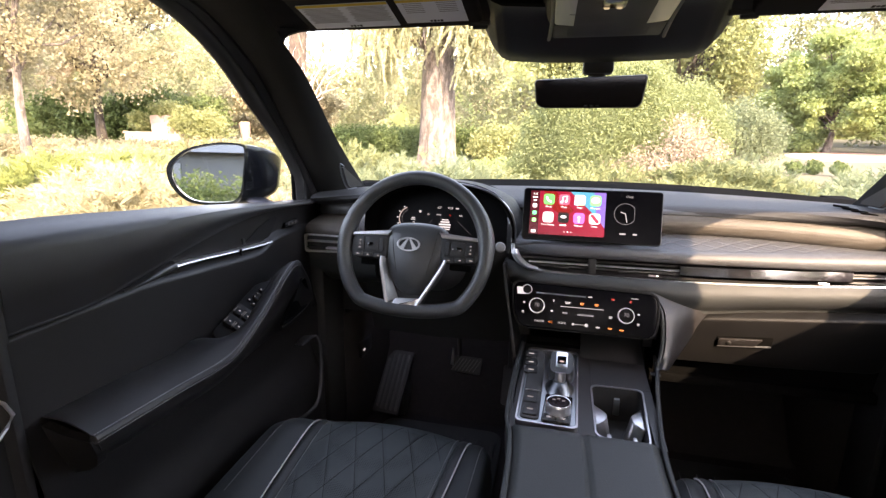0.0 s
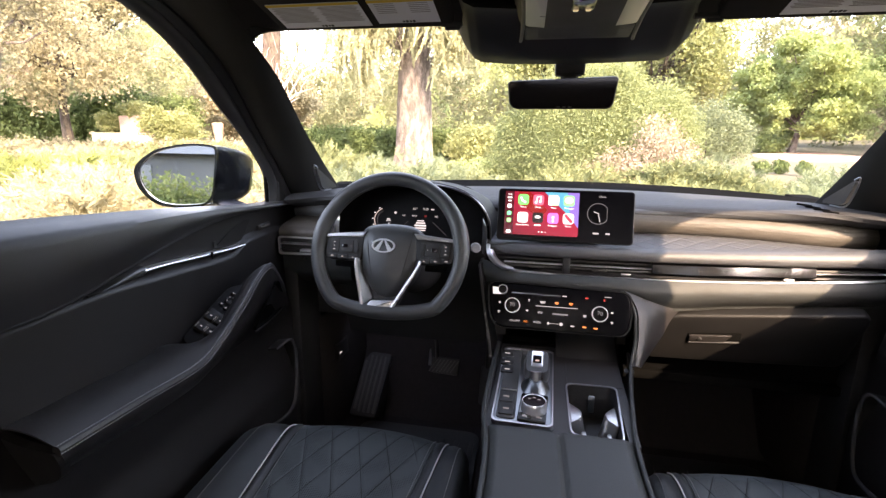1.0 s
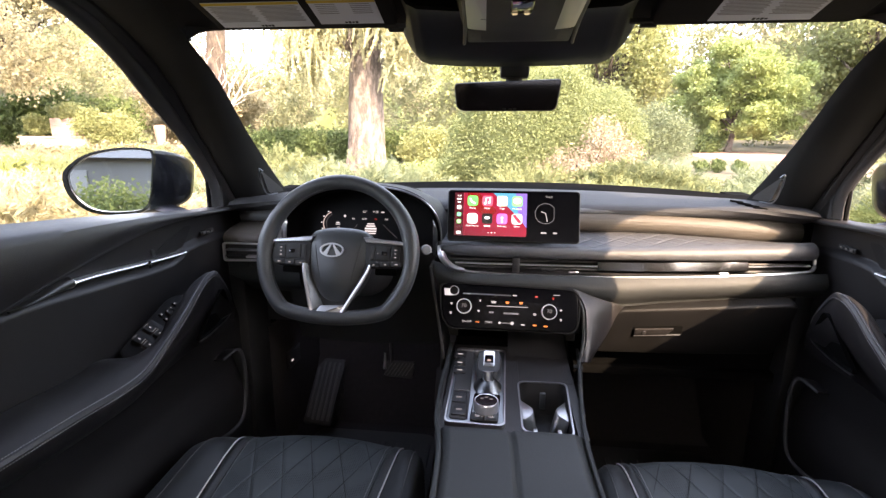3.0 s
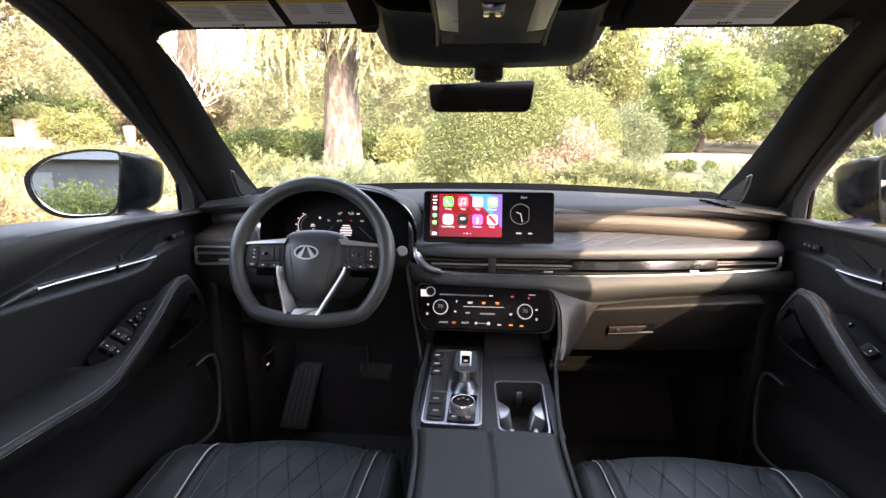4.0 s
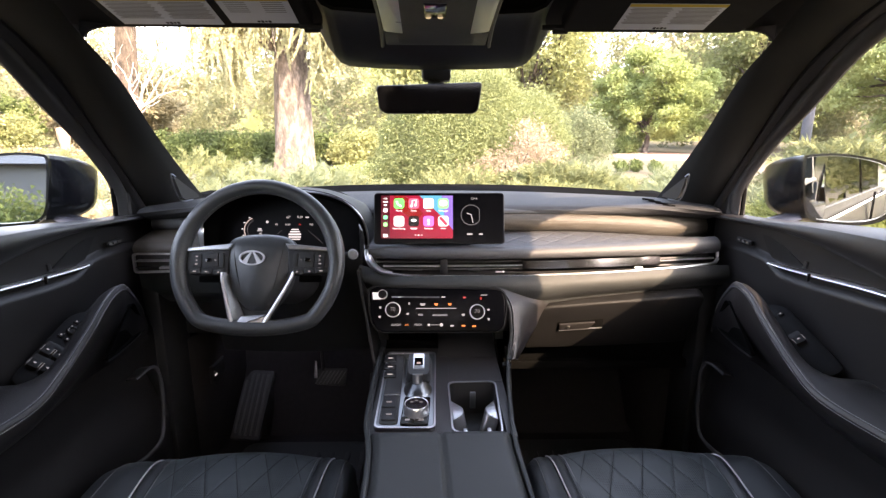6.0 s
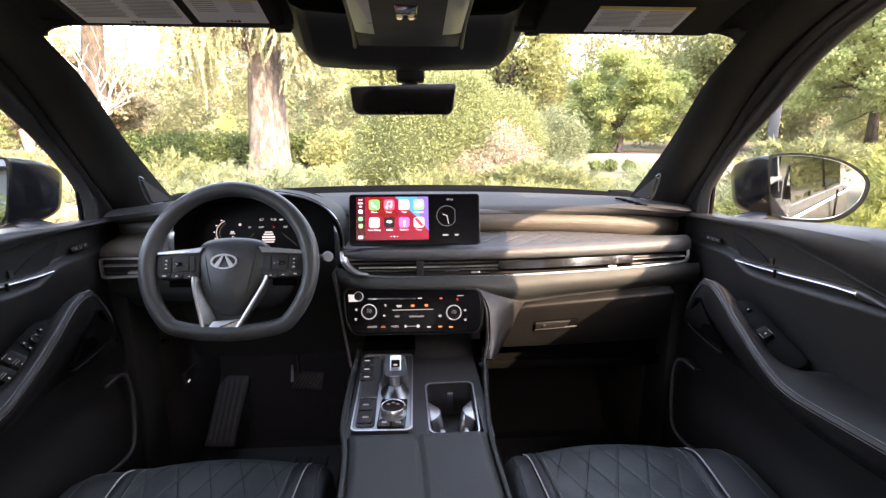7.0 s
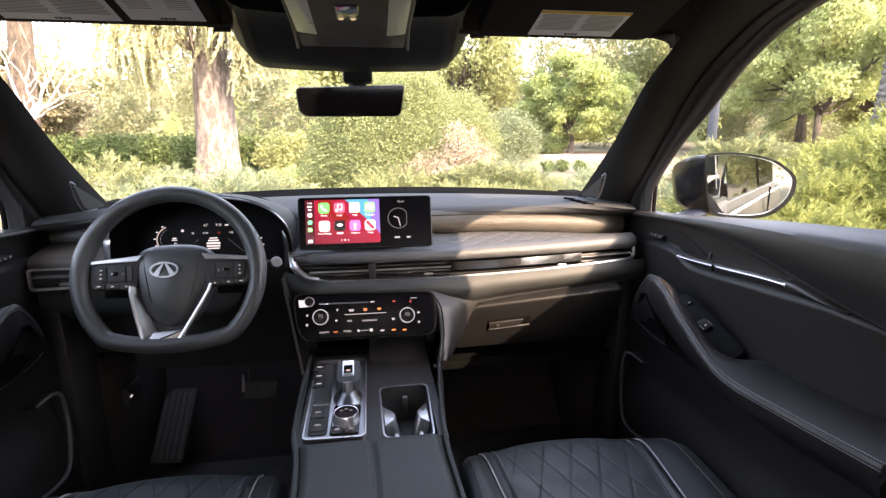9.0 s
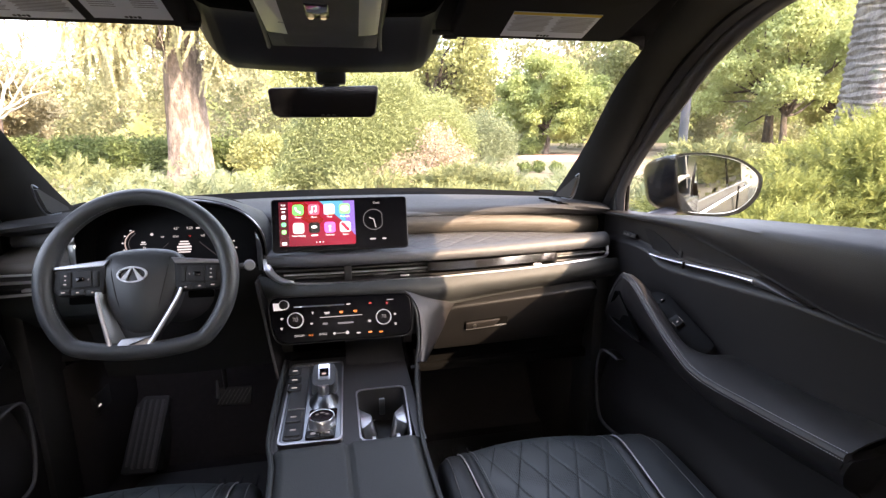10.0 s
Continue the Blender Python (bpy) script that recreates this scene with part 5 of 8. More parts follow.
part("side_bar", slab([(X0, Y0), (-0.124, Y0), (-0.124, Y1), (X0, Y1)], 0.0003, m=sm @ pose(0, 0, 0.0019)), glow("dark_bar", (0.20, 0.02, 0.04), 0.035), cs)
ICONS = (("Phone", (0.10, 0.80, 0.16)), ("Music", (0.95, 0.12, 0.20)), ("Maps", (0.75, 0.72, 0.45)), ("Messages", (0.20, 0.85, 0.25)),
         ("Now Playing", (0.90, 0.86, 0.86)), ("", (0.012, 0.012, 0.012)), ("Podcasts", (0.60, 0.16, 0.80)), ("News", (0.92, 0.88, 0.88)))
WHITE_ICON = glow("white_icon", (0.95, 0.95, 0.95), 0.15)
for i, (wd, col) in enumerate(ICONS):
    ix, iy = -0.101 + 0.037 * (i % 4), 0.0368 - 0.0446 * (i // 4)
    im = sm @ pose(ix, iy, 0.0023)
    tile = part("app_icon", slab(rounded(0.0262, 0.0262, 0.0065, 4), 0.0004, m=im), glow("icon_tint", col, 0.13), cs, "coloured app icon")
    if wd:
        text(wd, 0.0062, sm @ pose(ix, iy - 0.0185, 0.0023), WHITE_ICON, cs)
    else:
        part("label_bar", slab(rounded(0.016, 0.003, 0.001), 0.0003, m=sm @ pose(ix, iy - 0.0185, 0.0023)), WHITE_ICON, cs)
    gmx = im @ pose(0, 0, 0.0004)
    if i == 0:
        part("icon_mark", moved(tube([(-0.006, 0.006, 0), (-0.003, -0.002, 0), (0.006, -0.007, 0)], 0.0022, 6), gmx), WHITE_ICON, tile)
    elif i == 1:
        part("icon_mark", join(moved(tube([(-0.004, -0.006, 0), (-0.004, 0.007, 0), (0.006, 0.009, 0), (0.006, -0.004, 0)], 0.0012, 5), gmx), lathe([(0.003, 0), (0.003, 0.0006)], 10, gmx @ pose(-0.006, -0.006, 0)), lathe([(0.003, 0), (0.003, 0.0006)], 10, gmx @ pose(0.004, -0.004, 0))), WHITE_ICON, tile)
    elif i == 2:
        part("icon_mark", slab([(-0.013, -0.012), (-0.004, -0.013), (0.000, 0.013), (-0.012, 0.013)], 0.0003, m=gmx), glow("map_blue", (0.35, 0.6, 0.85), 0.18), tile)
        part("icon_mark", lathe([(0.005, 0), (0.005, 0.0006)], 14, gmx @ pose(-0.002, -0.002, 0)), WHITE_ICON, tile)
    elif i == 3:
        part("icon_mark", slab([(0.010 * math.cos(a), 0.0075 * math.sin(a) + 0.001) for a in np.linspace(0, math.tau, 17)[:-1]], 0.0003, m=gmx), WHITE_ICON, tile)
    elif i == 4:
        part("icon_mark", join(*[slab(rounded(0.0018, h, 0.0005), 0.0003, m=gmx @ pose(-0.006 + 0.004 * k, 0, 0)) for k, h in enumerate((0.006, 0.011, 0.008, 0.005))]), glow("icon_pink", (0.85, 0.25, 0.35), 0.16), tile)
    elif i == 5:
        part("icon_mark", slab([(0.007 * math.cos(a), 0.0035 * math.sin(a)) for a in np.linspace(0, math.tau, 15)[:-1]], 0.0003, m=gmx @ pose(0, 0.002, 0)), WHITE_ICON, tile)
    elif i == 6:
        part("icon_mark", join(lathe([(0.0032, 0), (0.0032, 0.0006)], 12, gmx @ pose(0, 0.002, 0)), slab(rounded(0.004, 0.008, 0.0018), 0.0003, m=gmx @ pose(0, -0.006, 0))), WHITE_ICON, tile)
    else:
        part("icon_mark", slab([(-0.010, 0.006), (-0.010, 0.011), (-0.004, 0.011), (0.010, -0.005), (0.010, -0.010), (0.004, -0.010)], 0.0003, m=gmx), glow("icon_red", (0.85, 0.03, 0.06), 0.18), tile)
for k, (col, h) in enumerate((((0.9, 0.85, 0.85), 0.010), ((0.1, 0.75, 0.3), 0.010), ((0.2, 0.8, 0.25), 0.010))):
    part("side_icon", slab(rounded(0.0105, h, 0.003), 0.0003, m=sm @ pose(-0.135, 0.020 - 0.018 * k, 0.0024)), glow("side_tint", col, 0.16), cs)
part("side_icon", slab(rounded(0.011, 0.007, 0.001), 0.0003, m=sm @ pose(-0.135, -0.044, 0.0024)), WHITE_ICON, cs)
text("9:28", 0.006, sm @ pose(-0.135, 0.049, 0.0024), WHITE_ICON, cs)
part("label_bar", join(slab(rounded(0.012, 0.003, 0.001), 0.0003, m=sm @ pose(-0.135, 0.041, 0.0024)), slab(rounded(0.008, 0.003, 0.001), 0.0003, m=sm @ pose(-0.135, 0.033, 0.0024))), WHITE_ICON, cs)
for k in range(3):
    part("page_dot", lathe([(0.0012 + 0.0006 * (k == 1), 0), (0.0012, 0.0004)], 10, sm @ pose(-0.060 + 0.008 * k, -0.043, 0.0023)), WHITE_ICON, cs)
text("Clock", 0.0070, sm @ pose(0.088, 0.0495, 0.0014), WHITE_MARK, cs)
part("clock_rim", band([(0.026 * math.cos(a), 0.026 * math.sin(a)) for a in np.linspace(0.6, math.tau - 0.6, 40)], [(0.0245 * math.cos(a), 0.0245 * math.sin(a)) for a in np.linspace(0.6, math.tau - 0.6, 40)], 0.0003, sm @ pose(0.0800, 0.0078, 0.0014)), glow("clock_grey", (0.4, 0.42, 0.45), 0.03), cs)
part("clock_hand", slab(rounded(0.0022, 0.021, 0.0008), 0.0004, m=sm @ pose(0.0825, -0.0022, 0.0018, 0, 0, 12)), WHITE_MARK, cs)
part("clock_hand", slab(rounded(0.0022, 0.013, 0.0008), 0.0004, m=sm @ pose(0.0750, 0.0103, 0.0018, 0, 0, 70)), WHITE_MARK, cs)
for x, w in ((0.076, 0.014), (0.104, 0.010)):
    part("label_bar", slab(rounded(w, 0.004, 0.001), 0.0003, m=sm @ pose(x, -0.0405, 0.0014)), WHITE_MARK, cs)

# ---- heater panel ----
hp = thing("heater_panel", "gloss black climate panel with two round knobs and lit symbols", "climate control panel", (0.012, 1.56, 0.92))
hpm = facing((0.010, 1.553, 0.960), 22)
part("panel", slab(corners([(-0.163, 0.066), (0.160, 0.058), (0.163, 0.007), (0.154, -0.041), (-0.138, -0.041), (-0.156, -0.013)], 0.022, 6), 0.03, 0.004, 3, hpm), COATED, hp)
rimo = corners([(-0.163, 0.066), (0.160, 0.058), (0.163, 0.007), (0.154, -0.041), (-0.138, -0.041), (-0.156, -0.013)], 0.022, 6)
part("panel_rim", band([(x * 1.022, y * 1.04) for x, y in rimo], rimo, 0.02, hpm @ pose(0, 0, 0.001)), HOUSING, hp)


def knob(x, y, name, r):
    km = hpm @ pose(x, y, 0)
    k = part(name, lathe([(r, 0), (r, 0.012), (r * 0.97, 0.0145), (r * 0.90, 0.0145), (r * 0.87, 0.012)], 36, km), CHROME, hp, "round knob with a bright rim")
    part("knob_face", lathe([(r * 0.89, 0.010), (r * 0.89, 0.0135)], 32, km), COATED, k, "black knob face")
    return km


for x, y in ((-0.1045, 0.0115), (0.0933, 0.0055)):
    km = knob(x, y, "temperature_knob", 0.0178)
    text("70", 0.0125, km @ pose(0, 0.001, 0.0138), glow("dim_figures", (0.5, 0.5, 0.52), 0.02), hp)
km = knob(-0.129, 0.0475, "start_button", 0.0110)
part("button_dot", lathe([(0.0035, 0.0125), (0.0035, 0.013)], 14, km), WHITE_MARK, hp)
part("bright_tab", slab([(-0.152, 0.036), (-0.132, 0.036), (-0.132, 0.052), (-0.154, 0.053)], 0.004, m=hpm @ pose(0, 0, 0.003)), CHROME, hp, "bright corner of the trim line")
part("trim_line", tube([hpm @ Vector((x, 0.042 - 0.012 * (x + 0.11), 0.002)) for x in np.linspace(-0.108, 0.005, 10)], 0.0016, 6), CHROME, hp)
part("trim_line", tube([hpm @ Vector((x, 0.0144, 0.001)) for x in (-0.051, 0.045)], 0.0008, 6), WHITE_MARK, hp)
MARKS = [(-0.135, 0.017, 0.008, 0.007, 0), (-0.136, -0.005, 0.008, 0.008, 0), (-0.067, 0.026, 0.006, 0.008, 0), (-0.070, 0.002, 0.008, 0.006, 0), (-0.035, 0.0236, 0.018, 0.008, 0),
         (-0.003, 0.0237, 0.013, 0.008, 1), (0.0292, 0.0238, 0.013, 0.008, 1), (0.061, -0.0014, 0.011, 0.008, 0), (0.0642, 0.0399, 0.010, 0.006, 2), (0.1031, 0.0373, 0.007, 0.008, 2), (0.111, 0.0453, 0.022, 0.002, 0),
         (0.121, 0.0106, 0.008, 0.006, 0), (0.121, -0.0119, 0.008, 0.008, 0), (0.0344, -0.0265, 0.013, 0.005, 0), (0.061, -0.0265, 0.013, 0.005, 1), (0.0862, -0.0278, 0.013, 0.005, 1),
         (-0.030, 0.040, 0.012, 0.003, 0), (0.014, 0.041, 0.014, 0.004, 0), (0.006, -0.0015, 0.05, 0.006, 3), (-0.040, -0.0003, 0.016, 0.007, 3)]
DIM = glow("dim_symbols", (0.35, 0.36, 0.4), 0.03)
for x, y, w, h, c in MARKS:
    w, h = w * 0.72, h * 0.66
    part("symbol", slab(rounded(w, h, 0.0015, 2), 0.0005, m=hpm @ pose(x, y, 0.0010)) if c == 3 or h < 0.004 else join(slab(rounded(w, h * 0.42, 0.001, 2), 0.0005, m=hpm @ pose(x, y + h * 0.26, 0.0010)), slab(rounded(w * 0.8, h * 0.38, 0.001, 2), 0.0005, m=hpm @ pose(x, y - h * 0.28, 0.0010))), (WHITE_MARK, ORANGE_MARK, RED_MARK, DIM)[c], hp)
for wd, x, mt in (("ON/OFF", -0.0974, WHITE_MARK), ("A/C", -0.0721, ORANGE_MARK), ("MODE", -0.0455, WHITE_MARK)):
    text(wd, 0.0062, hpm @ pose(x, -0.0238, 0.0010), mt, hp)
part("symbol", join(tube([hpm @ Vector((-0.018, -0.024, 0.001)), hpm @ Vector((0.006, -0.024, 0.001))], 0.0005, 5), lathe([(0.003, 0), (0.003, 0.0005)], 12, hpm @ pose(-0.0202, -0.024, 0.001)), lathe([(0.004, 0), (0.004, 0.0005)], 12, hpm @ pose(0.0091, -0.024, 0.001))), WHITE_MARK, hp)

# ---- steering wheel ----
SPOKE_MARK = glow("spoke_marks", (0.5, 0.5, 0.52), 0.04)
wh = thing("steering_wheel", "black leather steering wheel with satin silver spokes and flat bottom", "steering wheel", (-0.375, 1.46, 1.11))
W = facing((-0.365, 1.452, 1.113), 21)
HUB = W @ pose(0.002, -0.014, 0)


def rim_point(a, r=0.1635):
    x, y = r * math.cos(a), r * math.sin(a)
    if y < -0.118:
        d = (-0.118 - y)
        y = -0.118 - 0.36 * d
        x *= 1 + 0.8 * d
    return Vector((x, y, 0))


ring = [rim_point(i / 96 * math.tau) for i in range(96)]
rad = [0.0158 + 0.0022 * (math.exp(-((math.sin(i / 96 * math.tau) - 0.25) / 0.28) ** 2)) for i in range(96)]
part("rim", moved(tube(ring, rad, 16, closed=True, up=(0, 0, 1), ratio=1.15), W), LEATHER, wh, "black leather rim")
st = bmesh.new()
for i in range(150):
    a = i / 150 * math.tau
    if abs(math.sin(a)) > 0.97 and math.sin(a) > 0:
        continue
    p, q = rim_point(a, 0.149), rim_point(a + 0.024, 0.149)
    st = join(st, tube([p + Vector((0, 0, 0.006)), q + Vector((0, 0, 0.0066))], 0.0007, 4))
part("rim_stitching", moved(st, W), THREAD, wh)
hub_out = [Vector((p.x * 1.10, p.y * 1.07, 0)) for p in curve([(-0.066, 0.036, 0), (-0.052, 0.064, 0), (0, 0.072, 0), (0.052, 0.064, 0), (0.066, 0.036, 0), (0.061, -0.010, 0), (0.048, -0.046, 0), (0.020, -0.078, 0), (-0.020, -0.078, 0), (-0.048, -0.046, 0), (-0.061, -0.010, 0)], 66, closed=True)]
rings = []
for k in range(9):
    t = k / 8
    g = math.sqrt(max(0.0, 1 - t * t))
    rings.append([Vector((p.x * (0.06 + 0.94 * g), p.y * (0.06 + 0.94 * g), -0.016 + 0.030 * t)) for p in hub_out])
part("hub", moved(loft([[Vector((p.x, p.y, -0.040)) for p in hub_out]] + rings), HUB), LEATHER, wh, "black airbag cover")
for sx in (-1, 1):
    part("cover_seam", moved(tube(curve([(sx * 0.052, 0.058, 0.000), (sx * 0.047, 0.020, 0.0075), (sx * 0.036, -0.030, 0.0070), (sx * 0.026, -0.066, -0.004)], 14), 0.0011, 5), HUB), HARD, wh)
badge = HUB @ pose(-0.010, 0.0235, 0.0118)
ov = [(0.0265 * math.cos(i / 40 * math.tau), 0.0155 * math.sin(i / 40 * math.tau)) for i in range(40)]
part("badge", band(ov, [(x * 0.86, y * 0.80) for x, y in ov], 0.006, badge @ pose(0, 0, 0.004)), CHROME, wh, "plain bright oval badge")
part("badge_peak", join(slab([(-0.020, -0.008), (-0.011, -0.0125), (-0.001, 0.012), (-0.004, 0.012)], 0.004, m=badge @ pose(0, 0, 0.0035)), slab([(0.020, -0.008), (0.011, -0.0125), (0.001, 0.012), (0.004, 0.012)], 0.004, m=badge @ pose(0, 0, 0.0035))), CHROME, wh, "bright peak shape in the badge")
for sx in (-1, 1):
    sp = corners([(sx * 0.058, 0.050), (sx * 0.148, 0.040), (sx * 0.150, 0.0), (sx * 0.140, -0.010), (sx * 0.062, -0.012)], 0.007, 4)
    part("side_spoke", slab(sp, 0.024, 0.004, 3, HUB @ pose(0, 0, 0.002)), HARD, wh, "black switch spoke")
    blade = [(sx * 0.056, 0.0545), (sx * 0.152, 0.0450), (sx * 0.150, 0.0385), (sx * 0.062, 0.0425)]
    part("spoke_blade", slab(blade if sx > 0 else blade[::-1], 0.014, 0.0018, 2, HUB @ pose(0, 0, 0.0062)), SILVER, wh, "satin silver spoke blade")
    for kx, ky, kw, kh in ((0.127, 0.020, 0.020, 0.030), (0.099, 0.020, 0.032, 0.030), (0.076, 0.020, 0.010, 0.030), (0.130, -0.003, 0.022, 0.010), (0.106, -0.004, 0.022, 0.010), (0.081, -0.005, 0.022, 0.010)):
        part("switch_key", slab(rounded(kw, kh, 0.0025), 0.004, 0.0014, m=HUB @ pose(sx * kx, ky, 0.0048 if kh > 0.02 else 0.0040, 0, 0, -3 * sx)), RUBBER, wh, "black spoke key")
    part("rocker", slab(rounded(0.013, 0.008, 0.002), 0.004, 0.0015, m=HUB @ pose(sx * 0.102, 0.020, 0.0075, 0, 0, -3 * sx)), PIANO, wh, "gloss rocker switch")
    for kx, ky, kw in ((0.127, 0.028, 0.004), (0.127, 0.020, 0.003), (0.127, 0.012, 0.005), (0.088, 0.020, 0.002), (0.130, -0.003, 0.007), (0.106, -0.004, 0.005), (0.081, -0.005, 0.004)):
        part("switch_mark", slab(rounded(kw, 0.0022, 0.0008), 0.0004, m=HUB @ pose(sx * kx, ky, 0.0053)), SPOKE_MARK, wh)
    part("spoke_paddle", slab(rounded(0.046, 0.014, 0.003), 0.010, 0.002, m=HUB @ pose(sx * 0.104, -0.018, -0.010)), MATTE, wh, "black underside of the spoke")
    # lower spoke: a flat bright edge with a dark inner flank
    top_, foot_ = Vector((sx * 0.073 + 0.002, -0.006, 0.0)), Vector((sx * 0.0300 - 0.0155, -0.118, 0.0))
    knee = top_.lerp(foot_, 0.22) + Vector((sx * 0.003, 0, 0))
    line_ = curve([top_, knee, foot_], 12)
    inner_ = curve([top_ + Vector((-sx * 0.012, 0, 0)), knee + Vector((-sx * 0.012, 0.0, 0)), Vector((-0.0015 + sx * 0.0265, -0.094, 0))], 12)
    part("v_spoke", moved(tube([p + Vector((0, 0, 0.009)) for p in line_], [0.0034 + 0.0012 * i / 11 for i in range(12)], 8, ratio=0.9, up=(0, 0, 1)), HUB), SILVER, wh, "satin silver lower spoke")
    part("v_flank", moved(surface(lambda u, v: line_[round(u * 11)].lerp(inner_[round(u * 11)], v) + Vector((0, 0, 0.009 - 0.016 * v)), 12, 4, 0.004), HUB), DARK_METAL, wh, "dark inner flank of the spoke")
foot_out = [(-0.0455, -0.1195), (0.0150, -0.1180), (0.0265, -0.0925), (-0.0285, -0.0955)]
part("v_foot", slab(corners(foot_out, 0.003, 4), 0.022, 0.003, 3, HUB @ pose(0, 0, 0.0115)), SILVER, wh, "satin silver spoke foot")
part("v_well", slab([(-0.050, -0.05), (0.050, -0.05), (0.020, -0.116), (-0.040, -0.116)], 0.012, m=HUB @ pose(0, 0, -0.010)), HARD, wh)
part("column_shroud", moved(loft([[(0.062 * math.cos(a) * (1 + 0.25 * t), 0.055 * math.sin(a) * (1 + 0.2 * t) - 0.012, -0.03 - 0.21 * t) for a in np.linspace(0, math.tau, 21)[:-1]] for t in (0, 0.3, 0.7, 1)]), W), HARD, wh, "black column shroud")
stalk = thing("control_stalk", "black column stalk with a pale knob", "stalk", (-0.19, 1.61, 1.09))
part("stem", tube([(-0.33, 1.56, 1.085), (-0.25, 1.59, 1.092), (-0.198, 1.606, 1.094)], 0.007, 10), HARD, stalk)
part("knob", lathe([(0.008, -0.012), (0.0125, -0.008), (0.0125, 0.006), (0.010, 0.009), (0.004, 0.0095)], 20, facing((-0.192, 1.606, 1.094), 10, 12)), surface_material("pale_knob", (0.16, 0.16, 0.165), (0.24, 0.24, 0.245), 0.3, 40), stalk, "pale grey ring knob")
stalk2 = thing("control_stalk", "black column stalk, mostly behind the wheel", "stalk", (-0.55, 1.61, 1.09))
part("stem", tube([(-0.42, 1.56, 1.085), (-0.50, 1.58, 1.092), (-0.548, 1.595, 1.10)], 0.007, 10), HARD, stalk2)


# ---- centre console ----
con = thing("centre_console", "graphite leather centre console with metal-edged gear plate and cup holders", "centre console", (0.02, 1.2, 0.34))
CON_Y = (0.70, 1.05, 1.18, 1.25, 1.40, 1.57)
CON_L, CON_R = (-0.100, -0.102, -0.109, -0.122, -0.126, -0.124), (0.142, 0.142, 0.139, 0.142, 0.157, 0.176)


def console_top(y):
    return 0.862 + 0.004 * step(1.25, 1.55, y)


def console_side(sx):
    def f(u, v):
        y = 0.70 + 0.89 * u
        x = ease(CON_Y, CON_R if sx > 0 else CON_L, y)
        z = console_top(y) - 0.004 - 0.46 * v
        return (x + sx * (0.006 * math.sin(math.pi * min(1, 5 * v)) - 0.012 * v), y, z)
    return surface(f, 30, 14, 0.006)


part("left_flank", console_side(-1), SOFT, con)
part("right_flank", console_side(1), SOFT, con)
for sx, cx in ((-1, CON_L), (1, CON_R)):
    pts = [(ease(CON_Y, cx, y) + sx * 0.001, y, console_top(y)) for y in np.linspace(0.72, 1.575, 40)]
    part("side_rail", tube(pts, 0.0045 if sx < 0 else 0.0036, 8), LEATHER_GREY, con, "raised rail along the console")


def lid(x0f, x1f):
    def f(u, v):
        y = 0.70 + 0.525 * v
        a, b = ease(CON_Y, CON_L, y) + 0.001, ease(CON_Y, CON_R, y) - 0.001
        x = a + (b - a) * (x0f + (x1f - x0f) * u)
        q = u if x0f == 0.0 else 1 - u
        front = 1 - step(0.975, 1.0, v)
        return (x, y, 0.8535 + 0.0165 * (1 - (1 - min(1, q / 0.16)) ** 2) * (0.5 + 0.5 * front) - 0.005 * step(0.93, 1.0, q))
    return f


part("armrest_lid", surface(lid(0.0, 0.4985), 60, 40, 0.006), LEATHER_GREY, con, "graphite leather armrest lid half", sharp=70)
part("armrest_lid", surface(lid(0.5015, 1.0), 60, 40, 0.006), LEATHER_GREY, con, "graphite leather armrest lid half", sharp=70)
part("lid_gap", box(0.010, 0.032, 0.70, 1.222, 0.84, 0.860), RUBBER, con)
for bx in ((-0.118, 0.0335, 1.222, 1.60, 0.800, 0.8535), (0.0340, 0.150, 1.425, 1.60, 0.815, 0.853), (0.132, 0.150, 1.222, 1.424, 0.80, 0.853)):
    part("console_deck", box(*bx), SOFT, con)
# added block stops stray sun; its near-black colour paints in shade
part("front_tray", join(box(-0.12, 0.165, 1.64, 1.70, 0.80, 0.93, 0.006), box(-0.125, 0.165, 1.60, 2.28, 0.335, 0.845, 0.02)), MATTE, con, "near-black block added under the dashboard against stray sun")
part("tray_floor", surface(lambda u, v: (0.012 + 0.14 * u, 1.44 + 0.20 * v, 0.848 + 0.03 * v ** 3), 8, 8, 0.004), HARD, con)

# gear plate: bright frame, switch strip, selector, dial
PM = Matrix.Translation((-0.050, 1.392, 0.8650)) @ Euler((radians(1.0), 0, radians(-1.5))).to_matrix().to_4x4()
po = corners([(-0.052, -0.155), (0.055, -0.155), (0.050, 0.150), (-0.060, 0.150)], 0.014, 6)
part("gear_plate", slab(po, 0.012, 0.002, m=PM), DARK_METAL, con, "dark brushed metal gear plate")
part("plate_frame", band([(x * 1.042, y * 1.022) for x, y in po], [(x * 0.99, y * 0.995) for x, y in po], 0.010, PM @ pose(0, 0, 0.0022)), SILVER, con, "bright metal edge of the gear plate")
so = corners([(-0.047, -0.146), (-0.012, -0.146), (-0.020, 0.136), (-0.054, 0.136)], 0.010, 5)
part("switch_strip", slab(so, 0.005, 0.002, m=PM @ pose(0, 0, 0.003)), RUBBER, con, "black switch strip")
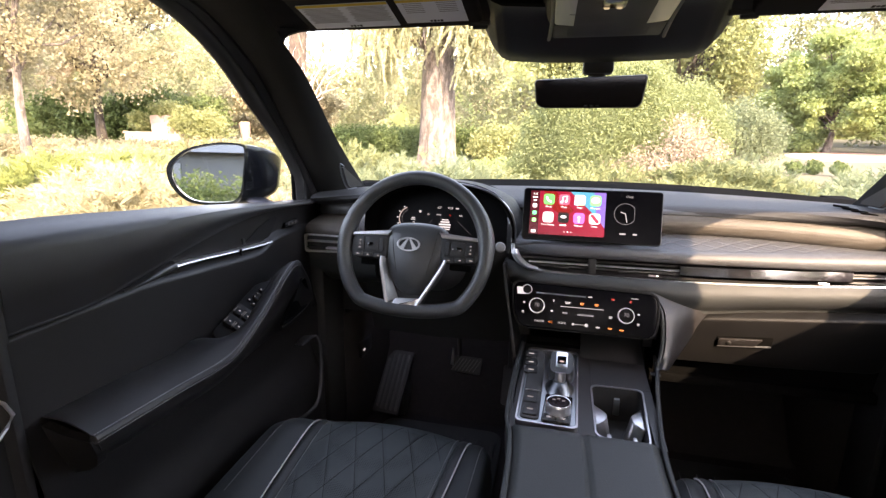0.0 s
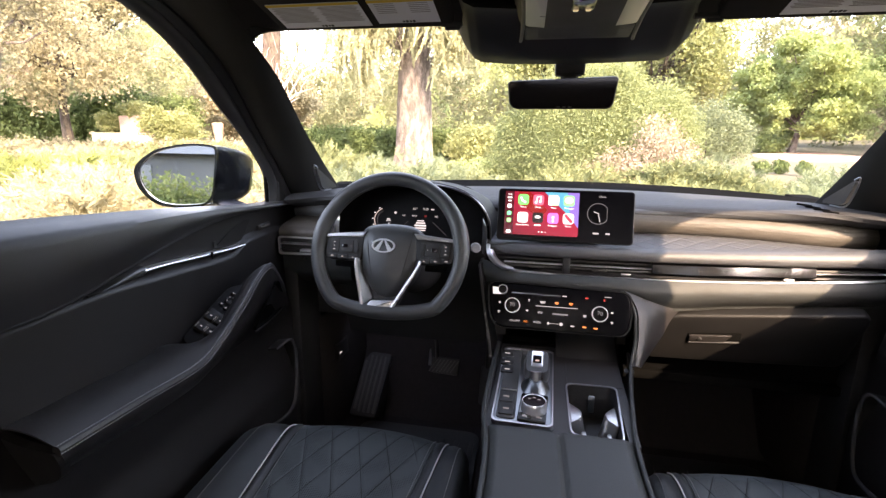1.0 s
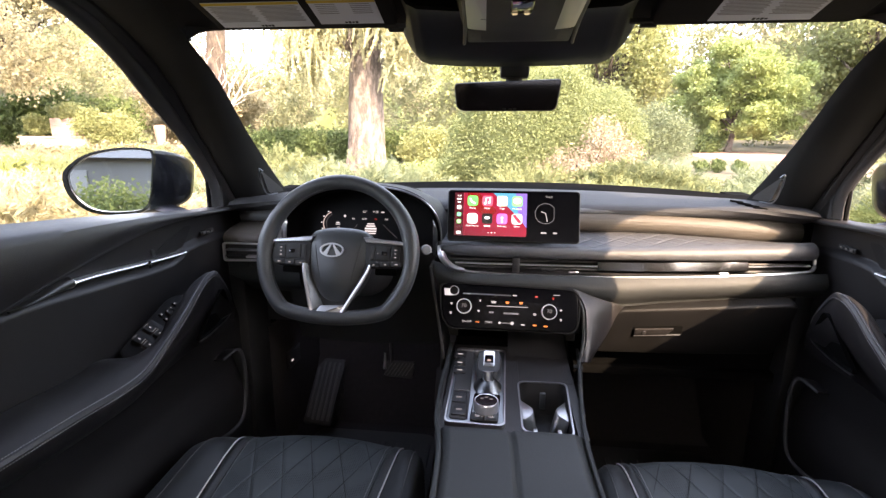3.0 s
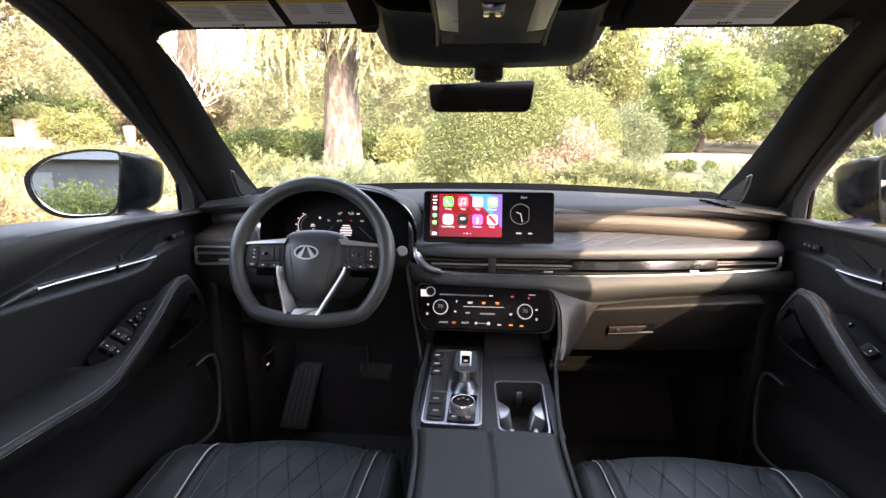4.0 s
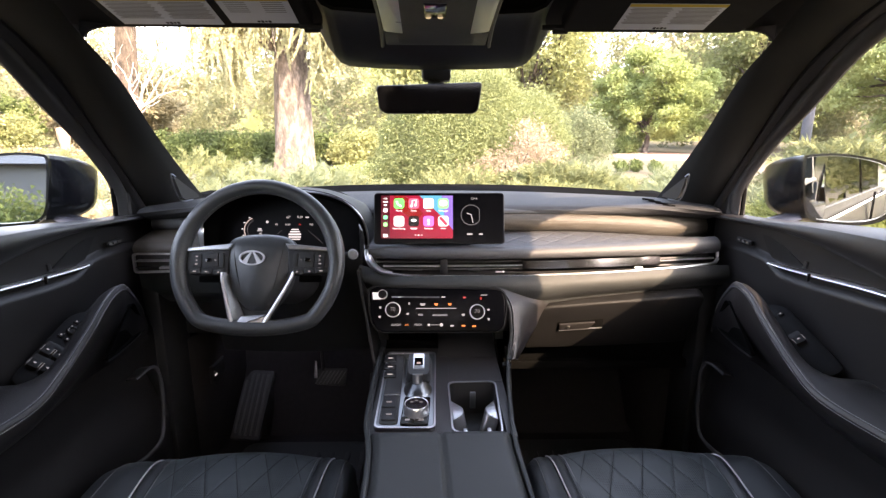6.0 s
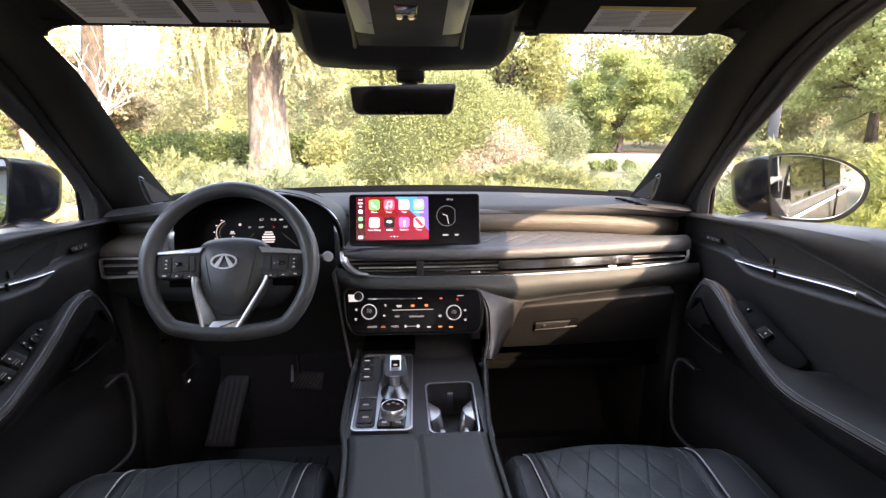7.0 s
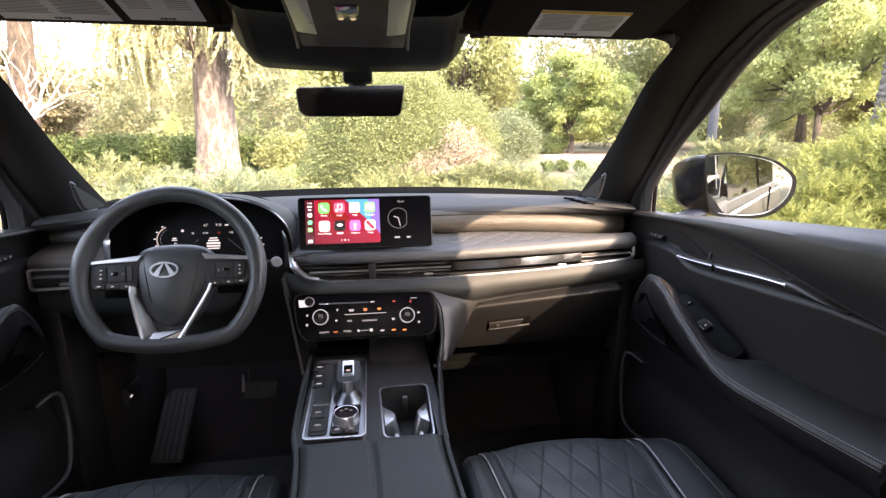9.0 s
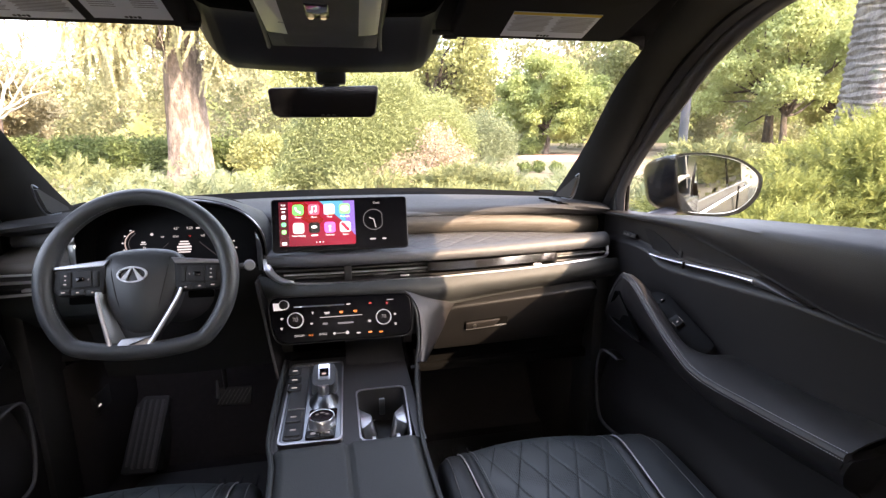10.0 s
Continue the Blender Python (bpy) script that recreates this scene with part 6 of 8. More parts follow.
for y0, y1, lab in ((0.096, 0.128, 0), (0.058, 0.082, 0), (0.022, 0.048, 0), (-0.094, -0.058, 1), (-0.138, -0.100, 1)):
    xc = -0.030 - 0.025 * (y0 + 0.14) / 0.28
    part("console_key", slab(rounded(0.027, y1 - y0, 0.004), 0.004, 0.0015, m=PM @ pose(xc, (y0 + y1) / 2, 0.0058)), HARD, con)
    part("key_mark", slab(rounded(0.011, 0.003 + 0.002 * lab, 0.001), 0.0004, m=PM @ pose(xc, (y0 + y1) / 2 - 0.002, 0.0064)), WHITE_MARK if not lab else DIM, con)
part("key_edge", tube([PM @ Vector((-0.046, -0.052, 0.006)), PM @ Vector((-0.016, -0.052, 0.006))], 0.0012, 6), CHROME, con)
part("key_edge", tube([PM @ Vector((-0.052, 0.134, 0.006)), PM @ Vector((-0.022, 0.134, 0.006))], 0.0010, 6), CHROME, con)
# selector
sel = Matrix.Translation((-0.032, 1.396, 0.866))
part("selector_foot", moved(loft([[(0.029 * k * math.cos(a), 0.042 * k2 * math.sin(a) - 0.025, h) for a in np.linspace(0, math.tau, 25)[:-1]] for k, k2, h in ((1.0, 1.0, 0), (0.78, 0.85, 0.007), (0.5, 0.5, 0.018))]), sel), DARK_METAL, con, "flared metal selector foot")
part("selector_neck", moved(tube([(0, -0.028, 0.012), (0, -0.024, 0.034)], 0.011, 12), sel), SILVER, con)
sk = Matrix.Translation((-0.0305, 1.402, 0.894)) @ Euler((radians(24), 0, 0)).to_matrix().to_4x4() @ Matrix.Scale(1.04, 4)
knob_rings = []
for k in range(8):
    t = k / 7
    w, hgt = 0.020 * (1 - 0.12 * t) * math.sin(math.pi * (0.22 + 0.56 * t)) ** 0.35, 0
    knob_rings.append([(x * (0.85 + 0.35 * math.sin(math.pi * (0.15 + 0.7 * t))), y * (0.85 + 0.3 * math.sin(math.pi * (0.15 + 0.7 * t))), -0.018 + 0.036 * t) for x, y in rounded(0.042, 0.056, 0.012, 4)])
part("selector_knob", moved(loft(knob_rings), sk), surface_material("grey_gloss_knob", (0.045, 0.048, 0.052), (0.065, 0.068, 0.072), 0.3, 40), con, "grey gear selector knob", sharp=50)
part("selector_inset", slab(rounded(0.022, 0.040, 0.003), 0.004, 0.001, m=sk @ pose(0, 0.006, 0.0195)), CHROME, con, "bright inset with dark window")
part("selector_window", slab(rounded(0.017, 0.019, 0.002), 0.002, m=sk @ pose(0, 0.004, 0.0202)), PIANO, con)
part("selector_letter", slab(rounded(0.008, 0.004, 0.001), 0.0005, m=sk @ pose(0, 0.0000, 0.0206)), glow("dim_letter", (0.62, 0.52, 0.5), 0.06), con)
# drive mode dial
part("dial_plate", slab(corners([(-0.026, -0.048), (0.026, -0.048), (0.028, 0.047), (-0.024, 0.047)], 0.006, 4), 0.004, 0.0015, m=PM @ pose(0.018, -0.102, 0.0045)), PIANO, con)
dm = PM @ pose(0.0205, -0.112, 0.002)
part("mode_dial", lathe([(0.0235, 0), (0.0235, 0.016), (0.0229, 0.0205), (0.0218, 0.0222), (0.0208, 0.0220), (0.0204, 0.0205)], 40, dm), CHROME, con, "knurled silver mode dial")
part("dial_face", lathe([(0.0205, 0.018), (0.0205, 0.0214), (0.0150, 0.0217)], 32, dm), COATED, con, "black dial face")
part("dial_mark", join(*[slab(rounded(0.006, 0.004, 0.001), 0.0004, m=dm @ pose(0.010 * math.cos(a), 0.010 * math.sin(a), 0.0219)) for a in (0.5, 1.6, 2.6)]), DIM, con)
for sx in (-1, 1):
    part("console_key", slab(rounded(0.023, 0.022, 0.003), 0.003, 0.001, m=PM @ pose(0.018 + sx * 0.0125, -0.138, 0.0058)), HARD, con)
    part("key_mark", slab(rounded(0.009, 0.006, 0.001), 0.0004, m=PM @ pose(0.018 + sx * 0.0125, -0.138, 0.0062)), DIM, con)
# cup holders
CM = Matrix.Translation((0.0805, 1.325, 0.8560)) @ Euler((0, 0, radians(1.0))).to_matrix().to_4x4()
co = corners([(-0.049, -0.092), (0.043, -0.102), (0.056, 0.098), (-0.049, 0.098)], 0.018, 6)
ci_ = [(x * 0.935, y * 0.965) for x, y in co]
part("cup_frame", band(co, ci_, 0.010, CM), SILVER, con, "bright cup holder frame")
part("cup_well", loft([[CM @ Vector((x, y, -0.002)) for x, y in ci_], [CM @ Vector((x * 0.96, y * 0.97, -0.075)) for x, y in ci_], [CM @ Vector((x * 0.3, y * 0.3, -0.078)) for x, y in ci_]], caps=False), HARD, con, "black cup well")
part("cup_floor", slab([(x * 0.97, y * 0.97) for x, y in ci_], 0.004, m=CM @ pose(0, 0, -0.074)), RUBBER, con)
for sx in (-1, 1):
    wing = corners([(sx * 0.048, 0.046), (sx * 0.022, 0.006), (sx * 0.024, -0.016), (sx * 0.046, -0.034)], 0.008, 4)
    part("cup_waist", slab(wing, 0.05, 0.003, m=CM @ pose(0, 0, -0.004, 0, 12 * sx)), SILVER, con, "bright waisted cup divider")
    part("cup_grip", box(0.0805 + sx * 0.022 - 0.004, 0.0805 + sx * 0.022 + 0.004, 1.245, 1.262, 0.80, 0.846, 0.002), SILVER, con)
part("cup_grip", box(0.078, 0.090, 1.405, 1.412, 0.80, 0.838, 0.002), DARK_METAL, con)


# ---- seats ----
def front_seat(side):
    cx = -0.402 if side < 0 else 0.433
    seat = thing("front_seat", "dark quilted leather car seat with pale piping, backrest laid far back", "car seat", (cx, 1.1, 0.40), "front seats")

    def height(a, y):
        """a: -1 to 1 across; y along the car."""
        z = 0.698 - 0.05 * (1.30 - y) * (y < 1.30)
        z += 0.006 * (1 - a * a)
        z += 0.008 * math.exp(-((abs(a) - 0.84) / 0.12) ** 2)
        z -= 0.10 * step(0.93, 1.03, abs(a)) ** 2
        front = 1.441 - 0.055 * abs(a) ** 2.2
        t = max(0.0, y - (front - 0.09)) / 0.09
        z -= 0.034 * t ** 2.5
        return z, front

    def place(a, v):
        _, front = height(a, 1.0)
        y = 0.88 + (front - 0.88) * v
        z, _ = height(a, y)
        wide = 0.292 if a * side > 0 else 0.246
        pinch = 1 - 0.13 * min(1.4, max(0.0, (1.40 - y) / 0.25))
        q = abs(a)
        off = 0.190 * pinch * q / 0.695 if q <= 0.695 else 0.190 * pinch + (q - 0.695) / 0.305 * (wide - 0.190 * pinch)
        return Vector((cx + math.copysign(off, a) * (1 - 0.03 * v ** 4), y, z))

    def centre(u, v):
        a = -0.60 + 1.20 * u
        p = place(a, v)
        edge = min(1, 12 * u * (1 - u))
        p.z += quilt(p.x - cx, p.y - 1.335, 0.063, 0.156, 0.045) * 0.65 * edge * (1 - step(0.90, 0.97, v)) + 0.003 * math.sin(math.pi * u)
        return p
    part("cushion_centre", surface(centre, 130, 140, 0.006), PERFORATED, seat, "quilted dark leather cushion centre", sharp=80)
    # stitched diamond seams
    for fam in (-1, 1):
        for q in range(-6, 5):
            run = []
            for y in np.linspace(0.92, 1.42, 60):
                x = 0.063 * (q - (y - 1.335) / 0.156) * fam
                reach = 0.190 / 0.695 * 0.58 * (1 - 0.13 * min(1.4, max(0.0, (1.40 - y) / 0.25)))
                if abs(x) < reach:
                    z, front = height(x / reach * 0.58, y)
                    if y < front - 0.035:
                        run.append((cx + x, y, z + 0.003 * math.cos(math.pi * x / (2 * reach)) - 0.0010))
            if len(run) > 4:
                part("quilt_seam", tube(run, 0.0007, 4), HOUSING, seat)
    for s in (-1, 1):
        part("cushion_border", surface(lambda u, v: place(s * (0.605 + 0.085 * u), v) + Vector((0, 0, 0.005 * math.sin(math.pi * u))), 8, 60, 0.006 * s), SEAT, seat, sharp=80)
        part("side_bolster", surface(lambda u, v: place(s * (0.70 + 0.30 * u), v) + Vector((0, 0, 0.004 * math.sin(math.pi * u) - 0.13 * step(0.86, 1, u) ** 2)), 18, 60, 0.006 * s), SEAT, seat, "smooth dark leather bolster", sharp=80)
        part("piping", tube([place(s * 0.695, v) + Vector((0, 0, 0.0036)) for v in np.linspace(0.1, 0.985, 60)], 0.0017, 8), PIPING, seat, "pale piping along the cushion")
        for aa, lift, first, kind in ((0.585, 0.0022, 0.35, "cushion_stitching"), (0.625, 0.0022, 0.35, "cushion_stitching"), (0.872, 0.0052, 0.45, "bolster_stitching")):
            st = bmesh.new()
            run = [place(s * aa, v) + Vector((0, 0, lift)) for v in np.linspace(first, 0.978, 180)]
            for i in range(0, 179, 2):
                st = join(st, tube([run[i], run[i].lerp(run[i + 1], 0.8)], 0.0009, 4))
            part(kind, st, THREAD, seat)
        part("bolster_seam", tube([place(s * 0.885, v) + Vector((0, 0, 0.0015)) for v in np.linspace(0.1, 0.97, 50)], 0.0018, 6), SEAT, seat)
    def nose(u, v):
        a = -0.99 + 1.98 * u
        p = place(a, 1.0)
        return (p.x, p.y + 0.016 * math.sin(math.pi * v * 0.6) - 0.05 * v * v, p.z - 0.13 * v)
    part("cushion_front", surface(nose, 40, 10, 0.006), SEAT, seat, sharp=80)
    part("seat_base", join(box(cx - 0.24, cx + 0.24, 0.85, 1.34, 0.42, 0.60, 0.02), box(cx - 0.22, cx - 0.18, 0.80, 1.38, 0.335, 0.43, 0.005), box(cx + 0.18, cx + 0.22, 0.80, 1.38, 0.335, 0.43, 0.005)), HARD, seat, "black seat base on rails")
    bk = Matrix.Translation((cx, 0.87, 0.66)) @ Euler((radians(50), 0, 0)).to_matrix().to_4x4()
    part("backrest", moved(loft([[(x * s, y * s2, h) for x, y in rounded(0.50, 0.13, 0.05, 5)] for s, s2, h in ((0.92, 0.8, -0.02), (1.0, 1.0, 0.08), (1.0, 1.0, 0.35), (0.9, 0.9, 0.52), (0.75, 0.6, 0.57))]), bk), SEAT, seat, "dark leather backrest laid back")
    return seat


for side in (-1, 1):
    front_seat(side)

# ---- driver footwell ----
# lightened colour makes the ribs show where the footwell lacks light
LIGHT_RUBBER = surface_material("lightened_rubber", (0.045, 0.045, 0.045), (0.07, 0.07, 0.07), 0.45, 60)
fr = thing("foot_rest", "black ribbed rubber foot rest on the toe board", "foot rest", (-0.61, 1.97, 0.40))
fm = Matrix.Translation((-0.612, 1.985, 0.484)) @ Euler((radians(47), 0, 0)).to_matrix().to_4x4() @ Euler((0, 0, radians(-3))).to_matrix().to_4x4()
part("pad", slab(corners([(-0.048, -0.115), (0.046, -0.115), (0.052, 0.115), (-0.024, 0.115), (-0.046, 0.08)], 0.008, 4), 0.02, 0.003, m=fm), RUBBER, fr)
for k in range(5):
    part("rib", slab(rounded(0.009, 0.205 - 0.03 * (k == 0), 0.003), 0.004, 0.0015, m=fm @ pose(-0.034 + 0.0175 * k, -0.008 * (k == 0), 0.004)), LIGHT_RUBBER, fr)
part("pad_bracket", box(-0.65, -0.575, 2.0, 2.10, 0.335, 0.50, 0.01), RUBBER, fr)
bp = thing("brake_pedal", "black brake pedal with crosshatched rubber pad and bright arm edge", "pedal", (-0.36, 2.06, 0.54))
bm_ = facing((-0.358, 2.055, 0.545), 25, 0)
part("pedal_pad", slab(corners([(-0.052, -0.026), (0.050, -0.032), (0.056, 0.028), (-0.050, 0.030)], 0.008, 4), 0.014, 0.003, m=bm_), RUBBER, bp)
for k in range(7):
    part("pad_rib", slab(rounded(0.003, 0.052, 0.001), 0.003, m=bm_ @ pose(-0.039 + 0.013 * k, -0.001, 0.0025, 0, 0, -32)), LIGHT_RUBBER, bp)
part("pedal_arm", tube([(-0.385, 2.07, 0.56), (-0.395, 2.10, 0.66), (-0.395, 2.16, 0.85)], 0.010, 8, ratio=0.5), HARD, bp)
part("arm_edge", tube([(-0.408, 2.045, 0.548), (-0.407, 2.05, 0.575), (-0.406, 2.052, 0.606)], [0.0060, 0.0045, 0.003], 6), CHROME, bp, "bright metal arm edge")
ap = thing("accelerator_pedal", "black hanging accelerator pedal", "pedal", (-0.20, 2.08, 0.45))
part("pedal_pad", slab(rounded(0.05, 0.14, 0.01), 0.014, 0.003, m=facing((-0.205, 2.085, 0.47), 35)), RUBBER, ap)
part("pedal_arm", tube([(-0.205, 2.10, 0.53), (-0.205, 2.16, 0.80)], 0.009, 8), HARD, ap)


def kick_panel(side):
    f = lambda u, v: (0.755 - 0.05 * step(0.0, 0.5, u), 1.74 + 0.44 * u, 0.36 + 0.42 * v)
    return mirrored(surface(f, 14, 8, 0.01), side)


structure("baseboard", kick_panel(-1), CARPET, "black kick panel beside the driver footwell")
structure("baseboard", kick_panel(1), CARPET, "black kick panel beside the passenger footwell")
rel = thing("release_handle", "black bonnet release lever on the kick panel", "release handle", (-0.70, 1.95, 0.62))
part("lever", box(-0.715, -0.690, 1.90, 1.99, 0.60, 0.66, 0.006), HARD, rel)
part("lever_mark", box(-0.689, -0.687, 1.905, 1.918, 0.628, 0.632), WHITE_MARK, rel)


def floor_mat(side):
    cx = -0.43 if side < 0 else 0.45
    fmt = thing("floor_mat", "black ribbed rubber floor mat", "floor mat", (cx, 1.75, 0.335), "floor mats")
    part("mat", moved(slab(corners([(-0.24, -0.30), (0.24, -0.30), (0.22, 0.22), (-0.20, 0.22)], 0.05, 5), 0.012, 0.004), pose(cx, 1.75, 0.349)), RUBBER, fmt)
    for k in range(9):
        part("rib", box(cx - 0.20 + 0.05 * k - 0.008, cx - 0.20 + 0.05 * k + 0.008, 1.50, 1.90, 0.348, 0.356, 0.002), RUBBER, fmt)


for side in (-1, 1):
    floor_mat(side)


# ---- outdoors ----
rng = np.random.default_rng(7)


def ground_material():
    m, n, l, b = material("lawn_and_soil")
    tc = n.new("ShaderNodeTexCoord")
    big, fine = n.new("ShaderNodeTexNoise"), n.new("ShaderNodeTexNoise")
    big.inputs["Scale"].default_value, big.inputs["Detail"].default_value = 0.12, 5
    fine.inputs["Scale"].default_value, fine.inputs["Detail"].default_value = 9.0, 6
    for q in (big, fine):
        l.new(tc.outputs["Object"], q.inputs["Vector"])
    r1 = n.new("ShaderNodeValToRGB")
    r1.color_ramp.elements[0].position, r1.color_ramp.elements[0].color = 0.35, (0.10, 0.085, 0.042, 1)
    r1.color_ramp.elements[1].position, r1.color_ramp.elements[1].color = 0.65, (0.155, 0.128, 0.085, 1)
    l.new(big.outputs["Fac"], r1.inputs[0])
    mx = n.new("ShaderNodeMix")
    mx.data_type, mx.blend_type = "RGBA", "MULTIPLY"
    mx.inputs[0].default_value = 0.6
    r2 = n.new("ShaderNodeValToRGB")
    r2.color_ramp.elements[0].color, r2.color_ramp.elements[1].color = (0.45, 0.45, 0.4, 1), (1, 1, 1, 1)
    l.new(fine.outputs["Fac"], r2.inputs[0])
    l.new(r1.outputs[0], mx.inputs[6])
    l.new(r2.outputs[0], mx.inputs[7])
    l.new(mx.outputs[2], b.inputs["Base Color"])
    b.inputs["Roughness"].default_value = 0.95
    bump = n.new("ShaderNodeBump")
    bump.inputs["Strength"].default_value, bump.inputs["Distance"].default_value = 0.6, 0.05
    l.new(fine.outputs["Fac"], bump.inputs["Height"])
    l.new(bump.outputs[0], b.inputs["Normal"])
    return m


gb = bmesh.new()
bmesh.ops.create_grid(gb, x_segments=60, y_segments=60, size=700)
structure("ground", gb, ground_material(), "pale dry lawn and soil under the trees")



def bark_material(name, dark, light, patch=5.0, edge=0.08):
    """Flaking bark: patches of two tones drawn out along the trunk, fissures by bump."""
    m, n, l, b = material(name)
    tc = n.new("ShaderNodeTexCoord")
    mp = n.new("ShaderNodeMapping")
    mp.inputs["Scale"].default_value = (1.0, 1.0, 0.38)
    l.new(tc.outputs["Object"], mp.inputs["Vector"])
    big, fine = n.new("ShaderNodeTexNoise"), n.new("ShaderNodeTexNoise")
    big.inputs["Scale"].default_value, big.inputs["Detail"].default_value, big.inputs["Roughness"].default_value = patch, 8, 0.65
    fine.inputs["Scale"].default_value, fine.inputs["Detail"].default_value = patch * 6, 6
    l.new(mp.outputs[0], big.inputs["Vector"])
    l.new(mp.outputs[0], fine.inputs["Vector"])
    r = n.new("ShaderNodeValToRGB")
    r.color_ramp.elements[0].position, r.color_ramp.elements[0].color = 0.5 - edge, (*dark, 1)
    r.color_ramp.elements[1].position, r.color_ramp.elements[1].color = 0.5 + edge, (*light, 1)
    l.new(big.outputs["Fac"], r.inputs[0])
    mx = n.new("ShaderNodeMix")
    mx.data_type, mx.blend_type = "RGBA", "MULTIPLY"
    mx.inputs[0].default_value = 0.55
    r2 = n.new("ShaderNodeValToRGB")
    r2.color_ramp.elements[0].position, r2.color_ramp.elements[0].color = 0.35, (0.35, 0.32, 0.3, 1)
    r2.color_ramp.elements[1].position, r2.color_ramp.elements[1].color = 0.6, (1, 1, 1, 1)
    l.new(fine.outputs["Fac"], r2.inputs[0])
    l.new(r.outputs[0], mx.inputs[6])
    l.new(r2.outputs[0], mx.inputs[7])
    l.new(mx.outputs[2], b.inputs["Base Color"])
    b.inputs["Roughness"].default_value = 0.95
    bump = n.new("ShaderNodeBump")
    bump.inputs["Strength"].default_value, bump.inputs["Distance"].default_value = 0.9, 0.04
    l.new(fine.outputs["Fac"], bump.inputs["Height"])
    l.new(bump.outputs[0], b.inputs["Normal"])
    return m


BARK = bark_material("pale_mottled_bark", (0.10, 0.078, 0.068), (0.215, 0.172, 0.152), 7.0, 0.07)
BARK_DARK = bark_material("brown_bark", (0.045, 0.035, 0.028), (0.12, 0.09, 0.07), 5.0, 0.12)
BARK_GREY = bark_material("grey_bark", (0.085, 0.076, 0.070), (0.22, 0.20, 0.185), 9.0, 0.14)
LEAF = leaf_material("green_leaves", (0.16, 0.18, 0.075), (0.41, 0.415, 0.20), 0.5, 0.5)
# leaf colour paled to stand in for stronger sun on the left
LEAF_PALE = leaf_material("sun_paled_leaves", (0.205, 0.185, 0.11), (0.46, 0.405, 0.275), 0.5, 0.5)
LEAF_CREAM = leaf_material("cream_hanging_leaves", (0.28, 0.275, 0.155), (0.56, 0.535, 0.36), 0.55, 0.5)
# pale grey-green paints distance haze into the leaf colour
LEAF_FAR = leaf_material("haze_paled_far_leaves", (0.16, 0.165, 0.09), (0.33, 0.325, 0.19), 0.5, 0.25)
LEAF_SOFT = leaf_material("soft_green_shrub_leaves", (0.145, 0.168, 0.072), (0.30, 0.33, 0.16), 0.45, 0.9)
LEAF_DARK = leaf_material("deep_green_leaves", (0.065, 0.095, 0.035), (0.19, 0.23, 0.09), 0.4, 0.5)
LEAF_FRESH = leaf_material("fresh_green_leaves", (0.19, 0.235, 0.085), (0.42, 0.475, 0.21), 0.5, 0.5)
LEAF_PARK = leaf_material("mid_green_park_leaves", (0.20, 0.24, 0.095), (0.46, 0.50, 0.24), 0.5, 0.3)
LEAF_GREY = leaf_material("grey_green_leaves", (0.11, 0.13, 0.075), (0.24, 0.27, 0.16), 0.4, 0.8)
JUNIPER = leaf_material("juniper_sprays", (0.085, 0.10, 0.042), (0.26, 0.265, 0.13), 0.35, 1.2)
# sprays paled in colour where the left side gets more direct sun
JUNIPER_YELLOW = leaf_material("sun_paled_juniper_sprays", (0.19, 0.165, 0.085), (0.47, 0.41, 0.265), 0.4, 1.5)
JUNIPER_GREEN = leaf_material("green_gold_juniper_sprays", (0.05, 0.066, 0.016), (0.35, 0.365, 0.12), 0.35, 1.5)
DRY = leaf_material("dry_pinkish_twigs", (0.24, 0.17, 0.125), (0.46, 0.37, 0.29), 0.3, 1.0)


def leaf_mesh(name, v, mat, parent=None, label=""):
    """Loose leaves from v[leaf, corner]: one triangle, or two along a fold."""
    count, k = v.shape[:2]
    base = np.arange(count)[:, None] * k
    tris = base + np.array([0, 1, 2]) if k == 3 else np.concatenate([base + np.array([0, 1, 2]), base + np.array([0, 2, 3])], axis=1)
    tris = tris.reshape(-1)
    me = bpy.data.meshes.new(name)
    me.vertices.add(count * k)
    me.vertices.foreach_set("co", v.reshape(-1))
    me.loops.add(len(tris))
    me.loops.foreach_set("vertex_index", tris.astype(np.int32))
    me.polygons.add(len(tris) // 3)
    me.polygons.foreach_set("loop_start", np.arange(0, len(tris), 3, dtype=np.int32))
    me.update(calc_edges=True)
    me.materials.append(mat)
    ob = new(name, me)
    if parent:
        ob.parent = parent
        ob.matrix_parent_inverse = Matrix.Translation(-parent.location)
    if label:
        ob["label"] = label
    return ob


def unit(a):
    return a / np.maximum(1e-9, np.linalg.norm(a, axis=-1, keepdims=True))


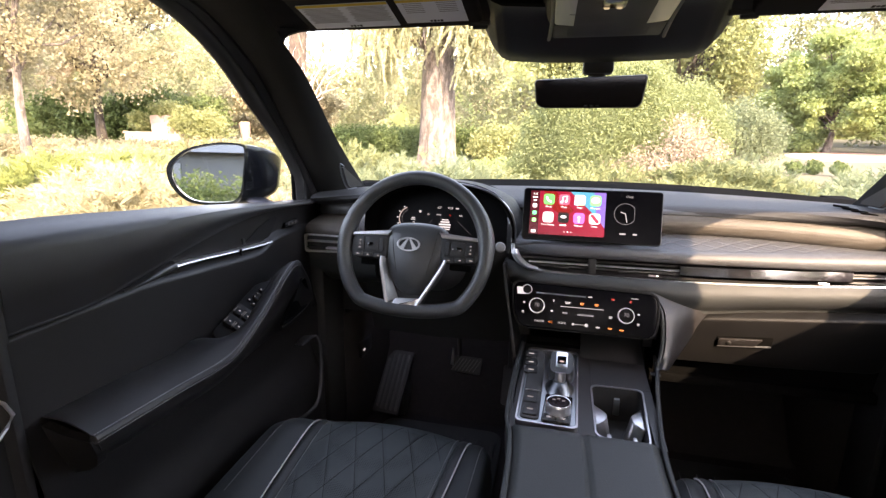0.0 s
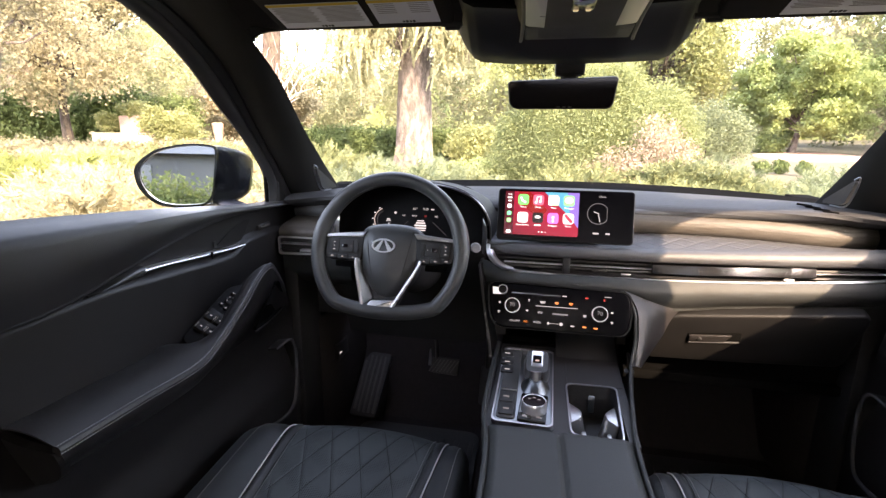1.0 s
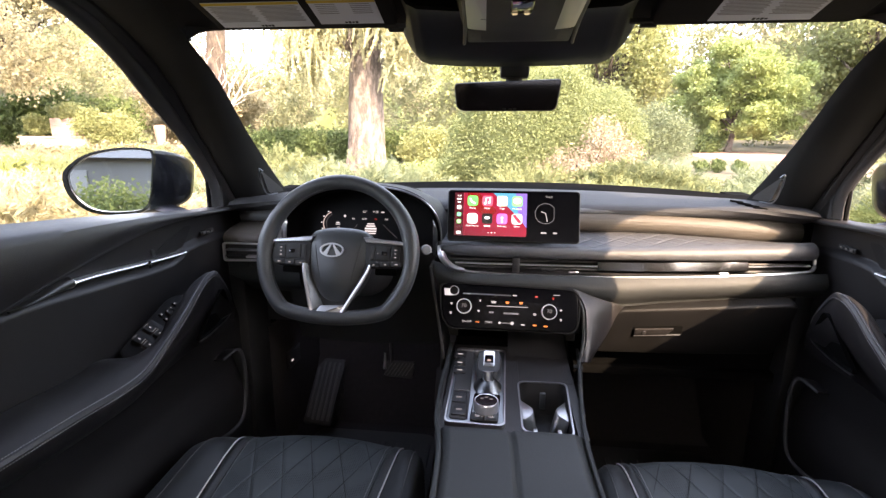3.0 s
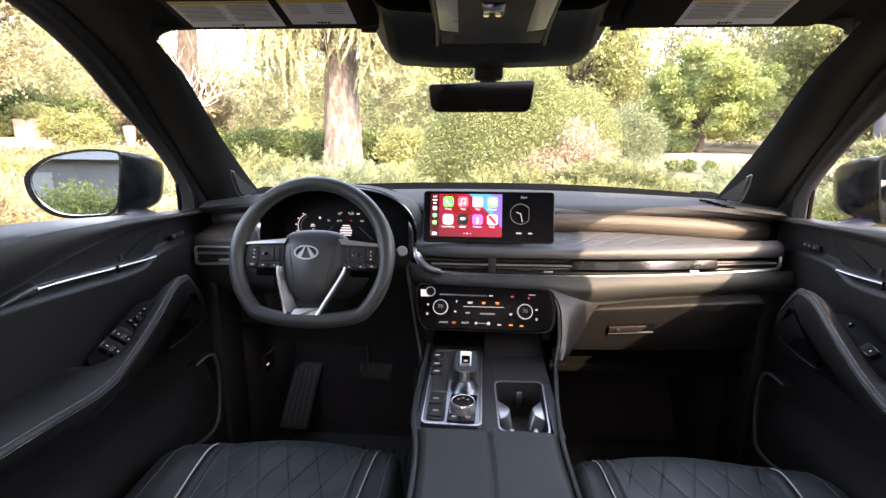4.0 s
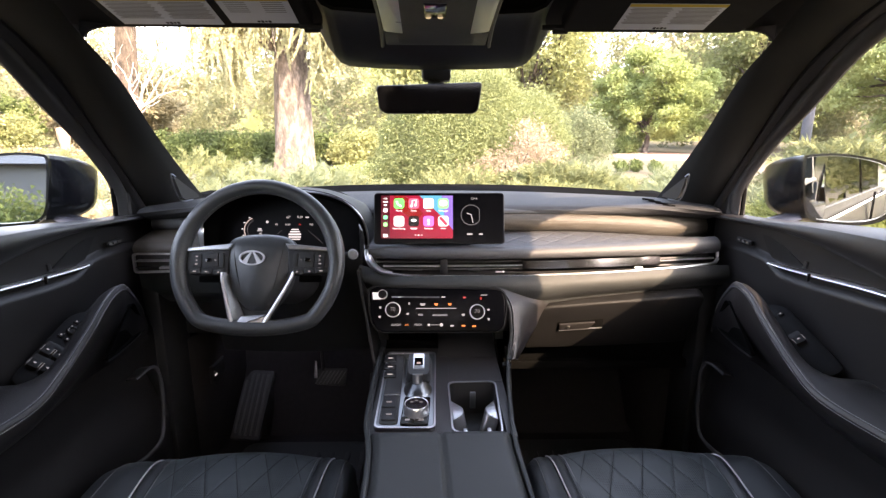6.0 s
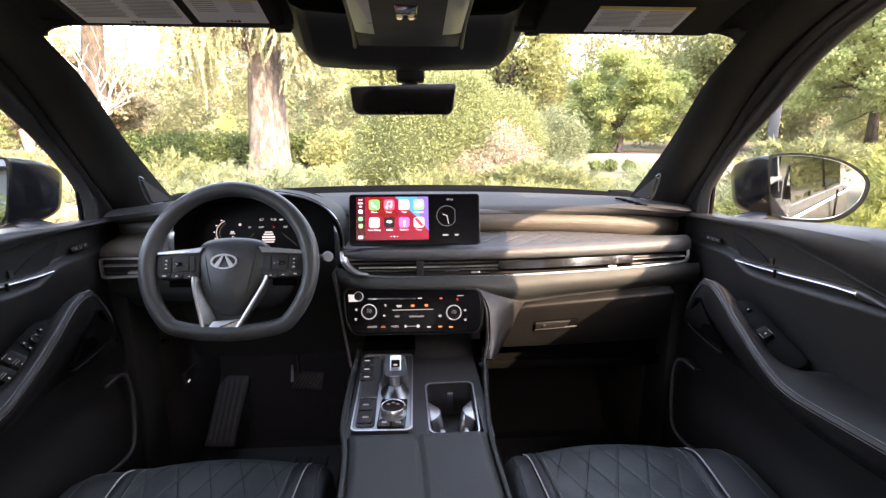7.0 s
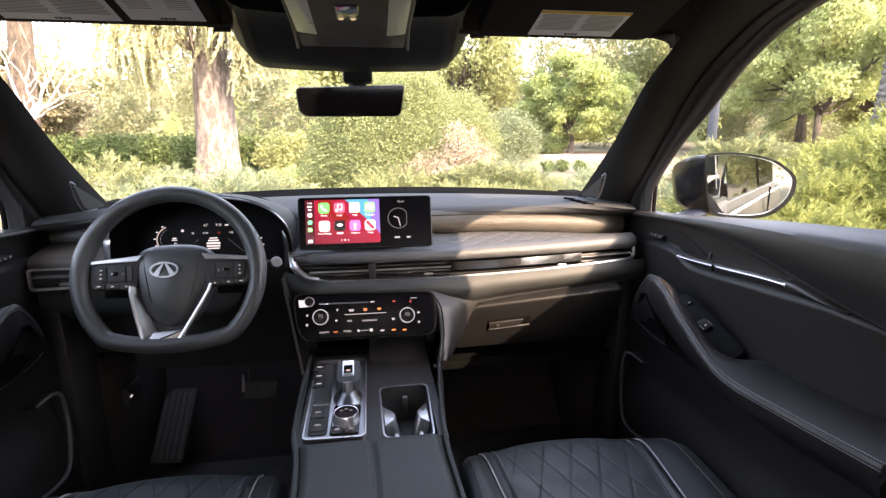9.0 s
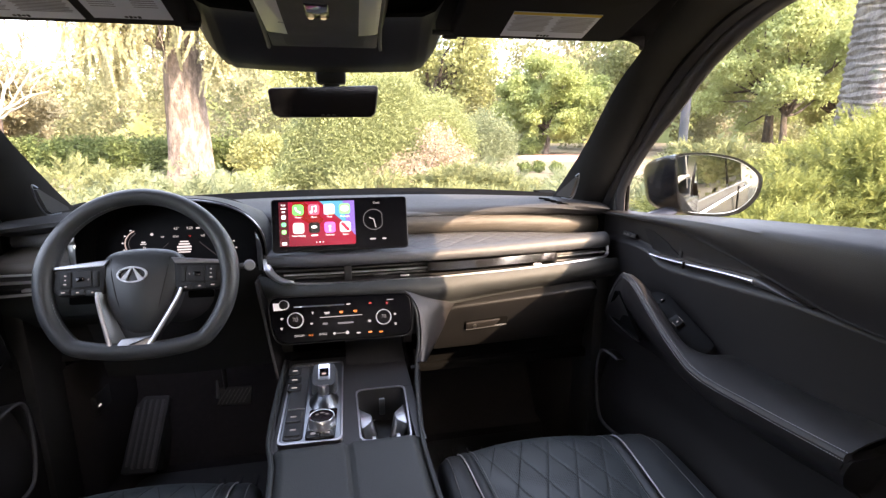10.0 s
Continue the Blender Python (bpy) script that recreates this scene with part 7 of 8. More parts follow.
def sprays(name, start, way, length, n, wide, mat, parent, seed, sag=0.3, open_=0.65, thin=0.30):
    """Feathered sprays: from each start a bending axis with n leaflets set on both sides, shorter towards the tip."""
    g = np.random.default_rng(seed)
    N = len(start)
    t = (np.arange(n) + 0.5) / n
    L = length[:, None, None]
    drop = np.zeros((N, n, 3))
    drop[:, :, 2] = -sag * (t ** 2)[None, :]
    pos = start[:, None, :] + L * (way[:, None, :] * t[None, :, None] + drop)
    tan = np.repeat(way[:, None, :], n, axis=1)
    tan[:, :, 2] -= 2 * sag * t[None, :]
    tan = unit(tan)
    roll = unit(g.normal(size=(N, 1, 3)) + np.array((0, 0, 1.2)))
    side = unit(np.cross(tan, np.repeat(roll, n, axis=1)))
    sign = np.where(np.arange(n) % 2, 1.0, -1.0)[None, :, None]
    d = unit(tan * (1 - 0.5 * open_) + side * sign * open_ + g.normal(size=(N, n, 3)) * 0.22)
    ln = L * wide * (1.05 - 0.75 * t)[None, :, None] * g.uniform(0.6, 1.3, size=(N, n, 1))
    flat_ = unit(np.cross(d, g.normal(size=(N, n, 3)) * 0.5 + np.cross(tan, side)))
    v = np.stack([pos - flat_ * ln * thin * 0.5, pos + flat_ * ln * thin * 0.5, pos + d * ln], axis=2).reshape(-1, 3, 3)
    return leaf_mesh(name, v, mat, parent)


def leaves(name, blobs, count, size, mat, parent=None, long=1.6, seed=1, up=0.0, shell=0.45, droop=0.0, label="", faces=2):
    """A crown: many single folded leaves strewn through lobes (x, y, z, rx, ry, rz), thicker towards each lobe's skin."""
    g = np.random.default_rng(seed)
    bl = np.array(blobs, float)
    vol = (bl[:, 3] * bl[:, 4] * bl[:, 5]) ** (2 / 3)
    which = g.choice(len(bl), count, p=vol / vol.sum())
    d = g.normal(size=(count, 3))
    d /= np.linalg.norm(d, axis=1, keepdims=True)
    r = g.random(count) ** shell
    # clumps: leaves gather at twig ends, which leaves gaps
    k = max(8, count // 45)
    hub_w = g.integers(0, k, count)
    hd = g.normal(size=(k, 3))
    hd /= np.linalg.norm(hd, axis=1, keepdims=True)
    hb = g.choice(len(bl), k, p=vol / vol.sum())
    hr = g.random(k) ** shell
    hubs = bl[hb, :3] + hd * hr[:, None] * bl[hb, 3:]
    spread = (bl[hb, 3:].mean(axis=1) * 0.20)[hub_w, None]
    pos = np.where((g.random(count) < 0.72)[:, None], hubs[hub_w] + g.normal(size=(count, 3)) * spread * np.array((1, 1, 0.8)), bl[which, :3] + d * r[:, None] * bl[which, 3:])
    ax = g.normal(size=(count, 3))
    ax[:, 2] = ax[:, 2] * (1 - abs(up)) + up * 2.0 - droop
    ax /= np.linalg.norm(ax, axis=1, keepdims=True)
    tmp = g.normal(size=(count, 3))
    sd = np.cross(ax, tmp)
    sd /= np.linalg.norm(sd, axis=1, keepdims=True)
    nr = np.cross(ax, sd)
    s = size * (0.6 + 0.8 * g.random(count))[:, None]
    v = np.empty((count, 4, 3))
    v[:, 0] = pos - ax * s * long * 0.5
    v[:, 1] = pos + sd * s * 0.5 + nr * s * 0.12
    v[:, 2] = pos + ax * s * long * 0.5
    v[:, 3] = pos - sd * s * 0.5 + nr * s * 0.12
    if faces == 1:
        v = np.stack([v[:, 0], v[:, 1] * 1.35 - v[:, 3] * 0.35, v[:, 2] * 0.6 + v[:, 3] * 0.4], axis=1)
    return leaf_mesh(name, v, mat, parent, label)


def trunk_mesh(base, top, r0, r1, bend=0.15, seed=0, n=14, lumps=0.08, flare=1.35):
    g = random.Random(seed)
    b, t = Vector(base), Vector(top)
    ph = g.random() * 6
    rings = []
    for i in range(n):
        u = i / (n - 1)
        c = b.lerp(t, u) + Vector((math.sin(u * 4 + ph), math.cos(u * 3 + ph), 0)) * bend * u * (1 - 0.3 * u)
        r = (r0 + (r1 - r0) * u) * (1 + (flare - 1) * (1 - u) ** 8)
        rings.append([c + Vector((math.cos(a), math.sin(a), 0)) * r * (1 + lumps * math.sin(3 * a + ph + 2 * u) + lumps * 0.6 * math.sin(7 * a + 5 * u)) for a in np.linspace(0, math.tau, 19)[:-1]])
    return loft(rings)


def limb(a, b, r, seed=0):
    g = random.Random(seed)
    a, b = Vector(a), Vector(b)
    L = (b - a).length
    pts = [a.lerp(b, i / 6) + Vector((g.uniform(-1, 1), g.uniform(-1, 1), g.uniform(-1, 1))) * L * 0.05 * (0 < i < 6) for i in range(7)]
    return tube(pts, [r * (1 - 0.75 * i / 6) for i in range(7)], 8)


def crown_lobes(c, rx, rz, n, seed, flat_=1.0, small=1.0):
    g = np.random.default_rng(seed)
    out = []
    for i in range(n):
        d = g.normal(size=3)
        d /= np.linalg.norm(d)
        f = g.uniform(0.45, 0.85) if small == 1.0 else g.uniform(0.35, 0.98)
        k = g.uniform(0.30, 0.52) * small
        out.append((c[0] + d[0] * rx * f, c[1] + d[1] * rx * f, c[2] + d[2] * rz * f, rx * k, rx * k, rz * k * flat_))
    return out


def tree(label, base, height, r, trunk_r, leaf, count, size, bark=BARK_DARK, seed=1, lobes=16, crown_low=0.35, group="trees", lean=(0, 0), faces=1, small=1.0):
    t = thing("tree", label, "tree", base, group)
    b = Vector(base)
    mid = b + Vector((lean[0], lean[1], height * (crown_low + 0.25)))
    part("trunk", trunk_mesh(b - Vector((0, 0, 0.1)), mid, trunk_r, trunk_r * 0.45, 0.1 * height / 6, seed), bark, t)
    g = random.Random(seed)
    c = b + Vector((lean[0], lean[1], height * (crown_low + (1 - crown_low) / 2)))
    rz = height * (1 - crown_low) / 2
    lb = crown_lobes(c, r, rz, lobes, seed, 0.8 if small < 1 else 1.0, small)
    limbs = bmesh.new()
    fork = b.lerp(mid, 0.72)
    for q in lb[: max(5, lobes // 2)]:
        limbs = join(limbs, limb(fork + Vector((0, 0, g.uniform(-0.1, 0.25) * height * 0.3)), (q[0], q[1], q[2]), trunk_r * 0.38, g.random()))
    part("limbs", limbs, bark, t)
    leaves("crown", lb, count, size, leaf, t, seed=seed, faces=faces)
    return t


def shrub(name, label, lobes, count, size, leaf, seed, long=1.6, up=0.0, category="shrub", group="shrubs", stems=True, bark=BARK_DARK, kind="", faces=1):
    lb = np.array(lobes, float)
    c = lb[:, :3].mean(axis=0)
    s = thing(name, label, category, (c[0], c[1], 0), group, kind)
    if stems:
        st = bmesh.new()
        for i, q in enumerate(lobes[:14]):
            st = join(st, limb((c[0] + (q[0] - c[0]) * 0.25, c[1] + (q[1] - c[1]) * 0.25, -0.05), (q[0], q[1], q[2] + q[5] * 0.4), 0.035, i + seed))
        part("stems", st, bark, s)
    leaves("foliage", lobes, count, size, leaf, s, long=long, seed=seed, up=up, faces=faces)
    return s


# the old tree ahead, with hanging sprays
old = thing("tree", "old tree with a stout mottled trunk and hanging pale foliage", "tree", (-4.75, 18, 0), "trees")
part("trunk", trunk_mesh((-4.72, 18, -0.1), (-4.5, 18, 4.4), 0.62, 0.50, 0.05, 3, 22, 0.07, 1.25), BARK, old)
lim = bmesh.new()
for i, (a, b, r) in enumerate((((-4.5, 18, 3.6), (-6.6, 17.6, 7.4), 0.30), ((-4.5, 18, 3.8), (-3.6, 17.8, 8.6), 0.34), ((-4.5, 18, 4.0), (-2.2, 17.2, 6.2), 0.22), ((-4.6, 18, 3.9), (-8.6, 16.8, 6.4), 0.20), ((-4.4, 18, 3.4), (-5.2, 16.4, 6.6), 0.2), ((-4.2, 17.9, 2.9), (-3.0, 17.2, 4.6), 0.14))):
    lim = join(lim, limb(a, b, r, i))
for k in range(16):
    x = -2.7 - 0.45 * k + rng.uniform(-0.2, 0.2)
    lim = join(lim, limb((x, 17.0 + rng.uniform(-0.6, 0.6), 5.6 + rng.uniform(-0.6, 0.8)), (x + rng.uniform(-0.5, 0.7), 16.8, 2.6 + rng.uniform(0, 1.5)), 0.035, k + 50))
part("limbs", lim, BARK, old)
hang = []
for k in range(34):
    x = -7.3 + 4.7 * rng.random()
    y = 16.4 + 1.6 * rng.random()
    z = 3.0 + 2.4 * rng.random()
    hang.append((x, y, z, 0.22 + 0.12 * rng.random(), 0.25, 0.7 + 0.5 * rng.random()))
for k in range(14):
    hang.append((-6.4 + 3.6 * rng.random(), 16.6 + 0.6 * rng.random(), 3.3 + 2.6 * rng.random(), 0.5, 0.4, 0.6))
for k in range(16):
    hang.append((-6.3 + 3.2 * rng.random(), 16.7 + 0.6 * rng.random(), 3.0 + 1.4 * rng.random(), 0.30, 0.3, 0.8))
for k in range(18):
    hang.append((-7.2 + 5.8 * rng.random(), 16.8 + 2.0 * rng.random(), 5.2 + 2.6 * rng.random(), 0.9, 0.8, 0.7))
hang = [q for i, q in enumerate(hang) if not (-5.3 < q[0] < -3.4 and (q[2] < 5.6 or i % 3))]
leaves("crown", hang, 30000, 0.070, LEAF_CREAM, old, long=1.8, seed=5, droop=0.8, faces=1)
gs = np.random.default_rng(15)
bunch = np.stack([np.concatenate([gs.uniform(-7.6, -5.2, 13), gs.uniform(-4.0, -2.3, 8), gs.uniform(-5.2, -3.9, 7)]), gs.uniform(16.2, 17.4, 28), np.concatenate([gs.uniform(3.7, 6.4, 21), gs.uniform(4.9, 6.6, 7)])], axis=1)
NS = 330
pick = gs.integers(0, 28, NS)
root_ = bunch[pick] + gs.normal(size=(NS, 3)) * np.array((0.20, 0.2, 0.28))
fall = unit(gs.normal(size=(NS, 3)) * 0.32 + np.array((0, 0, -1.0)))
sprays("hanging_sprays", root_, fall, gs.uniform(0.5, 1.7, NS), 110, 0.10, LEAF_CREAM, old, 16, 0.10, 0.8, 0.75)

# a bare pale tree and a leaning trunk farther left
bare = thing("tree", "small bare tree with pale branches", "tree", (-7.6, 14, 0), "trees")
bb = trunk_mesh((-7.6, 14, -0.1), (-7.75, 14, 1.9), 0.16, 0.10, 0.05, 8)
for i in range(10):
    g = random.Random(i + 3)
    z = 1.5 + 0.5 * g.random()
    tip = (-7.7 + g.uniform(-1.6, 1.9), 14 + g.uniform(-0.6, 0.6), 1.9 + 1.9 * g.random())
    bb = join(bb, limb((-7.72, 14, z), tip, 0.038, i + 20))
    for q in range(2):
        bb = join(bb, limb(Vector((-7.72, 14, z)).lerp(Vector(tip), 0.6), Vector(tip) + Vector((g.uniform(-0.7, 0.7), 0, g.uniform(-0.2, 0.7))), 0.015, i * 7 + q))
part("trunk", bb, surface_material("bleached_bark", (0.28, 0.25, 0.225), (0.42, 0.38, 0.34), 0.9, 6, 0.6, 20), bare)
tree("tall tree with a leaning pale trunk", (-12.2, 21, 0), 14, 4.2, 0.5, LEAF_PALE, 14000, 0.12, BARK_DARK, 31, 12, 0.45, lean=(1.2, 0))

# round green tree on its mulch ring, and lawn trees
tree("round fresh-green lawn tree on a mulch ring", (14.5, 35.6, 0), 7.0, 3.9, 0.22, LEAF_FRESH, 110000, 0.12, BARK, 11, 140, 0.06, lean=(0.5, 0), small=0.5)
ringm = bmesh.new()
bmesh.ops.create_circle(ringm, cap_ends=True, segments=40, radius=3.4)
structure("pavement", moved(ringm, pose(13.5, 31.2, 0.012, 0, 0, -23) @ Matrix.Diagonal((0.72, 1.75, 1, 1))), surface_material("red_brown_mulch", (0.30, 0.17, 0.13), (0.46, 0.29, 0.23), 0.95, 2.0, 1.0, 30), "red-brown mulch under the lawn tree")

# the big loose shrub in the middle
mid_lobes = [(0.35, 9.2, 1.15, 0.8, 0.8, 0.8), (-0.30, 9.4, 0.95, 0.55, 0.6, 0.65), (1.1, 9.3, 1.3, 0.7, 0.7, 0.75), (0.5, 9.4, 1.9, 0.65, 0.6, 0.5), (-0.2, 9.3, 1.7, 0.42, 0.45, 0.42), (1.5, 9.5, 0.9, 0.6, 0.6, 0.6), (1.0, 9.4, 2.05, 0.45, 0.5, 0.36), (-0.75, 9.5, 0.75, 0.38, 0.45, 0.42), (1.75, 9.6, 1.6, 0.5, 0.5, 0.5), (-0.65, 9.4, 1.35, 0.28, 0.35, 0.30), (2.1, 9.8, 1.15, 0.42, 0.45, 0.45)]
shrub("shrub", "large loose green shrub with fine leaves", mid_lobes, 190000, 0.024, LEAF_SOFT, 21)
shrub("shrub", "dry pinkish twiggy shrub", [(1.50, 8.6, 1.25, 0.34, 0.4, 0.35), (1.15, 8.5, 0.85, 0.45, 0.4, 0.28), (1.85, 8.7, 0.95, 0.38, 0.4, 0.32), (0.75, 8.4, 0.7, 0.4, 0.3, 0.2)], 9000, 0.020, DRY, 22, 2.0)
shrub("shrub", "rounded grey-green leafy shrub", [(5.0, 18.5, 1.3, 0.9, 0.8, 1.0), (5.7, 18.8, 1.1, 0.8, 0.7, 0.8), (4.2, 18.6, 1.0, 0.7, 0.7, 0.7)], 20000, 0.05, LEAF_GREY, 23)

for x, y in ((6.75, 18.6), (7.25, 18.5), (7.7, 17.9)):
    shrub("shrub", "small dark upright shrub on the lawn", [(x, y, 0.22, 0.24, 0.2, 0.22)], 900, 0.05, LEAF_DARK, int(x * 10), 3.0, 0.8, stems=False)
shrub("shrub", "dense dark green bush beside the lawn tree", [(12.9, 34.6, 0.6, 0.9, 0.8, 0.65), (13.5, 34.9, 0.9, 0.6, 0.6, 0.6)], 6000, 0.09, LEAF_DARK, 31)
# clipped hedge
hl = []
for k in range(26):
    hl.append((-11.8 + 0.40 * k, 20.0 + 0.02 * k, 0.70, 0.45, 0.55, 0.68))
shrub("hedge", "clipped dark green hedge", hl, 46000, 0.075, LEAF_DARK, 24, category="hedge")
shrub("hedge", "rounded green shrub hedge beside the old trunk", [(-3.1, 19.5, 0.75, 0.8, 0.7, 0.7), (-2.2, 19.8, 0.7, 0.7, 0.7, 0.75), (-1.2, 20.2, 0.7, 0.8, 0.7, 0.7)], 9000, 0.085, LEAF, 25, category="hedge")
shrub("hedge", "low clipped hedge along the lawn", [(-2.6 + 0.5 * k, 15.5 + 0.18 * k, 0.22, 0.4, 0.4, 0.26) for k in range(9)], 7000, 0.06, LEAF_FRESH, 26, category="hedge", stems=False)


# junipers before the car: long low sprays
def juniper(label, mounds, count, length, leaf, seed, n=14, sag=0.35, wide=0.38):
    """Mounds (x, y, z, rx, ry, rz) clothed in feathered sprays that point outwards and up."""
    g = np.random.default_rng(seed)
    mb = np.array(mounds, float)
    s = thing("juniper", label, "juniper", (mb[:, 0].mean(), mb[:, 1].mean(), 0), "junipers")
    st = bmesh.new()
    for i, q in enumerate(mounds):
        for k in range(4):
            a = k * 1.6 + seed
            st = join(st, limb((q[0], q[1], -0.05), (q[0] + 0.6 * q[3] * math.cos(a), q[1] + 0.6 * q[4] * math.sin(a), q[2] + 0.2 * q[5]), 0.03, i * 7 + k + seed))
    part("stems", st, BARK_DARK, s)
    area = mb[:, 3] * mb[:, 4]
    w = g.choice(len(mb), count, p=area / area.sum())
    d = unit(g.normal(size=(count, 3)))
    d[:, 2] = np.abs(d[:, 2]) * np.where(g.random(count) < 0.85, 1, -0.5)
    # tufts: neighbouring sprays share a heading, which leaves dark hollows between them
    tuft = unit(np.round(d * 2.6) + 1e-3)
    r = g.uniform(0.50, 1.0, size=(count, 1)) ** 0.6
    r *= 1 + 0.13 * np.sin(7 * d[:, :1] + w[:, None]) * np.cos(6 * d[:, 1:2] + seed)
    start = mb[w, :3] + (0.75 * d + 0.25 * tuft) * r * mb[w, 3:]
    way = unit(d * np.array((1, 1, 0.7)) + 0.5 * tuft + np.array((0, 0, 0.55)) + g.normal(size=(count, 3)) * 0.25)
    sprays("foliage", start, way, length * g.uniform(0.55, 1.35, size=count), n, wide, leaf, s, seed, sag)
    return s


gj = random.Random(4)
for i in range(9):
    x = -7.6 + 1.75 * i
    m = []
    for dx, y, r in ((0.0, 6.2, 0.80), (0.8, 7.7, 0.85), (-0.4, 5.2, 0.70), (0.9, 6.6, 0.6), (-0.6, 8.3, 0.7)):
        h = (gj.uniform(0.82, 1.02) if y < 7 else gj.uniform(0.85, 1.15)) * (1 if i < 4 else 0.80)
        m.append((x + dx + gj.uniform(-0.2, 0.2), y + gj.uniform(-0.3, 0.3), h * 0.42, r, r, h * 0.52))
    juniper("low spreading light-green juniper", m, 2100, 0.24, JUNIPER if i % 3 else LEAF_GREY, 60 + i, 13)
juniper("taller pale green juniper with arching sprays", [(1.55, 7.4, 0.48, 0.55, 0.5, 0.42), (2.1, 7.7, 0.40, 0.5, 0.5, 0.40)], 1100, 0.28, JUNIPER, 75, 14, 0.6)
for i, m in enumerate(([(4.55, 3.9, 0.62, 1.05, 0.95, 0.72)], [(3.55, 4.0, 0.45, 0.78, 0.75, 0.52)], [(5.7, 4.5, 0.74, 1.15, 1.0, 0.80)], [(3.9, 5.0, 0.40, 0.70, 0.70, 0.44)], [(2.9, 3.5, 0.33, 0.55, 0.55, 0.42)])):
    juniper("upright yellow-green juniper bush", m, 3600, 0.25, JUNIPER_GREEN, 80 + i, 22, 0.22, 0.27)
juniper("pale arching juniper by the lamp post", [(5.6, 7.3, 0.62, 0.75, 0.7, 0.62), (6.3, 7.6, 0.5, 0.6, 0.6, 0.55)], 1300, 0.33, JUNIPER, 87, 14, 0.6)
for i, (x, y, h, w) in enumerate(((-3.2, 3.6, 0.95, 0.75), (-4.4, 4.6, 0.95, 0.9), (-5.8, 5.2, 1.0, 1.0), (-3.6, 5.3, 0.95, 0.8), (-7.2, 7.0, 1.0, 1.1))):
    juniper("sunlit yellow-green low juniper", [(x, y, h * 0.42, w, w, h * 0.52), (x + 0.5, y + 0.5, h * 0.36, w * 0.8, w * 0.8, h * 0.46)], 2200, 0.26, JUNIPER_GREEN if i == 2 else JUNIPER_YELLOW, 90 + i, 13)
shrub("shrub", "small grey-green rounded shrub among the junipers", [(-6.6, 4.9, 0.62, 0.34, 0.34, 0.30), (-6.2, 5.1, 0.55, 0.3, 0.3, 0.28)], 5000, 0.034, LEAF_GREY, 97)
shrub("shrub", "low dark green shrub among the junipers", [(-5.1, 6.4, 0.72, 0.35, 0.35, 0.26), (-4.6, 6.6, 0.68, 0.3, 0.3, 0.24)], 5000, 0.034, LEAF, 98)

# left garden: clipped hedge, ivy-clad shrubs, low stone house
hl = [(-22.0 + 0.8 * k, 15.5 + 0.25 * k, 0.40, 0.8, 0.7, 0.42) for k in range(15)]
shrub("hedge", "clipped hedge with leaf colour paled for full sun", hl, 20000, 0.08, LEAF_PALE, 27, category="hedge")
shrub("shrub", "dark green ivy-clad thicket", [(-24.5 + 1.1 * k, 19.5 + 0.3 * k, 1.75 + 0.3 * math.sin(k * 1.7), 1.1, 0.9, 1.2) for k in range(8)], 20000, 0.13, LEAF_DARK, 28)
house = thing("house", "low pink and white stone garden house behind the hedge", "house", (-16.8, 18.9, 0))
WALL = surface_material("pink_stone", (0.30, 0.20, 0.17), (0.44, 0.32, 0.28), 0.9, 2.5, 0.8, 20)
part("wall", box(-18.2, -15.5, 18.2, 19.6, 0, 1.02, 0.04), surface_material("whitewashed_stone", (0.36, 0.30, 0.27), (0.50, 0.43, 0.39), 0.9, 2.0, 0.8, 16), house, "whitewashed lower wall")
part("upper_wall", box(-17.1, -15.9, 18.5, 19.5, 1.02, 1.75, 0.04), WALL, house, "pink stone upper part")
part("coping", box(-18.25, -15.45, 18.16, 18.3, 1.00, 1.08, 0.02), WALL, house)
shrub("shrub", "ivy climbing over the garden house", [(-15.3, 18.4, 1.5, 0.7, 0.5, 0.6), (-17.7, 18.6, 1.5, 0.5, 0.4, 0.45), (-16.6, 18.9, 1.95, 0.7, 0.5, 0.35), (-14.6, 18.9, 1.3, 0.7, 0.5, 0.7)], 12000, 0.07, LEAF, 37, stems=False)
pillar_ = thing("gate_post", "pale square stone gate post", "gate post", (-16, 20.2, 0))
part("post", box(-16.25, -15.75, 20.0, 20.5, 0, 1.9, 0.05), surface_material("pale_stone", (0.42, 0.36, 0.30), (0.58, 0.52, 0.45), 0.9, 3, 0.6, 20), pillar_)
part("cap", box(-16.28, -15.72, 19.97, 20.53, 1.9, 1.98, 0.02), WALL, pillar_)
for k in range(1):
    urn = thing("stone_urn", "pinkish clay garden urn", "urn", (-13.4 + 0.75 * k, 19.6, 0), "urns")
    part("bowl", lathe([(0.16, 0), (0.18, 0.7), (0.14, 0.8), (0.2, 1.1), (0.22, 1.45), (0.18, 1.5)], 18, pose(-13.4 + 0.75 * k, 19.6, 0)), surface_material("red_clay", (0.26, 0.16, 0.12), (0.36, 0.23, 0.17), 0.8, 6, 0.4, 30), urn)
tree("slender tree with pale trunks and leaves paled for sun", (-11.9, 9.4, 0), 6.5, 2.4, 0.12, LEAF_PALE, 48000, 0.050, BARK, 33, 30, 0.28, small=0.7)
tree("broad tree with green leaves paled for sun", (-18.5, 17.5, 0), 12, 5.0, 0.20, LEAF_PALE, 90000, 0.088, BARK_DARK, 34, 70, 0.10, small=0.55)
tree("broad low tree with leaves paled for sun", (-15.0, 26, 0), 5.0, 3.8, 0.18, LEAF_PALE, 60000, 0.11, BARK_DARK, 35, 60, 0.12, small=0.55)

# right: lamp post, palm trunk, park trees
lp = thing("street_lamp", "grey steel lamp post by the path", "lamp post", (6.55, 9.4, 0))
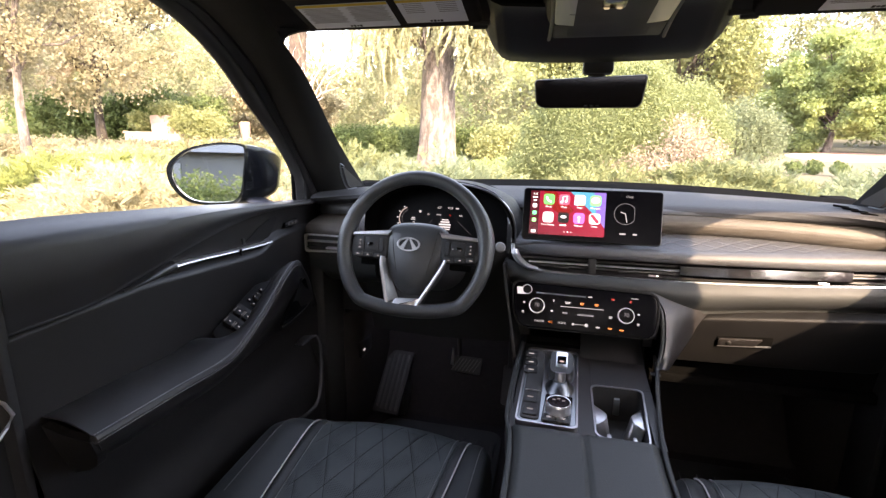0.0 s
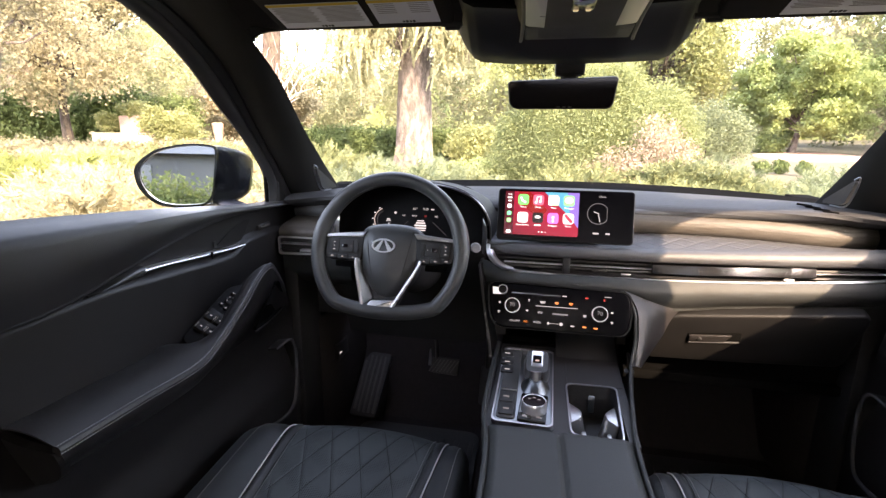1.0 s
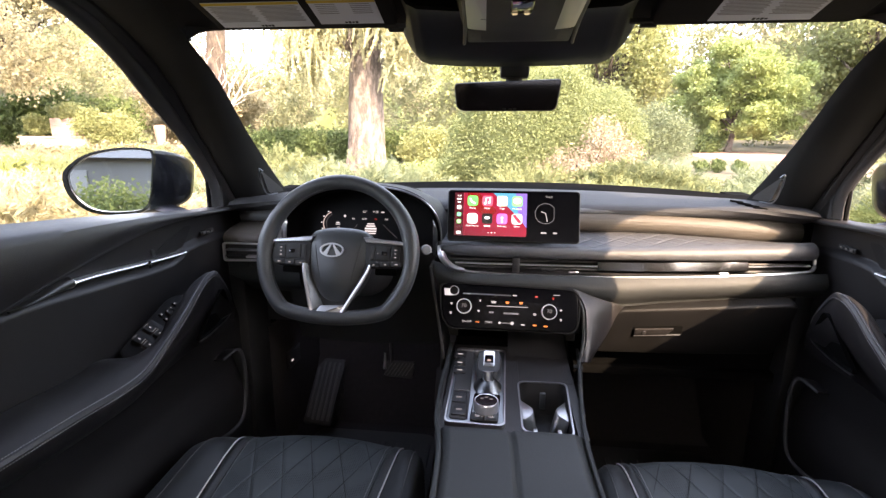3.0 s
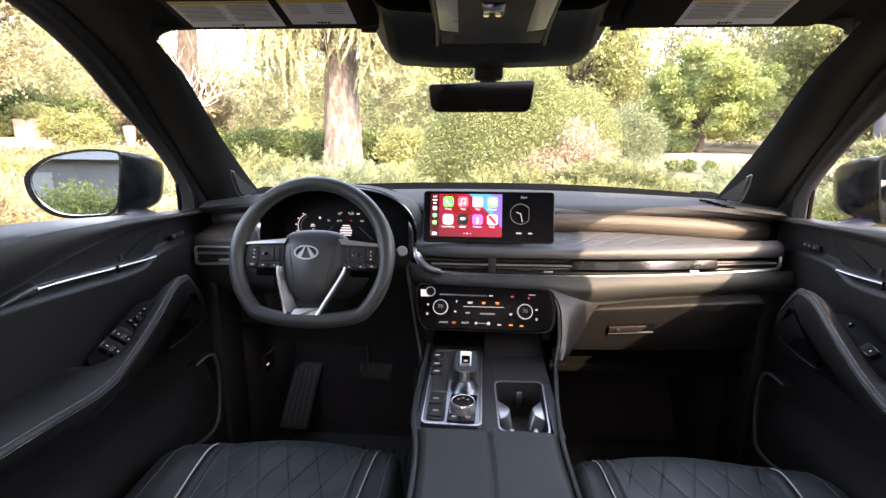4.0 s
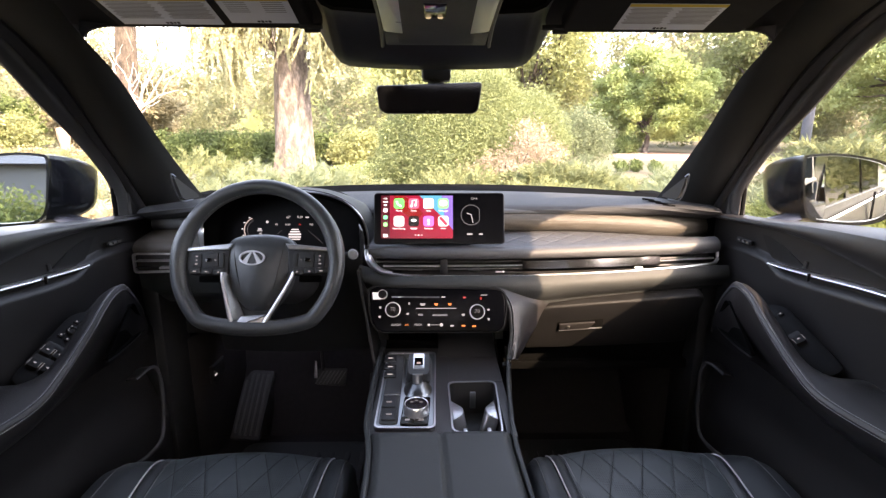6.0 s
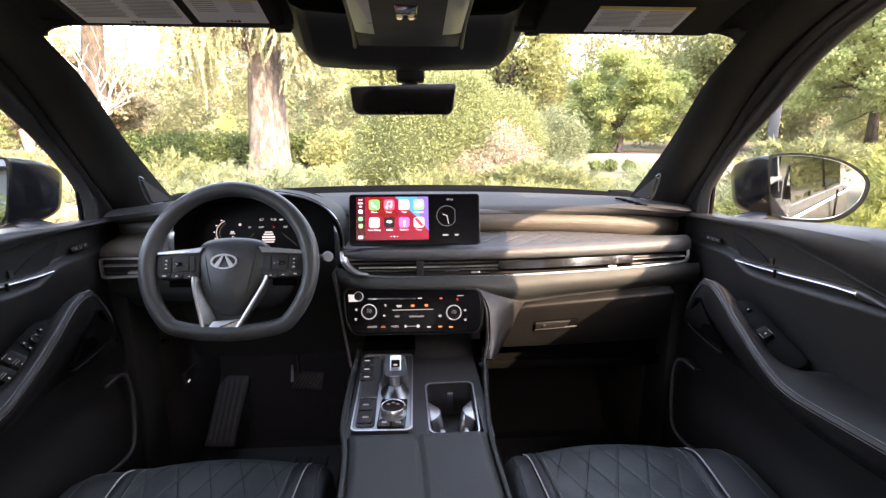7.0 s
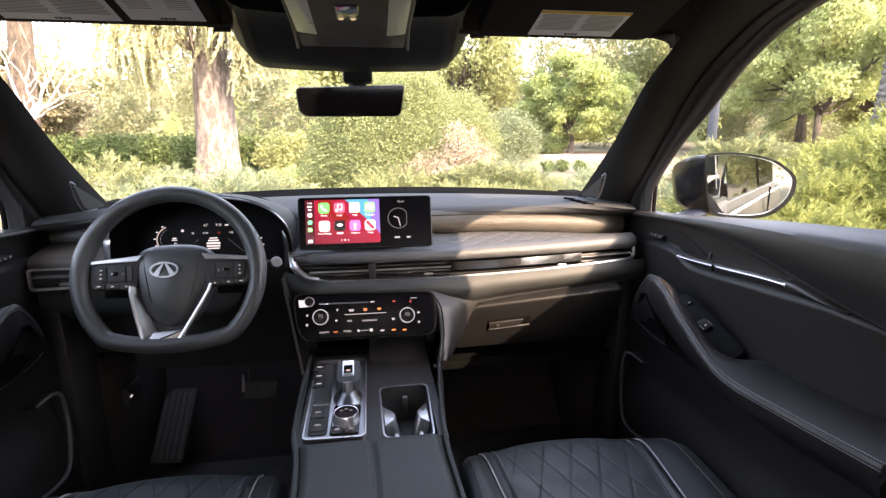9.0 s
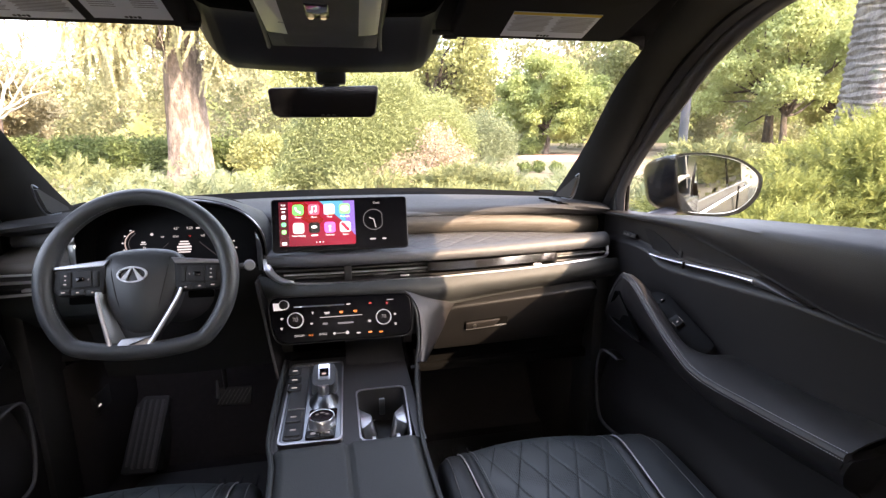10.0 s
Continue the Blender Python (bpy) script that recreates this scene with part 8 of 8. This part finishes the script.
part("pole", lathe([(0.12, 0), (0.12, 0.3), (0.085, 0.4), (0.075, 5.5)], 20, pose(6.55, 9.4, 0)), surface_material("grey_steel", (0.05, 0.052, 0.056), (0.075, 0.078, 0.082), 0.7, 8, spec=0.1), lp)
part("lantern", lathe([(0.08, 5.5), (0.2, 5.6), (0.24, 6.0), (0.1, 6.2)], 20, pose(6.55, 9.4, 0)), HARD, lp)
palm = thing("tree", "thick grey palm trunk ringed with old leaf scars", "palm", (8.05, 7.0, 0), "trees")
pr = []
for k in range(150):
    z = 0.055 * k
    r = 0.44 + 0.14 * math.exp(-z / 1.6) + 0.030 * (k % 2)
    pr.append([(8.05 + 0.02 * z + r * math.cos(a) * (1 + 0.03 * math.sin(9 * a + 2.3 * k)), 7.0 + r * math.sin(a), z + 0.02 * math.sin(5 * a + k * 1.3)) for a in np.linspace(0, math.tau, 25)[:-1]])
part("trunk", loft(pr), BARK_GREY, palm)
leaves("crown", [(8.4, 7.0, 8.6, 1.8, 1.8, 0.8)], 3000, 0.12, LEAF, palm, long=8, seed=71)
tree("open park tree with mid-green leaves hanging low", (26, 27, 0), 12, 5.6, 0.24, LEAF_PARK, 60000, 0.13, BARK_DARK, 41, 75, 0.05, small=0.42)
tree("open park tree with yellow-green leaves", (33, 35.5, 0), 17, 8.0, 0.4, LEAF_PARK, 50000, 0.17, BARK_DARK, 42, 55, 0.06, small=0.45)
tree("dense yellow-green park tree", (25, 40, 0), 14, 6.0, 0.4, LEAF, 22000, 0.2, BARK_DARK, 43, 22, 0.2)
tree("tall dark green park tree", (8.5, 46, 0), 16, 6.0, 0.5, LEAF, 22000, 0.2, BARK_DARK, 44, 22, 0.15)
tree("tall broadleaf park tree", (0.5, 40, 0), 15, 6.0, 0.5, LEAF, 22000, 0.2, BARK_DARK, 45, 22, 0.15)
tree("tall broadleaf park tree", (33, 30, 0), 11, 5.5, 0.4, LEAF, 30000, 0.16, BARK_DARK, 46, 40, 0.06, small=0.5)

# belt of nearer park trees ahead that closes the view under the crowns
bl_ = []
for k in range(40):
    x = -48 + 2.6 * k + rng.uniform(-1, 1)
    y = 50 + rng.uniform(-4, 6) - 0.15 * abs(x)
    h = rng.uniform(9, 15)
    if 110 < math.degrees(math.atan2(y, x)) < 120:
        h = rng.uniform(6.4, 8.2)
    for q in range(4):
        bl_.append((x + rng.uniform(-1.6, 1.6), y + rng.uniform(-2, 2), h * (0.12 + 0.24 * q), 2.2, 2.0, h * 0.17))
tagged(leaves("park_thicket", bl_, 150000, 0.19, LEAF_FAR, seed=57, faces=1), "thicket of broadleaf trees and undergrowth, paled for haze", "thicket", "", "stuff")
rear = [(x, y, h, 2.2, 2.2, h * 0.8) for x, y, h in ((-3.5, -17, 2.6), (-0.5, -20, 3.4), (2.5, -18, 2.8), (5.5, -15, 2.6), (8.0, -12, 2.4), (4.0, -24, 4.5))]
tagged(leaves("rear_thicket", rear, 22000, 0.15, LEAF, seed=58, faces=1), "green shrubs behind the parked car", "thicket", "", "stuff")

# woods all round the park
wl_, wd_ = [], []
for k in range(110):
    a = k / 110 * math.tau + rng.uniform(-0.02, 0.02)
    R = rng.uniform(58, 80)
    h = rng.uniform(11, 19)
    if 0.86 < math.cos(a - radians(68)) and k % 3 == 0:
        h *= 0.7
    if abs(a - radians(115)) < 0.09:
        h *= 0.6
    if math.cos(a - radians(225)) > 0.82:
        h *= 0.45
    x, y = R * math.cos(a), R * math.sin(a)
    for q in range(5):
        (wl_ if k % 2 else wd_).append((x + rng.uniform(-3, 3), y + rng.uniform(-2, 2), h * rng.uniform(0.12, 0.8), 3.2, 3.0, h * 0.22))
tagged(leaves("far_woods", wl_, 80000, 0.34, LEAF_FAR, seed=55, faces=1), "far woods of broadleaf trees, colour paled for haze", "woods", "", "stuff")
tagged(leaves("far_woods", wd_, 80000, 0.34, LEAF_PALE, seed=56, faces=1), "far woods of pale broadleaf trees", "woods", "", "stuff")
# woods that close the gaps between the far crowns
def wood_edge(u, v):
    ang = u * math.tau
    h = 14.5 + 2.2 * math.sin(ang * 9) + 1.6 * math.sin(ang * 23 + 1) + 1.1 * math.sin(ang * 61 + 2) + 0.7 * math.sin(ang * 137)
    h *= 1 - 0.45 * math.exp(-((ang - radians(115)) / 0.11) ** 2)
    h *= 1 - 0.5 * math.exp(-((ang - radians(225)) / 0.5) ** 2)
    R = 92 + 2.5 * math.sin(ang * 31) + 1.5 * math.sin(v * 5 + ang * 77)
    return (R * math.cos(ang), R * math.sin(ang), -0.2 + h * v)


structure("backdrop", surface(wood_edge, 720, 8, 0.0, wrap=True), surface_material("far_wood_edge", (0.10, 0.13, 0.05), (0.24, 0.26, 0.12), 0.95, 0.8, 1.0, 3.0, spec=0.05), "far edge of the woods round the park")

# low buildings behind the driver, seen in the door mirror
garage = thing("house", "low grey garage with a sloping metal roof behind the car", "house", (-5.6, -13, 0))
part("wall", box(-9.6, -1.9, -16, -12.2, 0, 2.4, 0.02), surface_material("grey_render", (0.10, 0.10, 0.10), (0.15, 0.15, 0.15), 0.9, 1.5, 0.4, 30), garage)
part("roof", loft([[(-10.0, -16.4, 2.4), (-1.6, -16.4, 2.4), (-1.6, -11.9, 2.4), (-10.0, -11.9, 2.4)], [(-9.6, -14.4, 4.3), (-2.0, -14.4, 4.3), (-2.0, -14.0, 4.3), (-9.6, -14.0, 4.3)]]), surface_material("grey_sheet_roof", (0.12, 0.125, 0.13), (0.18, 0.185, 0.19), 0.6, 1.0, 0.3, 12), garage)
part("garage_door", box(-7.6, -4.8, -12.22, -12.14, 0, 2.1, 0.01), surface_material("pale_grey_door", (0.16, 0.16, 0.16), (0.22, 0.22, 0.22), 0.5, 2), garage)
shrub("shrub", "dark green shrubs before the garage", [(-4.4 + 0.8 * k, -9.5 + 0.3 * math.sin(k * 2), 0.75 + 0.2 * math.sin(k * 1.3), 0.7, 0.7, 0.8) for k in range(5)], 16000, 0.06, LEAF_DARK, 29)
